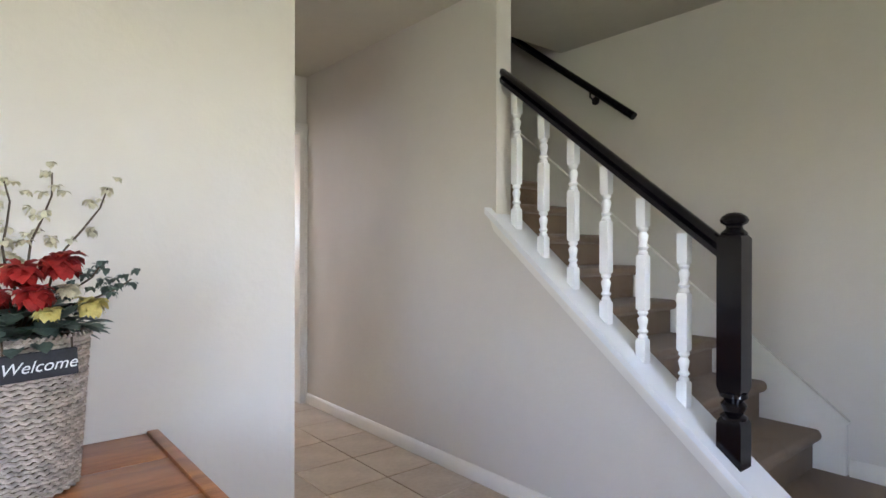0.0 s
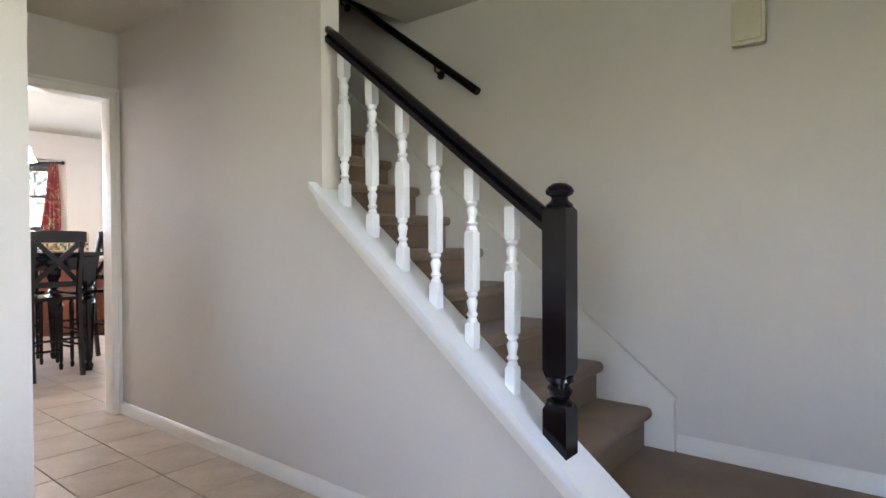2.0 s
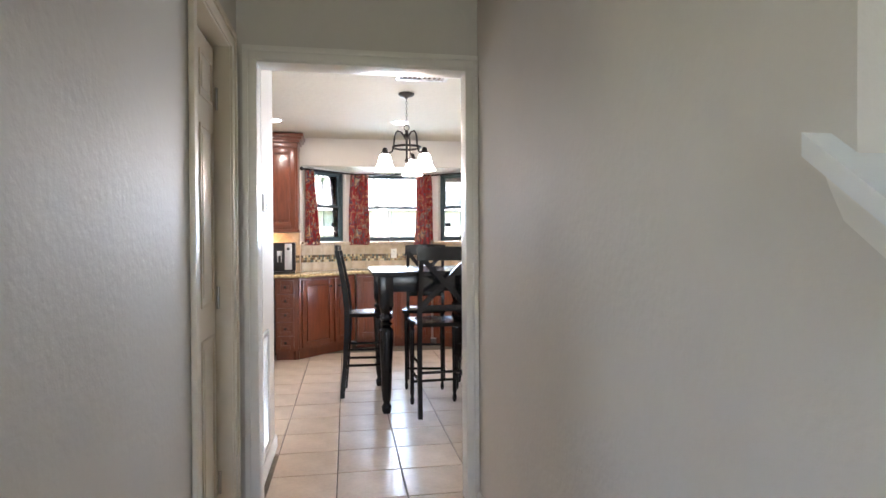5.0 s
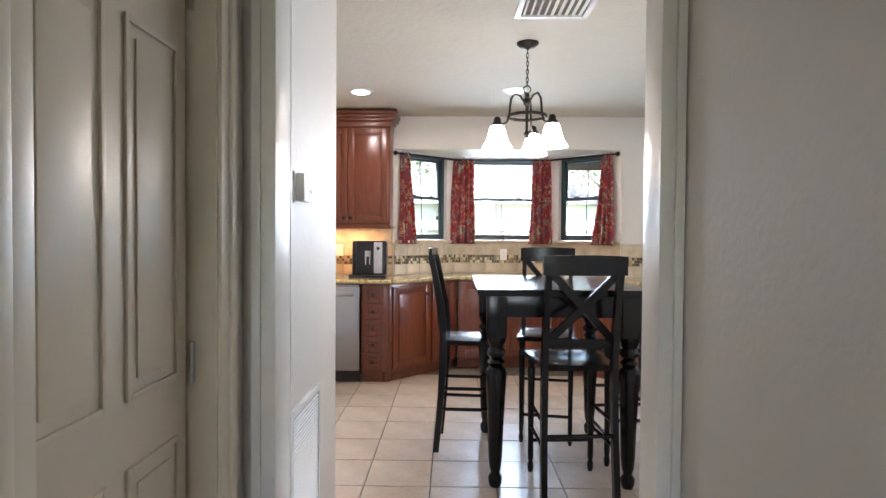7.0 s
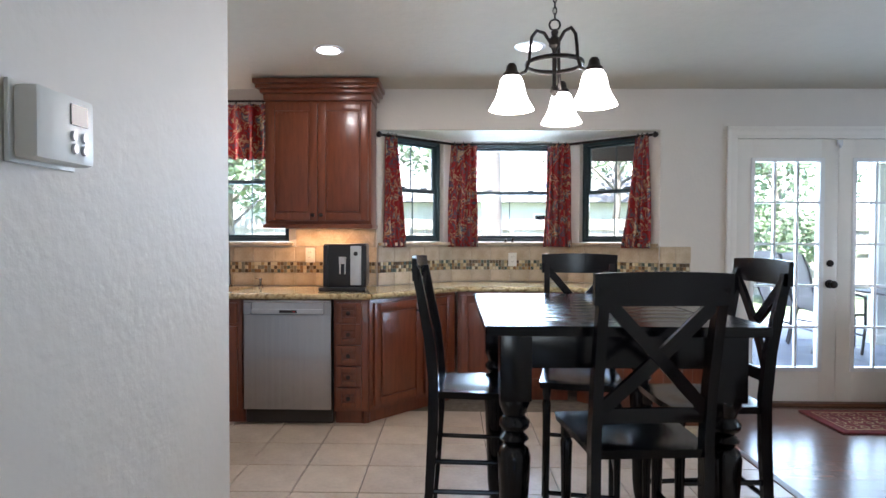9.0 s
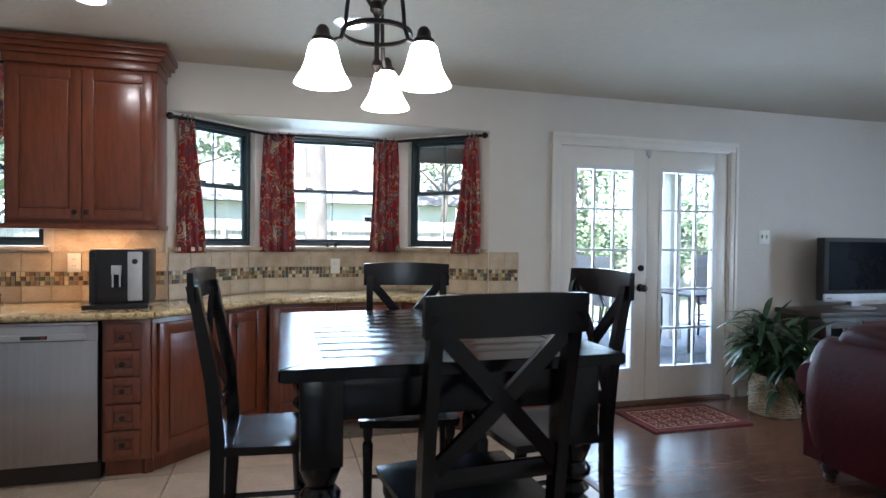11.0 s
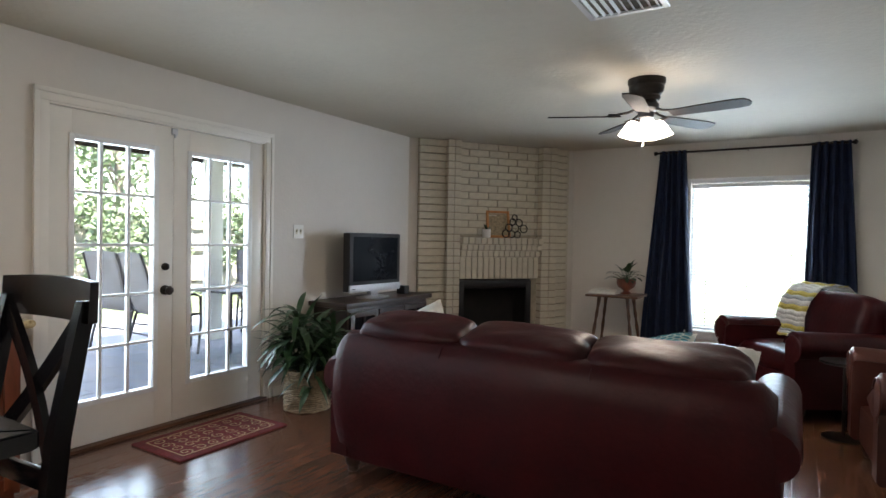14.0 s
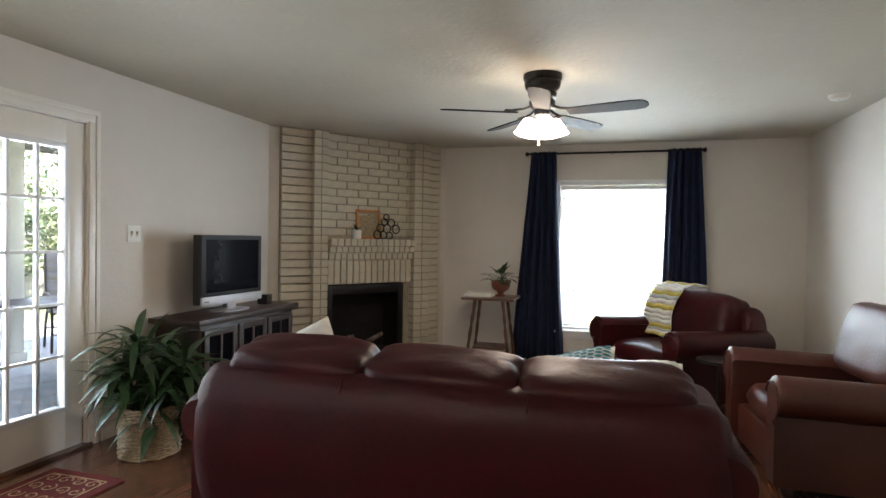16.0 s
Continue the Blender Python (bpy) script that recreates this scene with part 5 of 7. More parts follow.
fan = thing("ceiling_fan", pose(8.81, 7.365, CEIL), "bronze five-blade ceiling fan with lit glass shades", "ceiling fan")
bm = bmesh.new()
lathe(bm, [(0.125, 0), (0.125, -0.03), (0.115, -0.045), (0.118, -0.06), (0.112, -0.085), (0.09, -0.11), (0.095, -0.125), (0.085, -0.145), (0.06, -0.155)], 32)
part("housing", bm, bronze, fan)
bm = bmesh.new()
lathe(bm, [(0.07, -0.155), (0.085, -0.17), (0.085, -0.20), (0.07, -0.215), (0.055, -0.225), (0.05, -0.26), (0.03, -0.275)], 28)
part("motor_hub", bm, black_plastic, fan)
for k in range(5):
    a = -31 + 72 * k
    o = pose(0, 0, -0.205, 0, 0, a)
    bm = bmesh.new()
    tube(bm, [o @ Vector(p) for p in ((0.07, 0, 0.0), (0.12, 0, -0.02), (0.19, 0.0, -0.03))], 0.009, 8)
    box(bm, 0.17, 0.25, -0.035, 0.035, -0.038, -0.032, o, 0.002)
    arm_ = part("blade_arm", bm, bronze, fan)
    bm = bmesh.new()
    o2 = o @ Matrix.Translation((0, 0, -0.045)) @ pose(0, 0, 0, -11, 0, 0)
    pts = [(0.17, -0.048), (0.40, -0.062), (0.58, -0.066), (0.64, -0.055), (0.665, -0.02), (0.665, 0.02), (0.64, 0.055), (0.58, 0.066), (0.40, 0.062), (0.17, 0.048)]
    vs = prism(bm, pts, "z", -0.004, 0.004)
    bmesh.ops.transform(bm, matrix=o2, verts=vs)
    part("blade", bm, blade_wood, fan, "dark wooden fan blade")
for k in range(4):
    a = radians(20 + 90 * k)
    o = Matrix.Translation((0.075 * math.cos(a), 0.075 * math.sin(a), -0.285)) @ pose(0, 0, math.degrees(0) * 0, 0, 0, math.degrees(a)) @ pose(0, 0, 0, 0, -14, 0)
    bm = bmesh.new()
    outer = [(0.024, 0.0), (0.042, -0.014), (0.056, -0.045), (0.07, -0.085), (0.082, -0.112)]
    lathe(bm, outer + [(r - 0.003, z) for r, z in outer[::-1]], 22, o)
    part("shade", bm, lamp_glass, fan, "glowing white glass shade")
bm = bmesh.new()
tube(bm, [(0.02, 0.02, -0.27), (0.02, 0.02, -0.44)], 0.0015, 5)
lathe(bm, [(0.002, -0.46), (0.006, -0.452), (0.006, -0.445), (0.002, -0.438)], 10, Matrix.Translation((0.02, 0.02, 0)))
part("pull_chain", bm, chrome, fan)
lamp("fan_bulb", "POINT", (8.81, 7.365, CEIL - 0.66), 0.2, WARM, 0.12)
lamp("fan_downlight", "AREA", (8.81, 7.365, CEIL - 0.42), 1.2, WARM, 0.2, target=(8.81, 7.365, 0))

cvent = thing("ceiling_vent", pose(7.41, 7.18, CEIL), "white metal ceiling air vent", "air vent", "ceiling vents")
bm = bmesh.new()
for q in ((-0.16, 0.16, -0.19, -0.16), (-0.16, 0.16, 0.16, 0.19), (-0.16, -0.13, -0.16, 0.16), (0.13, 0.16, -0.16, 0.16)):
    box(bm, q[0], q[1], q[2], q[3], -0.012, 0.0, bevel=0.003)
part("frame", bm, white_gloss, cvent)
bm = bmesh.new()
box(bm, -0.13, 0.13, -0.16, 0.16, -0.002, 0.0)
part("backing", bm, grout, cvent)
for i in range(9):
    bm = bmesh.new()
    box(bm, -0.128, 0.128, -0.008, 0.008, -0.0012, 0.0012, pose(0, -0.144 + i * 0.036, -0.008, 35 if i < 5 else -35, 0, 0))
    part("slat", bm, white_gloss, cvent)
copy_thing(cvent, pose(4.62, 7.45, CEIL, 0, 0, 90))
smoke = thing("smoke_detector", pose(9.78, 5.37, CEIL), "round white smoke detector on the ceiling", "smoke detector")
bm = bmesh.new()
lathe(bm, [(0.068, 0), (0.068, -0.012), (0.06, -0.03), (0.035, -0.038), (0.02, -0.039)], 24)
part("housing", bm, white_plastic, smoke)
bm = bmesh.new()
lathe(bm, [(0.018, -0.039), (0.014, -0.044)], 14)
part("test_button", bm, white_plastic, smoke)

# ---- seating ----


def rolled(cx, cz, r, inner, low, outer, steps=12):
    """Section of a rolled arm or back: an upright slab that ends in a roll overhanging outwards (to -u)."""
    pts = [(inner, low), (inner, cz + r * 0.3)]
    for k in range(steps + 1):
        a = radians(20 + 230 * k / steps)
        pts.append((cx + r * math.cos(a), cz + r * math.sin(a)))
    pts += [(outer, cz - r * 1.2), (outer, low)]
    return pts


def upholstered(name, m, L, D, n, leather_mat, label, category, back_h=0.80, cushions=True, bases=0.0):
    """A sofa or armchair: origin at the floor under the middle of its back edge, x along, facing +y."""
    c = thing(name, m, label, category)
    aw = 0.17
    bm = bmesh.new()
    box(bm, -L / 2 + 0.07, L / 2 - 0.07, 0.05, D - 0.06, 0.09, 0.33, bevel=0.03)
    part("base", bm, leather_mat, c)
    bm = bmesh.new()
    pts = [(0.22, 0.12), (0.22, back_h - 0.06), (0.19, back_h - 0.02), (0.14, back_h), (0.09, back_h - 0.004), (0.05, back_h - 0.025), (0.025, back_h - 0.07), (0.008, back_h - 0.16), (0.0, 0.45), (0.012, 0.28), (0.04, 0.11)]
    prism(bm, pts, "x", -L / 2 + 0.065, L / 2 - 0.065)
    bmesh.ops.subdivide_edges(bm, edges=[e for e in bm.edges if abs(e.verts[0].co.x - e.verts[1].co.x) > 0.3], cuts=44)
    for v in bm.verts:
        end = max(0.0, 1 - (L / 2 - 0.06 - abs(v.co.x)) / 0.10)
        if v.co.z > 0.5:
            v.co.z += -0.06 * end ** 3 + 0.012 * noise.noise(Vector((v.co.x * 2.5, 0, 1)))
        v.co.y += (0.03 * end ** 4 if v.co.y < 0.1 else 0) + 0.010 * noise.noise(Vector((v.co.x * 3, 0, v.co.z * 3)))
    part("back", bm, leather_mat, c, "", 50)
    for s in (-1, 1):
        bm = bmesh.new()
        sec = rolled(0.085, 0.565, 0.105, 0.17, 0.10, 0.045)
        rings = []
        ys = [0.03, 0.06, 0.3, 0.6, D - 0.08, D - 0.03, D - 0.015]
        for y in ys:
            k = 0.93 if y in (ys[0], ys[-1]) else 1.0
            rings.append([bm.verts.new((s * (L / 2 - (0.085 + (u - 0.085) * k)), y, 0.33 + (z - 0.33) * k - 0.01 * math.sin(y * 5))) for u, z in sec])
        for a, b in zip(rings, rings[1:]):
            for i in range(len(sec)):
                bm.faces.new((a[i], a[(i + 1) % len(sec)], b[(i + 1) % len(sec)], b[i]))
        bm.faces.new(rings[0])
        bm.faces.new(rings[-1])
        arm_ = part("arm", bm, leather_mat, c, "", 50)
        bm = bmesh.new()
        tube(bm, [(s * (L / 2 - (0.085 + (u - 0.085) * 0.94)), D - 0.012, 0.33 + (z - 0.33) * 0.94) for u, z in sec[1:-1]], 0.006, 6)
        part("piping", bm, leather_mat, arm_)
    bm = bmesh.new()
    tube(bm, [(-L / 2 + 0.12, 0.225, back_h - 0.06), (0, 0.225, back_h - 0.055), (L / 2 - 0.12, 0.225, back_h - 0.06)], 0.004, 6)
    for k in range(1, n):
        tube(bm, [(-L / 2 + L * k / n, 0.022, back_h - 0.07), (-L / 2 + L * k / n, 0.052, back_h - 0.024), (-L / 2 + L * k / n, 0.13, back_h + 0.001)], 0.003, 6)
    part("seam", bm, leather_mat, c)
    w = (L - 2 * aw) / n
    for i in range(n):
        x = -L / 2 + aw + w * (i + 0.5)
        bm = bmesh.new()
        sag_cushion(bm, w * 0.995, D - 0.26, 0.20, Matrix.Translation((x, 0.2 + (D - 0.26) / 2, 0.40)), 10, 0.62, 4.0, 0.03, i)
        part("seat_cushion", bm, leather_mat, c, "", 60)
        bm = bmesh.new()
        sag_cushion(bm, w * 1.07, 0.33, 0.455, Matrix.Translation((x, 0.265, back_h - 0.135 - 0.008 * i)) @ pose(0, 0, 0, 14, 0, (-1) ** i * 1.5), 18, 0.15, 5.5, 0.05 if n > 1 else 0.03, i + 3 * n)
        part("back_cushion", bm, leather_mat, c, "", 60)
    for sx in (-1, 1):
        for y in (0.12, D - 0.12):
            bm = bmesh.new()
            lathe(bm, [(0.022, 0), (0.032, 0.012), (0.03, 0.03), (0.044, 0.05), (0.046, 0.075), (0.036, 0.095)], 16, Matrix.Translation((sx * (L / 2 - 0.14), y, 0)))
            part("foot", bm, dark_wood, c, "dark turned wooden foot")
    return c


upholstered("sofa", pose(7.09, 7.575, 0, 0, 0, -90), 2.27, 0.98, 3, leather, "dark red leather three-seat sofa with rolled arms", "sofa", 0.80)
upholstered("armchair", pose(10.68, 5.94, 0, 0, 0, 36), 1.12, 1.02, 1, leather, "red-brown leather armchair with a blanket over its back", "armchair", 0.84)
upholstered("armchair", pose(8.86, 5.10, 0, 0, 0, 4), 1.02, 1.04, 1, leather_tan, "worn reddish tan leather armchair near the wall", "armchair", 0.92)

bl = thing("throw_blanket", pose(10.68, 5.94, 0, 0, 0, 36), "white knitted blanket with yellow and grey stripes", "blanket")
prof = [(-0.02, 0.62), (-0.03, 0.74), (0.0, 0.87), (0.10, 0.965), (0.22, 0.985), (0.36, 0.945), (0.455, 0.84), (0.49, 0.70), (0.505, 0.58), (0.54, 0.52)]
fine = []
for a, b in zip(prof, prof[1:]):
    for k in range(3):
        fine.append((a[0] + (b[0] - a[0]) * k / 3, a[1] + (b[1] - a[1]) * k / 3))
fine.append(prof[-1])
for i in range(0, len(fine) - 1):
    bm = bmesh.new()
    ring = []
    for y, z in fine[i:i + 2]:
        ring.append([bm.verts.new((0.27 + 0.36 * (k / 10 - 0.5) + 0.01 * math.sin(z * 20), y + 0.008 * math.sin(k * 1.3), z + 0.008 + 0.006 * math.sin(k * 1.3 + 1))) for k in range(11)])
    for k in range(10):
        bm.faces.new((ring[0][k], ring[0][k + 1], ring[1][k + 1], ring[1][k]))
    mt = blanket_yellow if i % 7 in (2, 5) else blanket_grey if i % 7 in (3,) else blanket_white
    p = part("stripe", bm, mt, bl, "", 60)
    md = p.modifiers.new("thick", "SOLIDIFY")
    md.thickness = 0.008


def pillow(name, m, material, label, w=0.45, h=0.42, t=0.14, pattern=None, fluff=0.0):
    p = thing(name, m, label, "pillow")
    bm = bmesh.new()
    n = 14
    gt, gb = {}, {}
    for i in range(n + 1):
        for j in range(n + 1):
            u, v = i / n * 2 - 1, j / n * 2 - 1
            k = max(0.0, (1 - u ** 4) * (1 - v ** 4)) ** 0.55
            pin = 1 - 0.06 * (1 - abs(u)) * abs(v) - 0.06 * (1 - abs(v)) * abs(u)
            f = fluff * noise.noise(Vector((u * 9, v * 9, 2.0)))
            gt[i, j] = bm.verts.new((u * w / 2 * pin, v * h / 2 * pin, t / 2 * k + f))
            gb[i, j] = gt[i, j] if i in (0, n) or j in (0, n) else bm.verts.new((u * w / 2 * pin, v * h / 2 * pin, -t / 2 * k - f))
    for i in range(n):
        for j in range(n):
            bm.faces.new((gt[i, j], gt[i + 1, j], gt[i + 1, j + 1], gt[i, j + 1]))
            bm.faces.new((gb[i, j + 1], gb[i + 1, j + 1], gb[i + 1, j], gb[i, j]))
    part("cover", bm, material, p, "", 60)
    if pattern:
        for i in range(-6, 7):
            for j in range(-6, 7):
                u, v = (i + (0.5 if j % 2 else 0)) / 6.8, j / 6.8
                if abs(u) > 0.9 or abs(v) > 0.9:
                    continue
                for s in (1, -1):
                    bm = bmesh.new()
                    k = max(0.0, (1 - u ** 4) * (1 - v ** 4)) ** 0.55
                    q = 0.019
                    vs = [bm.verts.new((u * w / 2 + dx * q * 0.8, v * h / 2 + dy * q, s * (t / 2 * max(0.0, (1 - (u + dx * q * 1.6 / w) ** 4) * (1 - (v + dy * q * 2 / h) ** 4)) ** 0.55 + 0.002))) for dx, dy in ((0, -1), (0.8, -0.4), (0.8, 0.4), (0, 1), (-0.8, 0.4), (-0.8, -0.4))]
                    bm.faces.new(vs)
                    part("motif", bm, pattern, p, "", None)
    return p


pillow("throw_pillow", pose(7.56, 8.36, 0.72, 62, 0, -80) @ pose(0, 0, 0, 0, 0, 28), linen, "white patterned throw pillow on the sofa", 0.38, 0.40, 0.14)
pillow("throw_pillow", pose(7.72, 7.10, 0.70, -20, -22, 0), linen, "white throw pillow with teal lattice pattern", 0.46, 0.46, 0.14, teal_fabric)
pillow("fluffy_pillow", pose(7.64, 6.80, 0.715, -6, -20, 0), blanket_white, "shaggy white pillow on the sofa", 0.44, 0.42, 0.14, None, 0.014)

# ---- fireplace: the brickwork itself is laid further down ----
FP0, FP1 = Vector((9.87, NORTH)), Vector((11.6, 8.8))
fpu = (FP1 - FP0).normalized()
FPM = Matrix.Translation((FP0.x, FP0.y, 0)) @ Matrix.Rotation(math.atan2(fpu.y, fpu.x), 4, "Z")
bm = bmesh.new()
for u0, u1 in ((-0.02, 0.133), (2.062, 2.2)):
    box(bm, u0, u1, 0.02, 0.06, 0, CEIL - 0.002, FPM)
setting("wall_fireplace_corner", bm, wall_paint, "narrow greige wall strips beside the brick fireplace")
fireplace = thing("fireplace", FPM, "corner fireplace of cream-painted brick with soot-black firebox", "fireplace", kind="structure")
FL = (FP1 - FP0).length
# local: u along the face, v behind it (+y), room at -y
bm = bmesh.new()
for q in ((0.135, 0.63, 0.0, CEIL - 0.002), (1.57, 2.06, 0.0, CEIL - 0.002), (0.63, 1.57, 0.87, CEIL - 0.002)):
    box(bm, q[0], q[1], 0.012, 0.05, q[2], q[3])
box(bm, 0.45, 0.60, -0.088, 0.012, 0, CEIL - 0.002)
box(bm, 1.652, 1.855, -0.088, 0.012, 0, CEIL - 0.002)
mort = part("mortar_bed", bm, mortar_paint, fireplace, "painted mortar bed")
FX0, FX1, FZ = 0.60, 1.47, 0.87
bm = bmesh.new()
for q in ((0.63, 0.65, 0.014, 0.42, 0.0, 0.86), (1.55, 1.57, 0.014, 0.42, 0.0, 0.86), (0.65, 1.55, 0.40, 0.42, 0.0, 0.86), (0.65, 1.55, 0.014, 0.40, 0.0, 0.1), (0.65, 1.55, 0.014, 0.40, 0.84, 0.86)):
    box(bm, *q)
part("firebox", bm, soot, fireplace, "soot-black firebox")
bm = bmesh.new()
for q in ((0.632, 0.70, 0.0, 0.855), (1.50, 1.568, 0.0, 0.855), (0.70, 1.50, 0.76, 0.855), (0.70, 1.50, 0.0, 0.09)):
    box(bm, q[0], q[1], -0.012, 0.010, q[2], q[3], bevel=0.003)
part("firebox_frame", bm, black_plastic, fireplace, "black metal firebox frame")
for k in range(5):
    bm = bmesh.new()
    x = FX0 + 0.22 + k * 0.12
    tube(bm, [(x - 0.09, 0.16, 0.13 + 0.07 * (k % 3)), (x + 0.12, 0.2, 0.15 + 0.06 * ((k + 1) % 3))], [0.03, 0.024], 9)
    part("log", bm, bark, fireplace, "grey ceramic log")
# mantel courses
for z0, z1, pr, n, x0, x1 in ((1.275, 1.352, 0.16, 14, 0.612, 1.648), (1.205, 1.272, 0.125, 15, 0.615, 1.645), (1.13, 1.202, 0.09, 15, 0.62, 1.64)):
    w = (x1 - x0) / n
    bmk = bmesh.new()
    box(bmk, 0.003, w - 0.006, -pr, 0.011, 0.002, z1 - z0 - 0.004, bevel=0.004)
    me = finish("brick", bmk, brick_paint)
    for i in range(n):
        b = new("brick", me)
        b.parent = fireplace
        b.location = (x0 + i * w, random.uniform(-0.003, 0.003), z0)
n = 14
w = (1.64 - 0.62) / n
bmk = bmesh.new()
box(bmk, 0.003, w - 0.006, -0.06, 0.011, 0.0, 0.25, bevel=0.004)
me = finish("brick", bmk, brick_paint)
for i in range(n):
    b = new("brick", me)
    b.parent = fireplace
    b.location = (0.62 + i * w, random.uniform(-0.003, 0.003), 0.875)

# on the mantel


def on_mantel(u, v, z=1.349, rz=0.0):
    return FPM @ pose(u, v, z, 0, 0, rz)


pic = thing("picture_frame", on_mantel(1.11, -0.05), "small copper-toned framed picture leaning on the mantel", "picture frame")
o = pose(0, 0, 0, -10, 0, 0)
bm = bmesh.new()
for q in ((-0.15, -0.12, 0, 0.32), (0.12, 0.15, 0, 0.32), (-0.12, 0.12, 0, 0.03), (-0.12, 0.12, 0.29, 0.32)):
    box(bm, q[0], q[1], -0.014, 0.008, q[2], q[3], o, 0.005)
part("frame", bm, copper, pic)
bm = bmesh.new()
box(bm, -0.12, 0.12, -0.002, 0.006, 0.03, 0.29, o)
part("picture", bm, wicker_tan, pic, "tan print")
sc = thing("ring_sculpture", on_mantel(1.27, -0.10), "dark metal sculpture of joined rings", "sculpture")
for i, (x, z, r) in enumerate(((-0.10, 0.05, 0.045), (-0.02, 0.045, 0.04), (0.06, 0.04, 0.038), (0.13, 0.11, 0.045), (-0.06, 0.12, 0.042), (0.03, 0.115, 0.045), (0.07, 0.18, 0.04), (-0.01, 0.19, 0.036), (0.02, 0.24, 0.033))):
    bm = bmesh.new()
    tube(bm, [(x + r * math.cos(a), -0.01 + 0.01 * (i % 3), z + r * math.sin(a)) for a in [2 * math.pi * k / 18 for k in range(18)]], 0.007, 6, True)
    part("ring", bm, bronze, sc)
pot = thing("potted_plant", on_mantel(0.93, -0.09), "tiny plant in a white pot on the mantel", "plant")
bm = bmesh.new()
lathe(bm, [(0.04, 0), (0.048, 0.01), (0.05, 0.095), (0.045, 0.096), (0.043, 0.085)], 20)
part("pot", bm, white_plastic, pot, "white ceramic pot")


def leaf(bm, base, d, ln, w, droop=0.3, n=4, up=Vector((0, 0, 1))):
    """One bent leaf blade."""
    d = Vector(d).normalized()
    s = d.cross(up)
    s = s.normalized() if s.length > 1e-3 else Vector((1, 0, 0))
    p = Vector(base)
    prev = None
    for i in range(n + 1):
        t = i / n
        ww = w * math.sin(math.pi * min(1, 0.12 + 0.88 * t)) if i < n else 0.0005
        cur = (bm.verts.new(p - s * ww), bm.verts.new(p + Vector((0, 0, -ww * 0.25))), bm.verts.new(p + s * ww))
        if prev:
            bm.faces.new((prev[0], prev[1], cur[1], cur[0]))
            bm.faces.new((prev[1], prev[2], cur[2], cur[1]))
        prev = cur
        d = (d + Vector((0, 0, -droop / n))).normalized()
        p = p + d * (ln / n)


rl = random.Random(5)
bm = bmesh.new()
for i in range(16):
    a, e = rl.uniform(0, 6.28), rl.uniform(0.3, 1.2)
    leaf(bm, (0, 0, 0.085), (math.cos(a) * math.cos(e), math.sin(a) * math.cos(e), math.sin(e)), rl.uniform(0.05, 0.11), 0.014, 0.5, 3)
part("leaves", bm, leaf_dark, pot, "dark green leaves")

# ---- tv corner ----
tvs = thing("tv_stand", Matrix.LocRotScale((9.03, 9.88, 0), None, (1.08, 1, 0.972)), "dark brown wooden television stand with glass doors", "tv stand")
bm = bmesh.new()
box(bm, -0.56, 0.56, -0.19, 0.2, 0.06, 0.74, bevel=0.004)
part("body", bm, dark_wood, tvs)
bm = bmesh.new()
box(bm, -0.61, 0.61, -0.23, 0.215, 0.74, 0.785, bevel=0.01)
part("top", bm, dark_wood, tvs)
bm = bmesh.new()
box(bm, -0.57, 0.57, -0.2, 0.2, 0.0, 0.07, bevel=0.006)
part("plinth", bm, dark_wood, tvs)
for x0, x1 in ((-0.54, -0.19), (-0.17, 0.17), (0.19, 0.54)):
    bm = bmesh.new()
    for q in ((x0, x0 + 0.05, 0.1, 0.70), (x1 - 0.05, x1, 0.1, 0.70), (x0 + 0.05, x1 - 0.05, 0.1, 0.15), (x0 + 0.05, x1 - 0.05, 0.65, 0.70), ((x0 + x1) / 2 - 0.01, (x0 + x1) / 2 + 0.01, 0.15, 0.65), (x0 + 0.05, x1 - 0.05, 0.40, 0.42)):
        box(bm, q[0], q[1], -0.212, -0.191, q[2], q[3], bevel=0.002)
    dd = part("door", bm, dark_wood, tvs)
    bm = bmesh.new()
    box(bm, x0 + 0.05, x1 - 0.05, -0.200, -0.196, 0.15, 0.65)
    part("pane", bm, screen_glass, dd, "dark glass")
tv = thing("television", pose(8.98, 9.86, 0.764, 0, 0, -3) @ Matrix.Diagonal((1.03, 1, 1.03, 1)), "flat television with black frame and silver speaker bar", "television")
bm = bmesh.new()
lathe(bm, [(0.19, 0), (0.19, 0.008), (0.1, 0.018), (0.05, 0.024)], 30)
for v in bm.verts:
    v.co.y *= 0.6
box(bm, -0.05, 0.05, -0.02, 0.03, 0.02, 0.12, bevel=0.006)
part("foot", bm, silver_plastic, tv)
bm = bmesh.new()
box(bm, -0.345, 0.345, -0.035, 0.05, 0.065, 0.585, bevel=0.012)
part("housing", bm, black_plastic, tv)
bm = bmesh.new()
box(bm, -0.345, 0.345, -0.042, -0.02, 0.06, 0.125, bevel=0.006)
part("speaker_bar", bm, silver_plastic, tv, "silver speaker bar")
bm = bmesh.new()
box(bm, -0.30, 0.30, -0.037, -0.034, 0.155, 0.55)
part("screen", bm, screen_glass, tv, "dark switched-off screen")
bm = bmesh.new()
for i in range(4):
    box(bm, -0.32 + i * 0.012, -0.312 + i * 0.012, -0.0435, -0.0415, 0.085, 0.095)
part("badge", bm, black_plastic, tv, "tiny dark lettering bars")
spk = thing("small_speaker", pose(9.45, 9.85, 0.764), "small black speaker box beside the television", "speaker")
bm = bmesh.new()
box(bm, -0.04, 0.04, -0.05, 0.05, 0, 0.085, bevel=0.006)
part("box", bm, black_plastic, spk)
bm = bmesh.new()
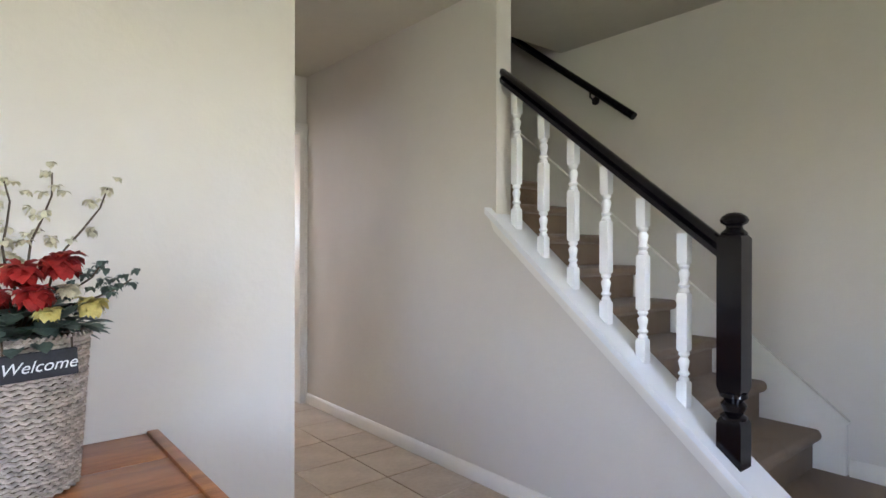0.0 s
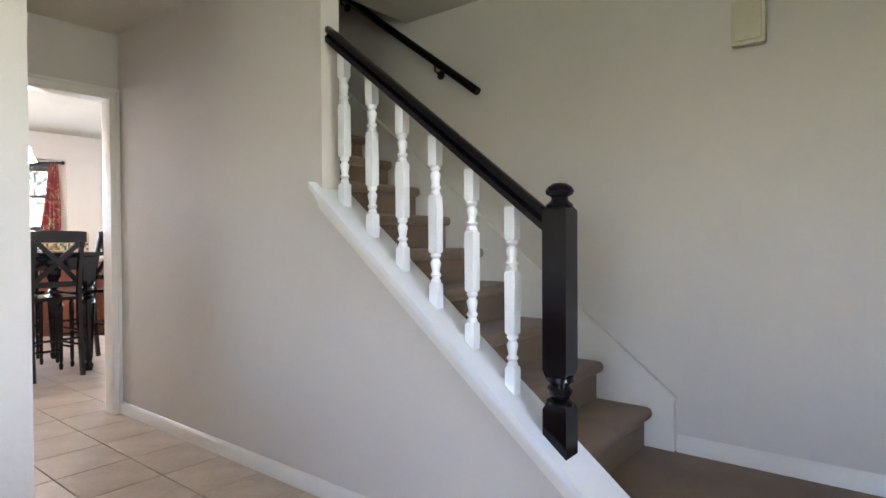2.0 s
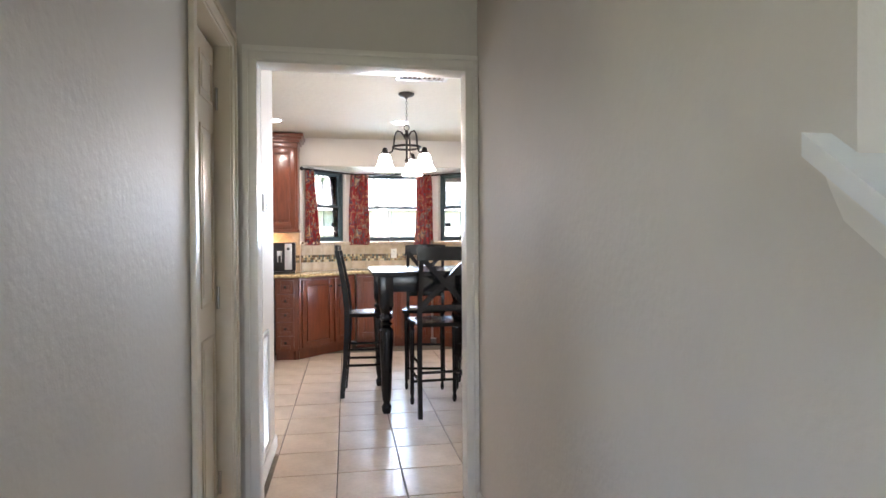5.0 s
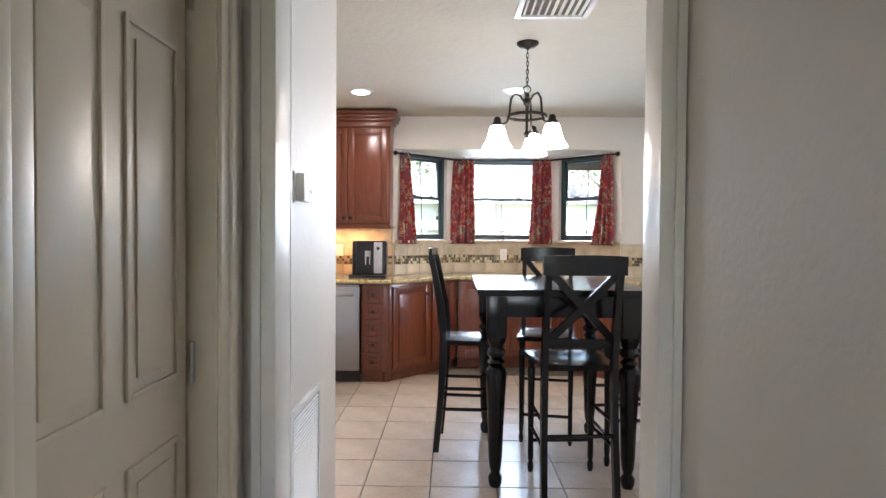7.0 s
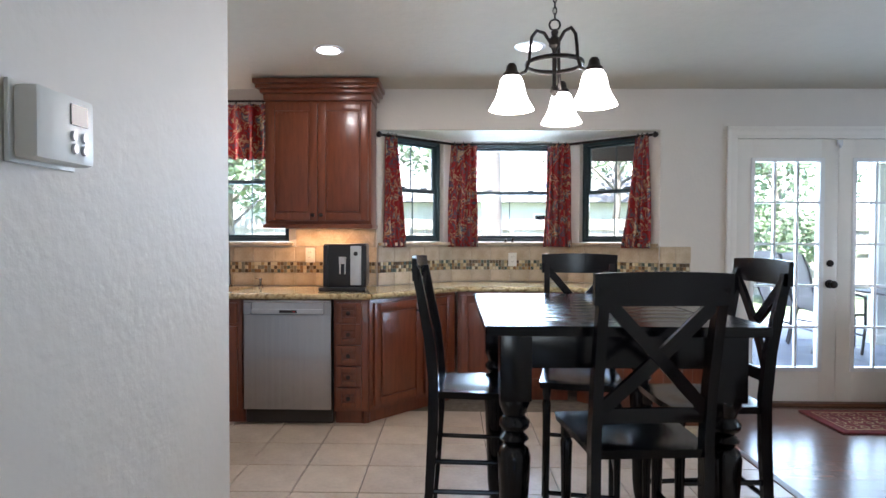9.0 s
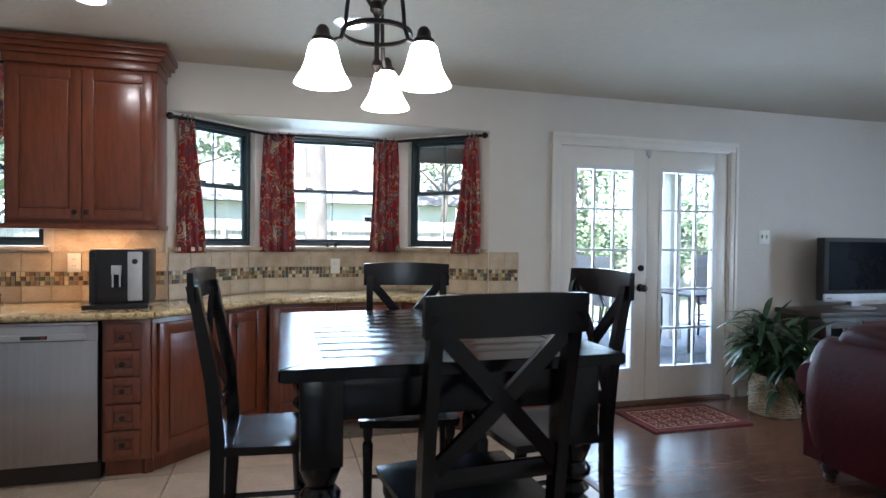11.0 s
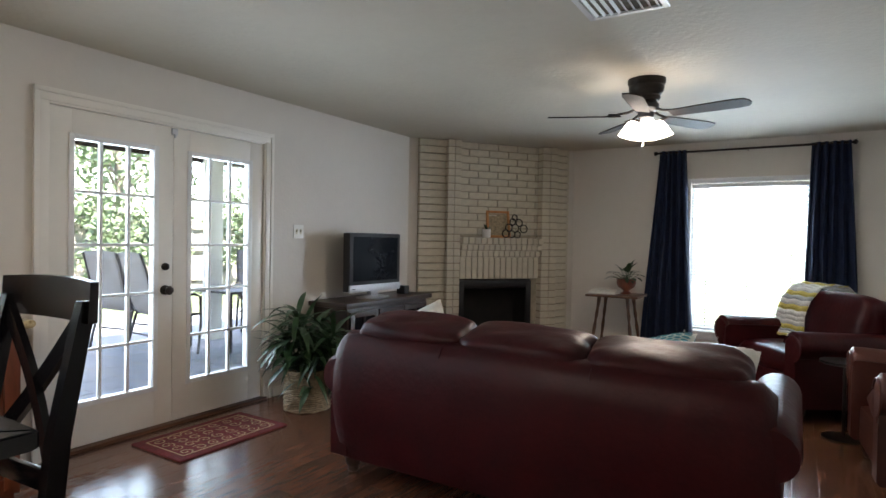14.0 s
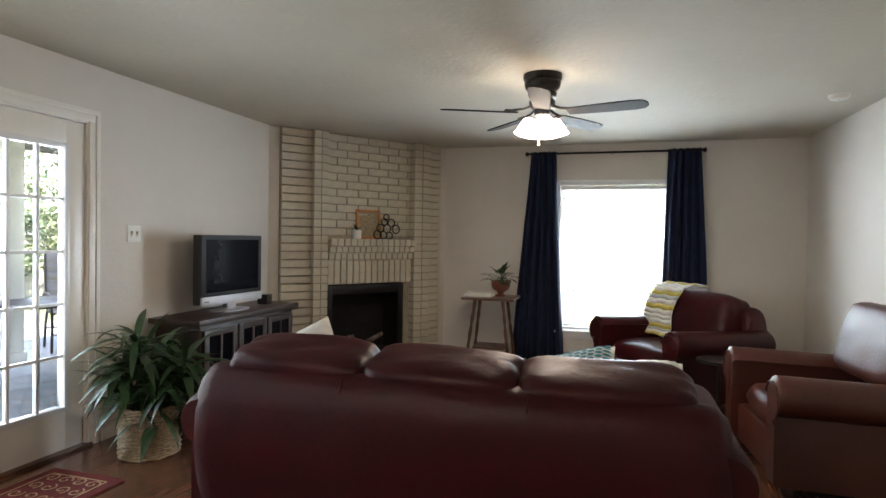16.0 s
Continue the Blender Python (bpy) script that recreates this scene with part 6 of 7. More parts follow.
lathe(bm, [(0.03, 0), (0.024, 0.004), (0.008, 0.002)], 16, Matrix.Translation((0, -0.05, 0.045)) @ pose(0, 0, 0, 90, 0, 0))
part("grille", bm, dark_toe, spk)


def basket(parent, r0, r1, h, material, seed, rows=22, stakes=26):
    """A woven basket: stakes with strands that go in and out of them."""
    bm = bmesh.new()
    lathe(bm, [(r0 * 0.9, 0), (r0 * 0.96, 0.004), (r1 * 0.96, h - 0.01), (r1 * 0.9, h - 0.012), (r0 * 0.88, 0.02), (0.01, 0.018)], 30)
    part("lining", bm, twig, parent)
    for k in range(rows):
        bm = bmesh.new()
        z = (k + 0.5) * h / rows
        r = r0 + (r1 - r0) * z / h
        n = stakes * 2
        tube(bm, [((r + 0.0035 * math.sin(i * math.pi / 2 + k * math.pi)) * math.cos(2 * math.pi * i / n), (r + 0.0035 * math.sin(i * math.pi / 2 + k * math.pi)) * math.sin(2 * math.pi * i / n),
                   z + 0.002 * math.sin(i * 1.7 + k + seed)) for i in range(n)], h / rows * 0.43, 5, True)
        part("strand", bm, material, parent, "", 60)
    bm = bmesh.new()
    for i in range(60):
        a = 2 * math.pi * i / 60
        tube(bm, [((r1 + 0.008 * math.cos(b)) * math.cos(a + b * 0.05), (r1 + 0.008 * math.cos(b)) * math.sin(a + b * 0.05), h + 0.007 * math.sin(b)) for b in (0, 1.6, 3.1, 4.7, 6.2)], 0.004, 4)
    part("rim", bm, material, parent)


fp = thing("floor_plant", pose(7.94, 9.66, 0), "leafy green houseplant in a woven basket on the floor", "plant")
bk = part("planter", (lambda b: (lathe(b, [(0.155, 0.0), (0.165, 0.004), (0.172, 0.3), (0.15, 0.3), (0.1, 0.27), (0.01, 0.27)], 24), b)[1])(bmesh.new()), wicker_tan, fp, "woven tan basket")
for k in range(20):
    bm = bmesh.new()
    z = 0.01 + k * 0.0155
    n = 60
    tube(bm, [((0.17 + 0.005 * math.sin(i * 1.3 * 0.5 * 2 + k * math.pi)) * math.cos(2 * math.pi * i / n), (0.17 + 0.005 * math.sin(i * 1.3 + k * math.pi)) * math.sin(2 * math.pi * i / n), z + 0.003 * math.sin(i * 0.9 + k)) for i in range(n)], 0.0085, 5, True)
    part("strand", bm, wicker_tan, bk, "", 60)
rl = random.Random(11)
for g in range(9):
    bm = bmesh.new()
    ga, gr = g * 2.4, 0.02 + 0.05 * (g % 3)
    bx, by = gr * math.cos(ga), gr * math.sin(ga)
    hgt = rl.uniform(0.38, 0.78)
    tube(bm, [(bx, by, 0.26), (bx * 1.6, by * 1.6, hgt * 0.7 + 0.1), (bx * 2.2, by * 2.2, hgt)], 0.008, 6)
    st = part("stem", bm, leaf_dark, fp)
    bm = bmesh.new()
    for i in range(30):
        a, e = rl.uniform(0, 6.28), rl.uniform(-0.1, 1.25)
        zz = hgt - rl.uniform(0, 0.24)
        leaf(bm, (bx * 2 , by * 2, zz), (math.cos(a) * math.cos(e), math.sin(a) * math.cos(e), math.sin(e)), rl.uniform(0.24, 0.42), rl.uniform(0.018, 0.03), rl.uniform(0.9, 2.0), 6)
    part("leaves", bm, leaf_dark, st, "long arching green leaves", 60)

# ---- by the living room window ----
rod3 = thing("curtain_rod", pose(11.51, 6.925, 2.33), "dark metal curtain rod over the window", "curtain rod")
bm = bmesh.new()
tube(bm, [(0, -0.90, 0), (0, 0.90, 0)], 0.012, 10)
part("rod", bm, bronze, rod3)
for y in (-0.92, 0.92):
    bm = bmesh.new()
    lathe(bm, [(0.012, -0.02), (0.024, -0.01), (0.024, 0.01), (0.008, 0.022)], 14, Matrix.Translation((0, y, 0)) @ pose(0, 0, 0, 90, 0, 0))
    part("finial", bm, bronze, rod3)
for y in (-0.86, 0.0, 0.86):
    bm = bmesh.new()
    tube(bm, [(0, y, 0), (0.05, y, -0.01), (0.088, y, -0.01)], 0.006, 6)
    part("bracket", bm, bronze, rod3)
curtain("long_curtain", pose(11.51, 7.665, 2.35, 0, 0, 90), 0.27, 0.58, 2.33, 5, navy, "navy blue full-length curtain hanging in folds", "living room curtains", 0.04, 21, 0.03)
curtain("long_curtain", pose(11.51, 6.19, 2.35, 0, 0, 90), 0.32, 0.50, 2.33, 5, navy, "navy blue full-length curtain hanging in folds", "living room curtains", 0.04, 22, -0.02)

st = thing("side_table", pose(11.13, 8.15, 0), "small brown wooden side table with splayed turned legs", "side table")
bm = bmesh.new()
box(bm, -0.24, 0.24, -0.28, 0.28, 0.725, 0.752, bevel=0.008)
part("top", bm, walnut, st)
bm = bmesh.new()
box(bm, -0.15, 0.15, -0.17, 0.17, 0.20, 0.222, bevel=0.005)
part("shelf", bm, walnut, st)
for sx in (-1, 1):
    for sy in (-1, 1):
        bm = bmesh.new()
        a, b = Vector((sx * 0.2, sy * 0.235, 0.0)), Vector((sx * 0.13, sy * 0.15, 0.725))
        rr = [0.012, 0.018, 0.014, 0.02, 0.014, 0.018, 0.02, 0.013, 0.02, 0.015, 0.02, 0.022]
        tube(bm, [a.lerp(b, i / (len(rr) - 1)) for i in range(len(rr))], rr, 12)
        part("leg", bm, walnut, st)
pl = thing("potted_plant", pose(11.18, 8.06, 0.753), "green leafy plant in a brown footed pot", "plant")
bm = bmesh.new()
lathe(bm, [(0.05, 0), (0.055, 0.012), (0.03, 0.03), (0.04, 0.045), (0.09, 0.08), (0.105, 0.125), (0.1, 0.15), (0.108, 0.165), (0.09, 0.165), (0.08, 0.14)], 26)
part("pot", bm, terracotta, pl, "glazed brown pot")
bm = bmesh.new()
rl = random.Random(3)
for i in range(34):
    a, e = rl.uniform(0, 6.28), rl.uniform(0.2, 1.35)
    dd = Vector((math.cos(a) * math.cos(e), math.sin(a) * math.cos(e), math.sin(e)))
    tip = Vector((0, 0, 0.15)) + dd * rl.uniform(0.06, 0.18)
    tube(bm, [(0, 0, 0.14), tip], 0.002, 4)
    leaf(bm, tip, dd + Vector((0, 0, -0.3)), rl.uniform(0.06, 0.1), 0.022, 0.8, 4)
part("leaves", bm, leaf_dark, pl, "oval green leaves", 60)
for i, (z, w, mt) in enumerate(((0.753, 0.15, paper), (0.775, 0.13, linen))):
    bk_ = thing("book", pose(11.11, 8.28, z, 0, 0, 8 * i), "pale book lying on the side table", "book")
    bm = bmesh.new()
    box(bm, -w * 0.75, w * 0.75, -w, w, 0.0, 0.003)
    box(bm, -w * 0.75, w * 0.75, -w, w, 0.017, 0.02)
    box(bm, -w * 0.75, -w * 0.75 + 0.003, -w, w, 0.003, 0.017)
    part("cover", bm, mt, bk_)
    bm = bmesh.new()
    box(bm, -w * 0.72, w * 0.72, -w * 0.97, w * 0.97, 0.0032, 0.0168)
    part("pages", bm, paper, bk_)

ct = thing("coffee_table", pose(8.85, 7.6, 0), "low light oak coffee table in front of the sofa", "coffee table")
bm = bmesh.new()
box(bm, -0.34, 0.34, -0.55, 0.55, 0.40, 0.435, bevel=0.008)
part("top", bm, wicker_tan, ct)
for sx in (-1, 1):
    for sy in (-1, 1):
        bm = bmesh.new()
        box(bm, sx * 0.3 - 0.03, sx * 0.3 + 0.03, sy * 0.5 - 0.03, sy * 0.5 + 0.03, 0, 0.40, bevel=0.005)
        part("leg", bm, walnut, ct)
mt_ = thing("accent_table", pose(9.5, 6.16, 0), "small round dark metal accent table between armchairs", "side table")
bm = bmesh.new()
lathe(bm, [(0.14, 0.515), (0.15, 0.52), (0.15, 0.535), (0.14, 0.53), (0.01, 0.528)], 28)
part("top", bm, bronze, mt_)
bm = bmesh.new()
lathe(bm, [(0.012, 0.02), (0.012, 0.516)], 12)
lathe(bm, [(0.13, 0.0), (0.13, 0.01), (0.02, 0.025)], 24)
part("stand", bm, bronze, mt_)

# ---- door rug ----
rug = thing("door_rug", pose(7.14, 9.71, 0.0, 0, 0, 0), "red door rug with cream scroll pattern", "rug")
bm = bmesh.new()
box(bm, -0.41, 0.41, -0.25, 0.25, 0.001, 0.012, bevel=0.003)
part("mat", bm, rug_red, rug)
bm = bmesh.new()
for q in ((-0.35, 0.35, -0.192, -0.186), (-0.35, 0.35, 0.186, 0.192), (-0.352, -0.346, -0.186, 0.186), (0.346, 0.352, -0.186, 0.186)):
    box(bm, q[0], q[1], q[2], q[3], 0.012, 0.0138)
part("border", bm, rug_cream, rug, "cream border line")
for i in range(7):
    for j in range(4):
        bm = bmesh.new()
        cx, cy = -0.3 + i * 0.1, -0.14 + j * 0.093
        s = 1 if (i + j) % 2 else -1
        tube(bm, [(cx + (0.008 + 0.036 * t) * math.cos(s * 7.5 * t + i), cy + (0.008 + 0.036 * t) * math.sin(s * 7.5 * t + i), 0.0128) for t in [k / 14 for k in range(15)]], 0.0042, 4, False, 0.3)
        part("scroll", bm, rug_cream, rug, "cream scroll")

# ---- entry: chest with the welcome basket ----
chest = thing("wooden_chest", Matrix.LocRotScale((2.55, 3.62, 0), None, (1, 1, 1.13)), "low orange-brown oak chest against the wall", "chest")
ex = 3.145 - 2.55
bm = bmesh.new()
box(bm, -0.62, ex - 0.02, -0.49, 0.20, 0.05, 0.515, bevel=0.004)
part("body", bm, oak, chest)
bm = bmesh.new()
for y0, y1 in ((-0.52, -0.30), (-0.298, -0.02), (-0.018, 0.226)):
    box(bm, -0.66, ex - 0.034, y0, y1, 0.516, 0.548, bevel=0.002)
part("lid", bm, oak, chest)
bm = bmesh.new()
box(bm, ex - 0.033, ex, -0.522, 0.226, 0.514, 0.555, bevel=0.006)
part("end_strip", bm, oak, chest)
for x in (-0.55, ex - 0.1):
    for y in (-0.43, 0.14):
        bm = bmesh.new()
        box(bm, x - 0.03, x + 0.03, y - 0.03, y + 0.03, 0, 0.05, bevel=0.004)
        part("foot", bm, oak, chest)

wb = thing("welcome_basket", pose(2.795, 3.60, 0.621), "pale wicker basket with artificial flowers and a welcome sign", "flower basket")
basket(wb, 0.113, 0.135, 0.345, wicker_pale, 0, 32, 64)
rl = random.Random(8)
bm = bmesh.new()
for i in range(260):
    a, r = rl.uniform(0, 6.28), rl.uniform(0.02, 0.15)
    e = rl.uniform(-0.2, 1.1)
    leaf(bm, (r * math.cos(a), r * math.sin(a), 0.34 + rl.uniform(0, 0.1) * (1 - r * 4)), (math.cos(a) * math.cos(e), math.sin(a) * math.cos(e), math.sin(e)), rl.uniform(0.035, 0.065), 0.021, 0.8, 4)
part("leaves", bm, leaf_blue, wb, "grey-green artificial leaves", 60)


def blossom(bm, c, r, petals, rnd):
    for i in range(petals):
        a, e = rnd.uniform(0, 6.28), rnd.uniform(-0.5, 1.45)
        leaf(bm, Vector(c) + Vector((math.cos(a), math.sin(a), 0)) * r * 0.15, (math.cos(a) * math.cos(e), math.sin(a) * math.cos(e), math.sin(e)), r * rnd.uniform(0.45, 1.0), r * rnd.uniform(0.2, 0.34), 2.2, 3)


for x, y, z, r, mt_, lb in ((0.0, -0.09, 0.50, 0.055, petal_red, "red"), (0.075, -0.06, 0.52, 0.06, petal_red, "red"), (-0.05, -0.07, 0.44, 0.05, petal_red, "red"), (0.02, -0.11, 0.45, 0.05, petal_red, "red"), (-0.09, 0.0, 0.50, 0.05, petal_red, "red"),
                            (0.13, -0.09, 0.42, 0.042, petal_yellow, "yellow"), (0.045, -0.12, 0.41, 0.035, petal_yellow, "yellow"), (-0.1, -0.1, 0.4, 0.035, petal_yellow, "yellow"), (0.085, -0.1, 0.455, 0.03, petal_white, "cream")):
    bm = bmesh.new()
    blossom(bm, (x, y, z), r, 120, rl)
    part("flower", bm, mt_, wb, lb + " artificial flower", 60)
for x, y, z in ((0.06, 0.0, 0.72), (-0.03, 0.02, 0.70), (0.17, -0.02, 0.69), (-0.09, 0.0, 0.66), (0.21, -0.08, 0.47), (0.14, -0.1, 0.5)):
    bm = bmesh.new()
    pts = [Vector((0, 0, 0.34)).lerp(Vector((x, y, z)), t) + Vector((0.012 * math.sin(9 * t), 0.01 * math.sin(7 * t), 0)) for t in [k / 7 for k in range(8)]]
    tube(bm, pts, [0.004 - 0.0003 * k for k in range(8)], 5)
    tw = part("twig", bm, twig, wb, "thin brown twig")
    bm = bmesh.new()
    for k in range(18):
        c = pts[3 + k % 5] + Vector((rl.uniform(-0.03, 0.03), rl.uniform(-0.03, 0.03), rl.uniform(-0.01, 0.03)))
        blossom(bm, c, 0.021, 9, rl)
    part("buds", bm, petal_white if z > 0.6 else leaf_blue, tw, "small cream blossoms" if z > 0.6 else "grey-green leaves", 60)
sign = part("sign", (lambda b: (box(b, -0.06, 0.112, -0.153, -0.146, 0.268, 0.326, pose(0, 0, 0, 0, -3, 0), 0.003), b)[1])(bmesh.new()), chalk_black, wb, "small black chalkboard tag")
for x in (-0.06, 0.06):
    bm = bmesh.new()
    tube(bm, [(x + 0.026, -0.149, 0.32), (x + 0.026, -0.142, 0.352)], 0.0025, 5)
    part("hanger", bm, twig, wb, "brown string")
fc = bpy.data.curves.new("lettering", "FONT")
fc.body = "Welcome"
fc.size, fc.shear, fc.extrude, fc.align_x, fc.align_y = 0.034, 0.35, 0.0006, "CENTER", "CENTER"
fo = bpy.data.objects.new("lettering", fc)
me = bpy.data.meshes.new_from_object(fo)
bpy.data.objects.remove(fo)
me.materials.append(chalk)
lt = new("lettering", me)
lt.parent = sign
lt.matrix_basis = pose(0.026, -0.1546, 0.297, 90, -3, 0)
tagged(lt, "white chalk handwriting")

# small things on the bay ledge and the doorstep
for x, h in ((4.60, 0.03), (4.66, 0.04)):
    orn = thing("ledge_ornament", pose(x, 10.63, 1.249), "tiny dark ornament on the bay window ledge", "ornament", "ledge ornaments")
    bm = bmesh.new()
    lathe(bm, [(0.012, 0), (0.016, 0.005), (0.009, h * 0.4), (0.014, h * 0.7), (0.004, h)], 12)
    part("figure", bm, bronze, orn)
mat_out = thing("doormat", pose(6.75, 10.62, -0.066), "dark blue doormat outside the glass doors", "doormat")
bm = bmesh.new()
box(bm, -0.4, 0.4, -0.25, 0.25, 0.0, 0.014, bevel=0.004)
part("mat", bm, navy, mat_out)

# ---- outdoors ----
GROUND = -0.14
bm = bmesh.new()
vs = [bm.verts.new(p) for p in ((-400, -400, GROUND), (420, -400, GROUND), (420, 420, GROUND), (-400, 420, GROUND))]
bm.faces.new(vs)
setting("ground", bm, lawn, "sunlit green lawn reaching to the horizon", "ground")
bm = bmesh.new()
box(bm, 5.6, 13.1, 10.28, 15.6, GROUND - 0.05, -0.07)
patio = setting("pavement_patio", bm, mortar_paint, "covered patio paved with grey-blue slate", "pavement")
# roofs that shade the house
bm = bmesh.new()
box(bm, 5.55, 12.3, 10.281, 13.3, 2.5, 2.62)
box(bm, 5.55, 12.3, 13.3, 13.34, 2.3, 2.66)
setting("roof_patio", bm, dark_wood, "dark timber patio roof", "roof")
# eaves out of view, added to keep the sun off the openings
bm = bmesh.new()
box(bm, -0.4, 5.55, 10.281, 11.1, 2.56, 2.66)
box(bm, -0.4, 12.4, -2.6, 0.08, 2.56, 2.66)
setting("roof_eaves", bm, siding, "unseen painted eaves added to shade the openings", "roof")
# roof out of view, added so that the house shades the near patio
bm = bmesh.new()
prism(bm, [(-2.7, 2.7), (5.0, 5.9), (11.2, 2.7), (11.2, 2.66), (5.0, 5.8), (-2.7, 2.66)], "x", -0.6, 12.6)
setting("roof_main", bm, roofing, "unseen dark shingled roof added to shade house and patio", "roof")
for x in (9.66, 12.1):
    pp = thing("porch_post", pose(x, 13.15, -0.08), "white square porch post", "post", "porch posts")
    bm = bmesh.new()
    box(bm, -0.09, 0.09, -0.09, 0.09, 0.12, 2.5, bevel=0.006)
    part("shaft", bm, trim_paint, pp)
    bm = bmesh.new()
    box(bm, -0.11, 0.11, -0.11, 0.11, 0.0, 0.14, bevel=0.006)
    part("plinth", bm, trim_paint, pp)


def patio_chair(m):
    c = thing("patio_chair", m, "brown metal patio chair with grey sling seat", "chair", "patio chairs")
    for s in (-1, 1):
        bm = bmesh.new()
        tube(bm, [(s * 0.27, 0.22, 0.0), (s * 0.27, 0.25, 0.3), (s * 0.28, 0.24, 0.60), (s * 0.29, 0.16, 0.63), (s * 0.29, -0.1, 0.62), (s * 0.28, -0.2, 0.56)], 0.014, 8)
        part("arm_frame", bm, patio_metal, c)
        bm = bmesh.new()
        tube(bm, [(s * 0.26, -0.26, 0.0), (s * 0.26, -0.2, 0.25), (s * 0.25, -0.16, 0.42)], 0.014, 8)
        part("back_leg", bm, patio_metal, c)
        bm = bmesh.new()
        tube(bm, [(s * 0.25, 0.26, 0.42), (s * 0.25, 0.1, 0.41), (s * 0.25, -0.15, 0.42), (s * 0.25, -0.24, 0.6), (s * 0.25, -0.31, 0.9), (s * 0.24, -0.36, 1.04)], 0.013, 8)
        part("side_rail", bm, patio_metal, c)
    bm = bmesh.new()
    prof = [(0.26, 0.42), (0.1, 0.405), (-0.1, 0.41), (-0.16, 0.43), (-0.22, 0.55), (-0.28, 0.78), (-0.33, 0.95), (-0.36, 1.04)]
    rows = [[bm.verts.new((-0.24 + 0.48 * i / 8, y, z - 0.012 * math.sin(math.pi * i / 8) + (0.03 * math.sin(math.pi * i / 8) if z > 1.0 else 0))) for i in range(9)] for y, z in prof]
    for a, b in zip(rows, rows[1:]):
        for i in range(8):
            bm.faces.new((a[i], a[i + 1], b[i + 1], b[i]))
    p = part("sling", bm, sling, c, "grey woven sling", 60)
    p.modifiers.new("thick", "SOLIDIFY").thickness = 0.006
    bm = bmesh.new()
    tube(bm, [(-0.26, -0.2, 0.22), (0.26, -0.2, 0.22)], 0.01, 6)
    tube(bm, [(-0.27, 0.24, 0.2), (0.27, 0.24, 0.2)], 0.01, 6)
    part("stretcher", bm, patio_metal, c)
    return c


pc = patio_chair(Matrix.LocRotScale((8.72, 13.5, -0.066), Euler((0, 0, radians(-80))), (1.12, 1.12, 1.12)))
for x, y, rz in ((8.68, 12.7, -95), (10.6, 13.3, 150), (10.85, 12.4, 92), (9.95, 11.8, 8)):
    copy_thing(pc, pose(x, y, -0.066, 0, 0, rz))
pt = thing("patio_table", pose(9.75, 12.5, -0.066), "dark metal rectangular patio table", "table")
bm = bmesh.new()
box(bm, -0.66, 0.66, -0.44, 0.44, 0.70, 0.725, bevel=0.006)
part("top", bm, patio_metal, pt)
for sx in (-1, 1):
    for sy in (-1, 1):
        bm = bmesh.new()
        tube(bm, [(sx * 0.6, sy * 0.38, 0.0), (sx * 0.6, sy * 0.38, 0.35), (sx * 0.62, sy * 0.4, 0.70)], 0.022, 8)
        part("leg", bm, patio_metal, pt)


def tree(name, x, y, h, crown_r, crown_z, seed, label, leaves=5200, trunk=0.16, leaf_size=0.11, squash=0.8):
    t = thing(name, pose(x, y, GROUND), label, "tree")
    rnd = random.Random(seed)
    bm = bmesh.new()
    pts = [(0.06 * math.sin(k * 1.3 + seed), 0.06 * math.cos(k * 1.7 + seed), h * k / 8) for k in range(9)]
    tube(bm, pts, [trunk * (1 - 0.085 * k) for k in range(9)], 12)
    ends = []
    for k in range(16):
        z = crown_z - crown_r * squash * 0.7 + rnd.uniform(0, crown_r * 1.3 * squash)
        a = rnd.uniform(0, 6.28)
        r = crown_r * rnd.uniform(0.45, 0.9)
        e = Vector((r * math.cos(a), r * math.sin(a), z + rnd.uniform(0.1, 0.7)))
        b = Vector((0, 0, min(z * 0.8, h * 0.9)))
        tube(bm, [b, b.lerp(e, 0.5) + Vector((0, 0, 0.12)), e], [trunk * 0.32, trunk * 0.2, 0.012], 6)
        ends.append(e)
    part("trunk", bm, bark, t, "rough grey-brown trunk with limbs")
    blobs = [(e, crown_r * rnd.uniform(0.22, 0.42)) for e in ends] + [(Vector((rnd.uniform(-0.5, 0.5) * crown_r, rnd.uniform(-0.5, 0.5) * crown_r, crown_z + rnd.uniform(-0.4, 0.7) * crown_r * squash)), crown_r * 0.4) for _ in range(8)]
    verts, faces = [], []
    for i in range(leaves):
        c, r = blobs[i % len(blobs)]
        d = Vector((rnd.gauss(0, 1), rnd.gauss(0, 1), rnd.gauss(0, 1))).normalized() * r * rnd.random() ** 0.4
        d.z *= squash
        p = c + d
        u = Vector((rnd.gauss(0, 1), rnd.gauss(0, 1), rnd.gauss(0, 0.6))).normalized()
        v = u.cross(Vector((rnd.gauss(0, 1), rnd.gauss(0, 1), rnd.gauss(0, 1)))).normalized()
        s = leaf_size * rnd.uniform(0.6, 1.3)
        n0 = len(verts)
        verts += [p - u * s, p + v * s * 0.45, p + u * s, p - v * s * 0.45]
        faces.append((n0, n0 + 1, n0 + 2, n0 + 3))
    me = bpy.data.meshes.new("crown")
    me.from_pydata([tuple(v) for v in verts], [], faces)
    me.materials.append(foliage)
    cr = new("crown", me)
    cr.parent = t
    tagged(cr, "leafy green crown")
    return t


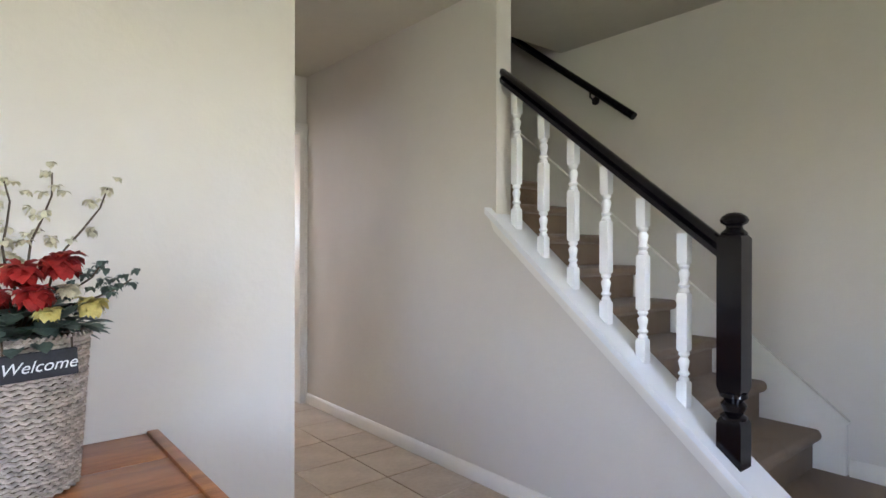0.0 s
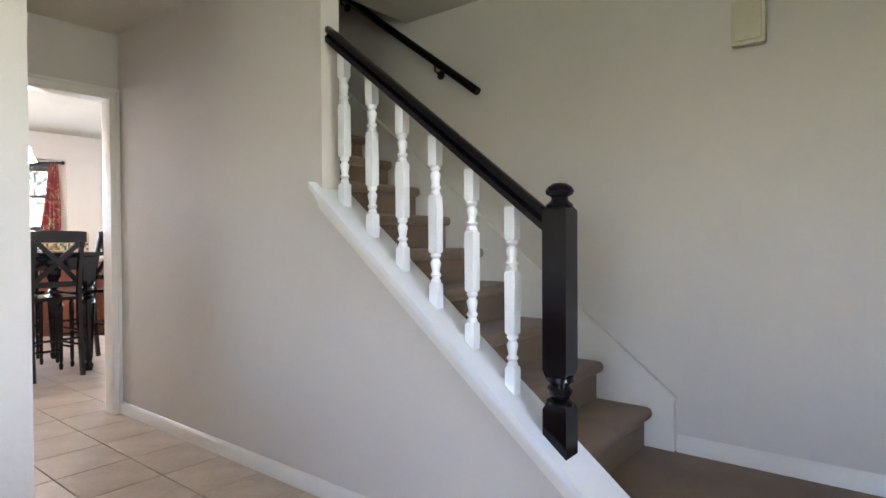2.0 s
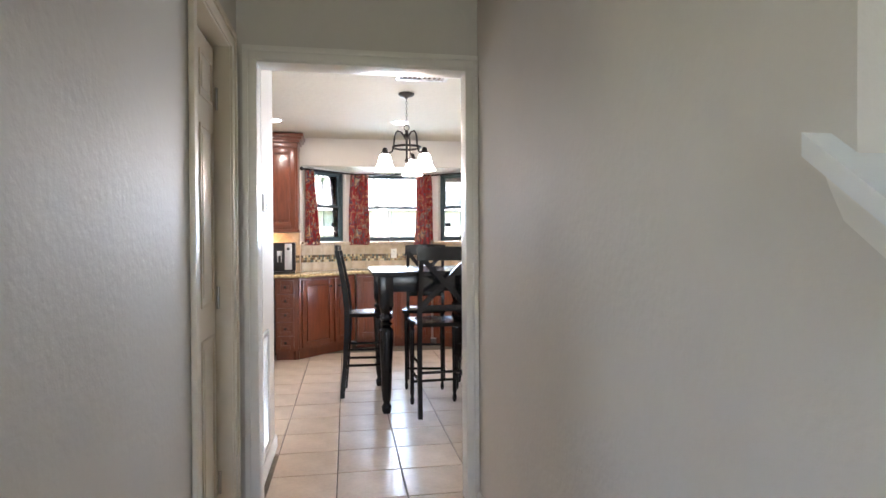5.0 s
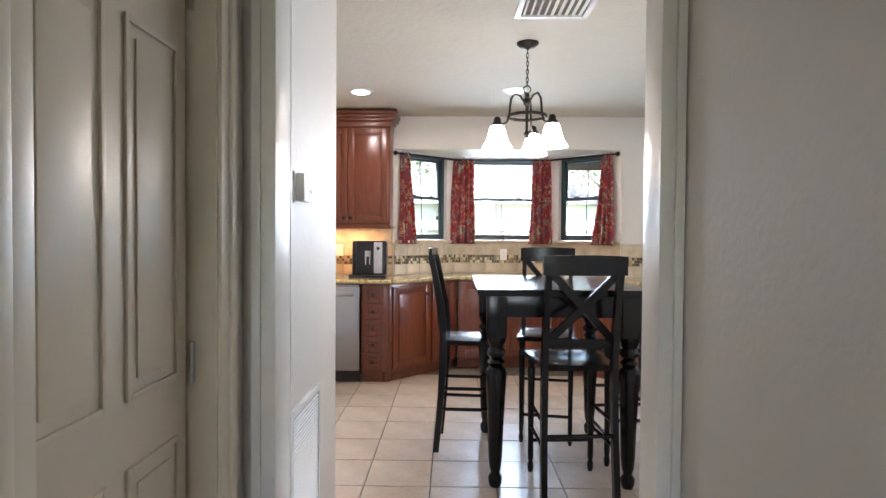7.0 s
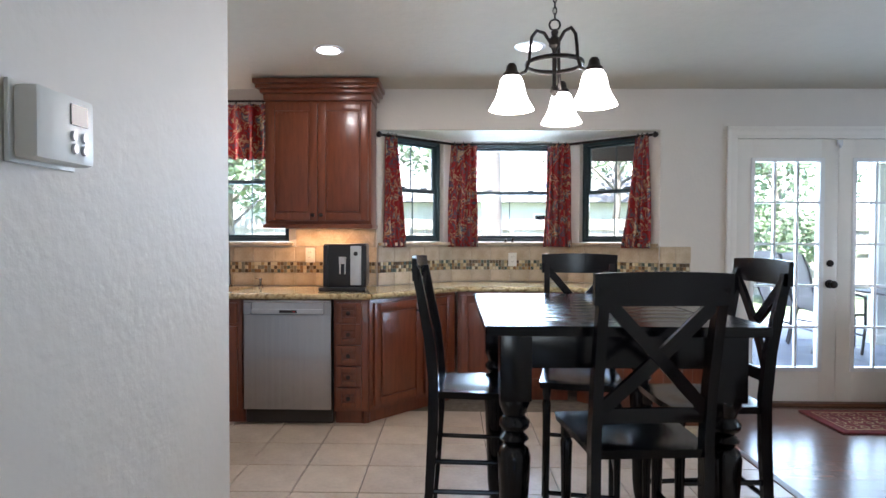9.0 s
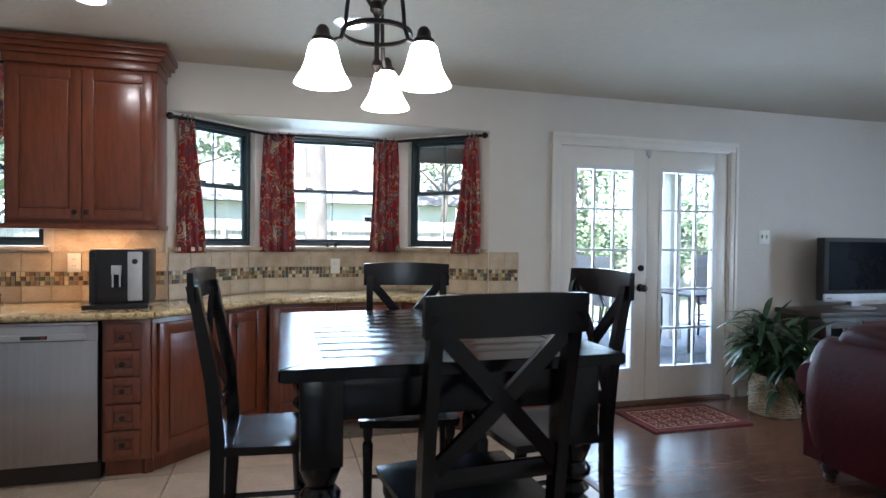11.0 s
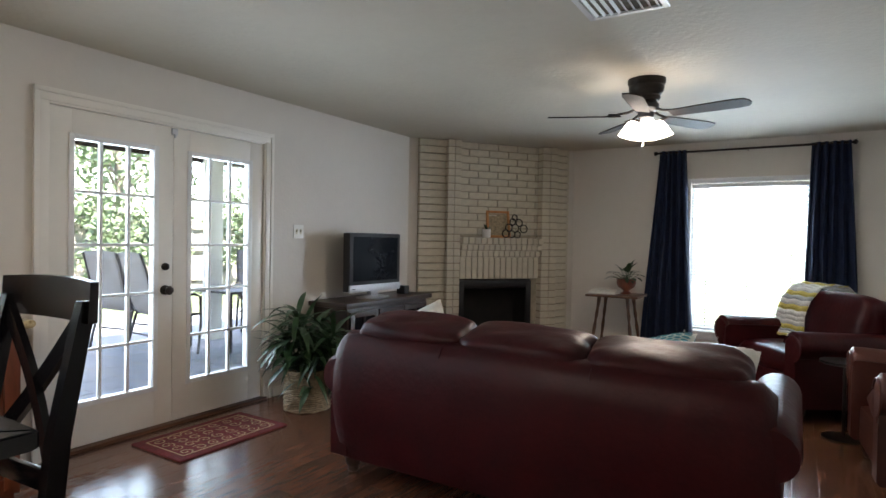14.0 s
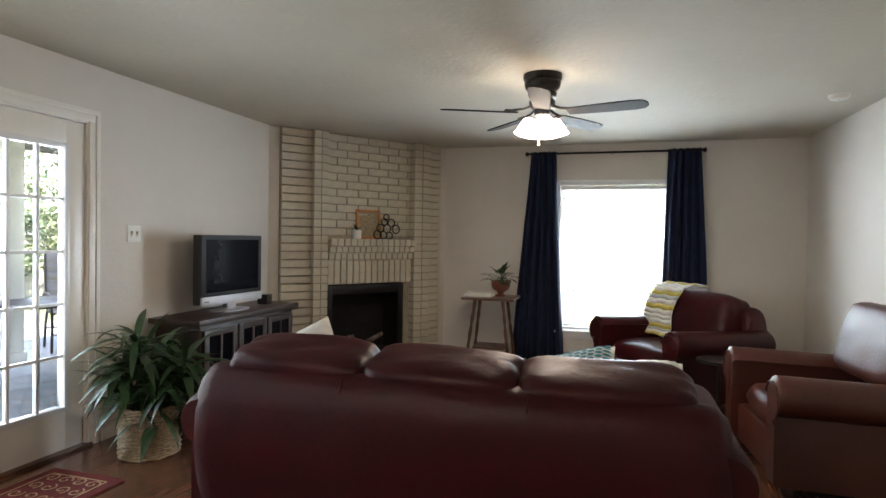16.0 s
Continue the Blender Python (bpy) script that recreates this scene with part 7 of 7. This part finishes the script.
TREE = "leafy green broadleaf tree behind the garden fence"
tree("tree", 1.0, 23.5, 6.5, 2.6, 4.8, 1, TREE, 3000)
tree("tree", -3.0, 20.5, 6.0, 3.6, 3.9, 2, TREE)
tree("tree", 9.6, 25.0, 6.5, 2.8, 4.6, 3, TREE, 3600)
tree("tree", 13.5, 22.5, 6.5, 3.6, 4.2, 4, TREE)
tree("tree", 20.0, 24.0, 7.0, 4.0, 4.4, 5, TREE)
tree("tree", 0.2, 15.8, 4.2, 1.9, 2.9, 6, "leafy green tree in the garden near the sink window", 4200, 0.1, 0.09)
tree("garden_shrub", 11.6, 18.4, 1.6, 1.3, 1.35, 7, "bright green garden shrub by the fence", 3000, 0.05, 0.08)
tree("garden_shrub", 14.6, 18.3, 1.6, 1.4, 1.2, 8, "bright green garden shrub by the fence", 3000, 0.05, 0.08)
pine = thing("pine_tree", pose(4.72, 14.5, GROUND), "tall pine trunk with flaking bark in the garden", "tree")
bm = bmesh.new()
tube(bm, [(0.02 * math.sin(k), 0, k * 0.8) for k in range(13)], [0.17 - 0.006 * k for k in range(13)], 18)
for v in bm.verts:
    k = 1 + 0.10 * noise.noise(v.co * 7)
    v.co.x *= k
    v.co.y *= k
part("trunk", bm, bark, pine)
nb = thing("neighbour_house", pose(3.5, 26.5, GROUND), "pale neighbouring house with grey roof behind the fence", "house")
bm = bmesh.new()
box(bm, -7, 7, 0, 6, 0, 2.7)
part("wall", bm, siding, nb)
bm = bmesh.new()
prism(bm, [(-0.6, 2.65), (3.0, 5.0), (6.6, 2.65)], "x", -7.5, 7.5)
part("roof", bm, roofing, nb, "grey shingle roof")
for x in (-4, 0.6, 4.2):
    bm = bmesh.new()
    box(bm, x - 0.6, x + 0.6, -0.03, 0.02, 1.0, 2.2)
    w_ = part("window", bm, screen_glass, nb, "dark window")
    bm = bmesh.new()
    for q in ((x - 0.68, x - 0.6, 0.95, 2.28), (x + 0.6, x + 0.68, 0.95, 2.28), (x - 0.6, x + 0.6, 0.92, 1.0), (x - 0.6, x + 0.6, 2.2, 2.28), (x - 0.03, x + 0.03, 1.0, 2.2)):
        box(bm, q[0], q[1], -0.06, 0.0, q[2], q[3])
    part("window_frame", bm, trim_paint, w_)

# ---- laid pieces: brickwork, tiles, planks, paving, boards ----
rp = random.Random(17)


def brick_mesh(w, d, h):
    b = bmesh.new()
    box(b, 0, w, 0, d, 0, h, bevel=0.004)
    return finish("brick", b, brick_paint)


COURSE, BH = 0.0813, 0.069
cache = {}


def lay(u, v, z, w, d, h=BH):
    k = (round(w, 3), round(d, 3), round(h, 3))
    if k not in cache:
        cache[k] = brick_mesh(*k)
    b = new("brick", cache[k])
    b.parent = fireplace
    b.location = (u, v + rp.uniform(-0.002, 0.002), z)


for i in range(30):
    z = 0.004 + i * COURSE
    # side wings
    lay(0.137, -0.03, z + rp.uniform(-0.001, 0.001), 0.315, 0.075)
    lay(1.862, -0.03, z, 0.195, 0.075)
    # columns
    for c0 in (0.448, 1.65):
        lay(c0, -0.10, z, 0.074 if c0 < 1 else 0.1, 0.112)
        lay(c0 + (0.081 if c0 < 1 else 0.107), -0.10, z, 0.074 if c0 < 1 else 0.1, 0.112)
    # chimney breast above the mantel
    if z > 1.345:
        off = 0.0 if i % 2 else 0.125
        u = 0.608
        first = True
        while u < 1.64:
            w = (0.125 if off and first else 0.24)
            first = False
            w = min(w, 1.644 - u)
            if w > 0.03:
                lay(u, -0.006, z, w, 0.03)
            u += w + 0.010

# floor tiles
TS = 0.342
tb = bmesh.new()
box(tb, 0.0035, TS - 0.0035, 0.0035, TS - 0.0035, -0.013, 0.0, bevel=0.003)
tile_me = finish("tile", tb, floor_tile)
rest_v, rest_f = [], []
count = 0
for i in range(-11, 6):
    for j in range(-20, 12):
        x, y = 4.01 + i * TS, 6.81 + j * TS
        if x + TS > 5.9 or x < 0.4 or y < 0.1 or y > 9.8:
            continue
        near = (3.4 < x < 5.0 and 2.6 < y < 6.2) or (2.2 < x and 6.0 < y < 9.6)
        if y < 3.7 and x < 2.6:
            near = False
        if 3.5 > x and 3.9 < y < 6.7:
            continue
        if near and count < 300:
            t = new("tile", tile_me)
            t.parent = floor_hall
            t.location = (x, y, rp.uniform(-0.0008, 0.0004))
            count += 1
        else:
            n0 = len(rest_v)
            a, b = 0.0035, TS - 0.0035
            rest_v += [(x + p, y + q, z) for z in (-0.013, 0.0) for p, q in ((a, a), (b, a), (b, b), (a, b))]
            rest_f += [tuple(n0 + k for k in f) for f in ((4, 5, 6, 7), (0, 1, 5, 4), (1, 2, 6, 5), (2, 3, 7, 6), (3, 0, 4, 7))]
# narrow cut tiles along the plank floor
me = bpy.data.meshes.new("tiles_rest")
for j in range(-2, 9):
    y = 6.81 + j * TS
    n0 = len(rest_v)
    x0, x1 = 4.01 + 5 * TS + 0.0035, 5.858
    if x1 - x0 > 0.02:
        rest_v += [(p, q, z) for z in (-0.013, 0.0) for p, q in ((x0, y + 0.0035), (x1, y + 0.0035), (x1, y + TS - 0.0035), (x0, y + TS - 0.0035))]
        rest_f += [tuple(n0 + k for k in f) for f in ((4, 5, 6, 7), (0, 1, 5, 4), (1, 2, 6, 5), (2, 3, 7, 6), (3, 0, 4, 7))]
me.from_pydata(rest_v, [], rest_f)
me.materials.append(floor_tile)
tr = new("tile_field", me)
tr.parent = floor_hall
tagged(tr, "", "", "", "stuff")

# planks
PW, PL = 0.127, 1.215
pb = bmesh.new()
box(pb, 0.0006, PL - 0.0006, 0.0006, PW - 0.0006, -0.0125, 0.0, bevel=0.0012)
plank_me = finish("plank", pb, plank_wood)
for j in range(41):
    y = 4.93 + j * PW
    x = 5.905 - rp.uniform(0, PL * 0.8)
    while x < 11.6:
        a, b = max(x, 5.905), min(x + PL, 11.62)
        if b - a > 0.05:
            p = new("plank", plank_me)
            p.parent = floor_living
            p.location = (a, y, 0)
            p.scale = ((b - a) / PL, 1, 1)
        x += PL

# backsplash
mosaic = bpy.data.materials.new("mosaic")
mosaic.use_nodes = True
mn, ml = mosaic.node_tree.nodes, mosaic.node_tree.links
geo, mr = mn.new("ShaderNodeNewGeometry"), mn.new("ShaderNodeValToRGB")
mr.color_ramp.interpolation = "CONSTANT"
cols = ("6b5a42", "a8916a", "4f5a50", "c4b08a", "8a6b48", "7f7a68", "d0c2a0", "584836")
while len(mr.color_ramp.elements) < len(cols):
    mr.color_ramp.elements.new(0.5)
for i, c in enumerate(cols):
    mr.color_ramp.elements[i].position, mr.color_ramp.elements[i].color = i / len(cols), srgb(c)
ml.new(geo.outputs["Random Per Island"], mr.inputs[0])
ml.new(mr.outputs[0], mn["Principled BSDF"].inputs["Base Color"])
mn["Principled BSDF"].inputs["Roughness"].default_value = 0.25
SEGS = [("backsplash_sink", 0.5, NORTH, 0.0, 3.05, 1.215), ("backsplash_bay_left", BAY[0].x, BAY[0].y, bay_frames[0][2], bay_frames[0][1], 1.22),
        ("backsplash_bay_middle", BAY[1].x, BAY[1].y, 0.0, bay_frames[1][1], 1.22), ("backsplash_bay_right", BAY[2].x, BAY[2].y, bay_frames[2][2], bay_frames[2][1], 1.22),
        ("backsplash_end", 5.74, NORTH, 0.0, 0.24, 1.225)]
for nm, x, y, ang, ln, top_z in SEGS:
    bs = tagged(thing(nm, pose(x, y, 0, 0, 0, ang), "travertine tile backsplash with a mosaic band", "backsplash"), kind="structure")
    bm = bmesh.new()
    box(bm, 0.004, ln - 0.004, -0.006, -0.001, 0.91, top_z)
    part("grout_bed", bm, mortar_paint, bs)
    n = max(1, round(ln / 0.16))
    w = ln / n
    for z0, z1 in ((0.914, 1.008), (1.098, top_z - 0.003)):
        b = bmesh.new()
        box(b, 0.0015, w - 0.0015, -0.013, -0.005, z0, z1, bevel=0.0025)
        tm = finish("tile", b, travertine)
        for i in range(n):
            t = new("tile", tm)
            t.parent = bs
            t.location = (i * w, 0, 0)
    vv, ff = [], []
    m_n = int(ln / 0.0255)
    for i in range(m_n):
        for r in range(3):
            a, b2, z0 = i * 0.0255 + 0.002, i * 0.0255 + 0.0235, 1.0125 + r * 0.0278
            n0 = len(vv)
            dpt = -0.0125 - rp.uniform(0, 0.0015)
            vv += [(p, d, q) for d in (dpt, -0.005) for p, q in ((a, z0), (b2, z0), (b2, z0 + 0.0255), (a, z0 + 0.0255))]
            ff += [tuple(n0 + k for k in f) for f in ((0, 1, 2, 3), (0, 4, 5, 1), (1, 5, 6, 2), (2, 6, 7, 3), (3, 7, 4, 0))]
    me = bpy.data.meshes.new("mosaic")
    me.from_pydata(vv, [], ff)
    me.materials.append(mosaic)
    mo = new("mosaic", me)
    mo.parent = bs
    tagged(mo, "small brown and cream mosaic tiles", "", "", "stuff")
# diagonal tiles under the wall cabinets
for nm, x0, x1 in (("backsplash_upper", 2.92, 3.54), ("backsplash_upper", 0.6, 1.89)):
    bs = tagged(thing(nm, pose(0, NORTH, 0), "diagonally laid travertine tiles under the wall cabinet", "backsplash"), kind="structure")
    bm = bmesh.new()
    box(bm, x0, x1, -0.006, -0.001, 1.2155, 1.38)
    part("grout_bed", bm, mortar_paint, bs)
    s = 0.11
    k = int((x1 - x0) / (s * 2))
    for i in range(k + 1):
        for z in (1.2165,):
            for sgn in (0, 1):
                c = x0 + (i + 0.5 * sgn) * (x1 - x0 - 0.02) / (k + 0.5)
                hw = (x1 - x0) / (k + 0.5) / 2 - 0.003
                bm = bmesh.new()
                tri = [(c - hw, 1.219), (c + hw, 1.219), (c, 1.376)] if sgn == 0 else [(c, 1.2185), (c + hw, 1.376), (c - hw, 1.376)]
                tri = [(min(max(p, x0), x1), q) for p, q in tri]
                prism(bm, tri, "y", -0.013, -0.005)
                part("tile", bm, travertine, bs)

# patio slabs
for i in range(17):
    for j in range(12):
        w, d = 0.44, 0.44
        bm = bmesh.new() if (i + j) == 0 else None
        if bm:
            box(bm, 0.006, w - 0.006, 0.006, d - 0.006, -0.04, 0.0, bevel=0.004)
            slab_me = finish("slab", bm, slate)
        s = new("slab", slab_me)
        s.parent = patio
        s.location = (5.6 + i * w + (0.0 if j % 2 else 0.0), 10.3 + j * d, -0.068 + rp.uniform(-0.002, 0.003))

# fence
fence = thing("garden_fence", pose(-12, 19.6, GROUND), "weathered grey wooden board fence", "fence")
bb = bmesh.new()
box(bb, 0.002, 0.138, -0.01, 0.01, 0.04, 1.85, bevel=0.003)
board_me = finish("board", bb, fence_wood)
for i in range(250):
    b = new("board", board_me)
    b.parent = fence
    b.location = (i * 0.142, rp.uniform(-0.004, 0.004), rp.uniform(-0.015, 0.02))
for z in (0.35, 1.1, 1.65):
    bm = bmesh.new()
    box(bm, 0, 35.5, -0.05, -0.012, z - 0.045, z + 0.045)
    part("rail", bm, fence_wood, fence)
for i in range(15):
    bm = bmesh.new()
    box(bm, i * 2.5, i * 2.5 + 0.09, -0.14, -0.05, 0, 1.8)
    part("post", bm, fence_wood, fence)
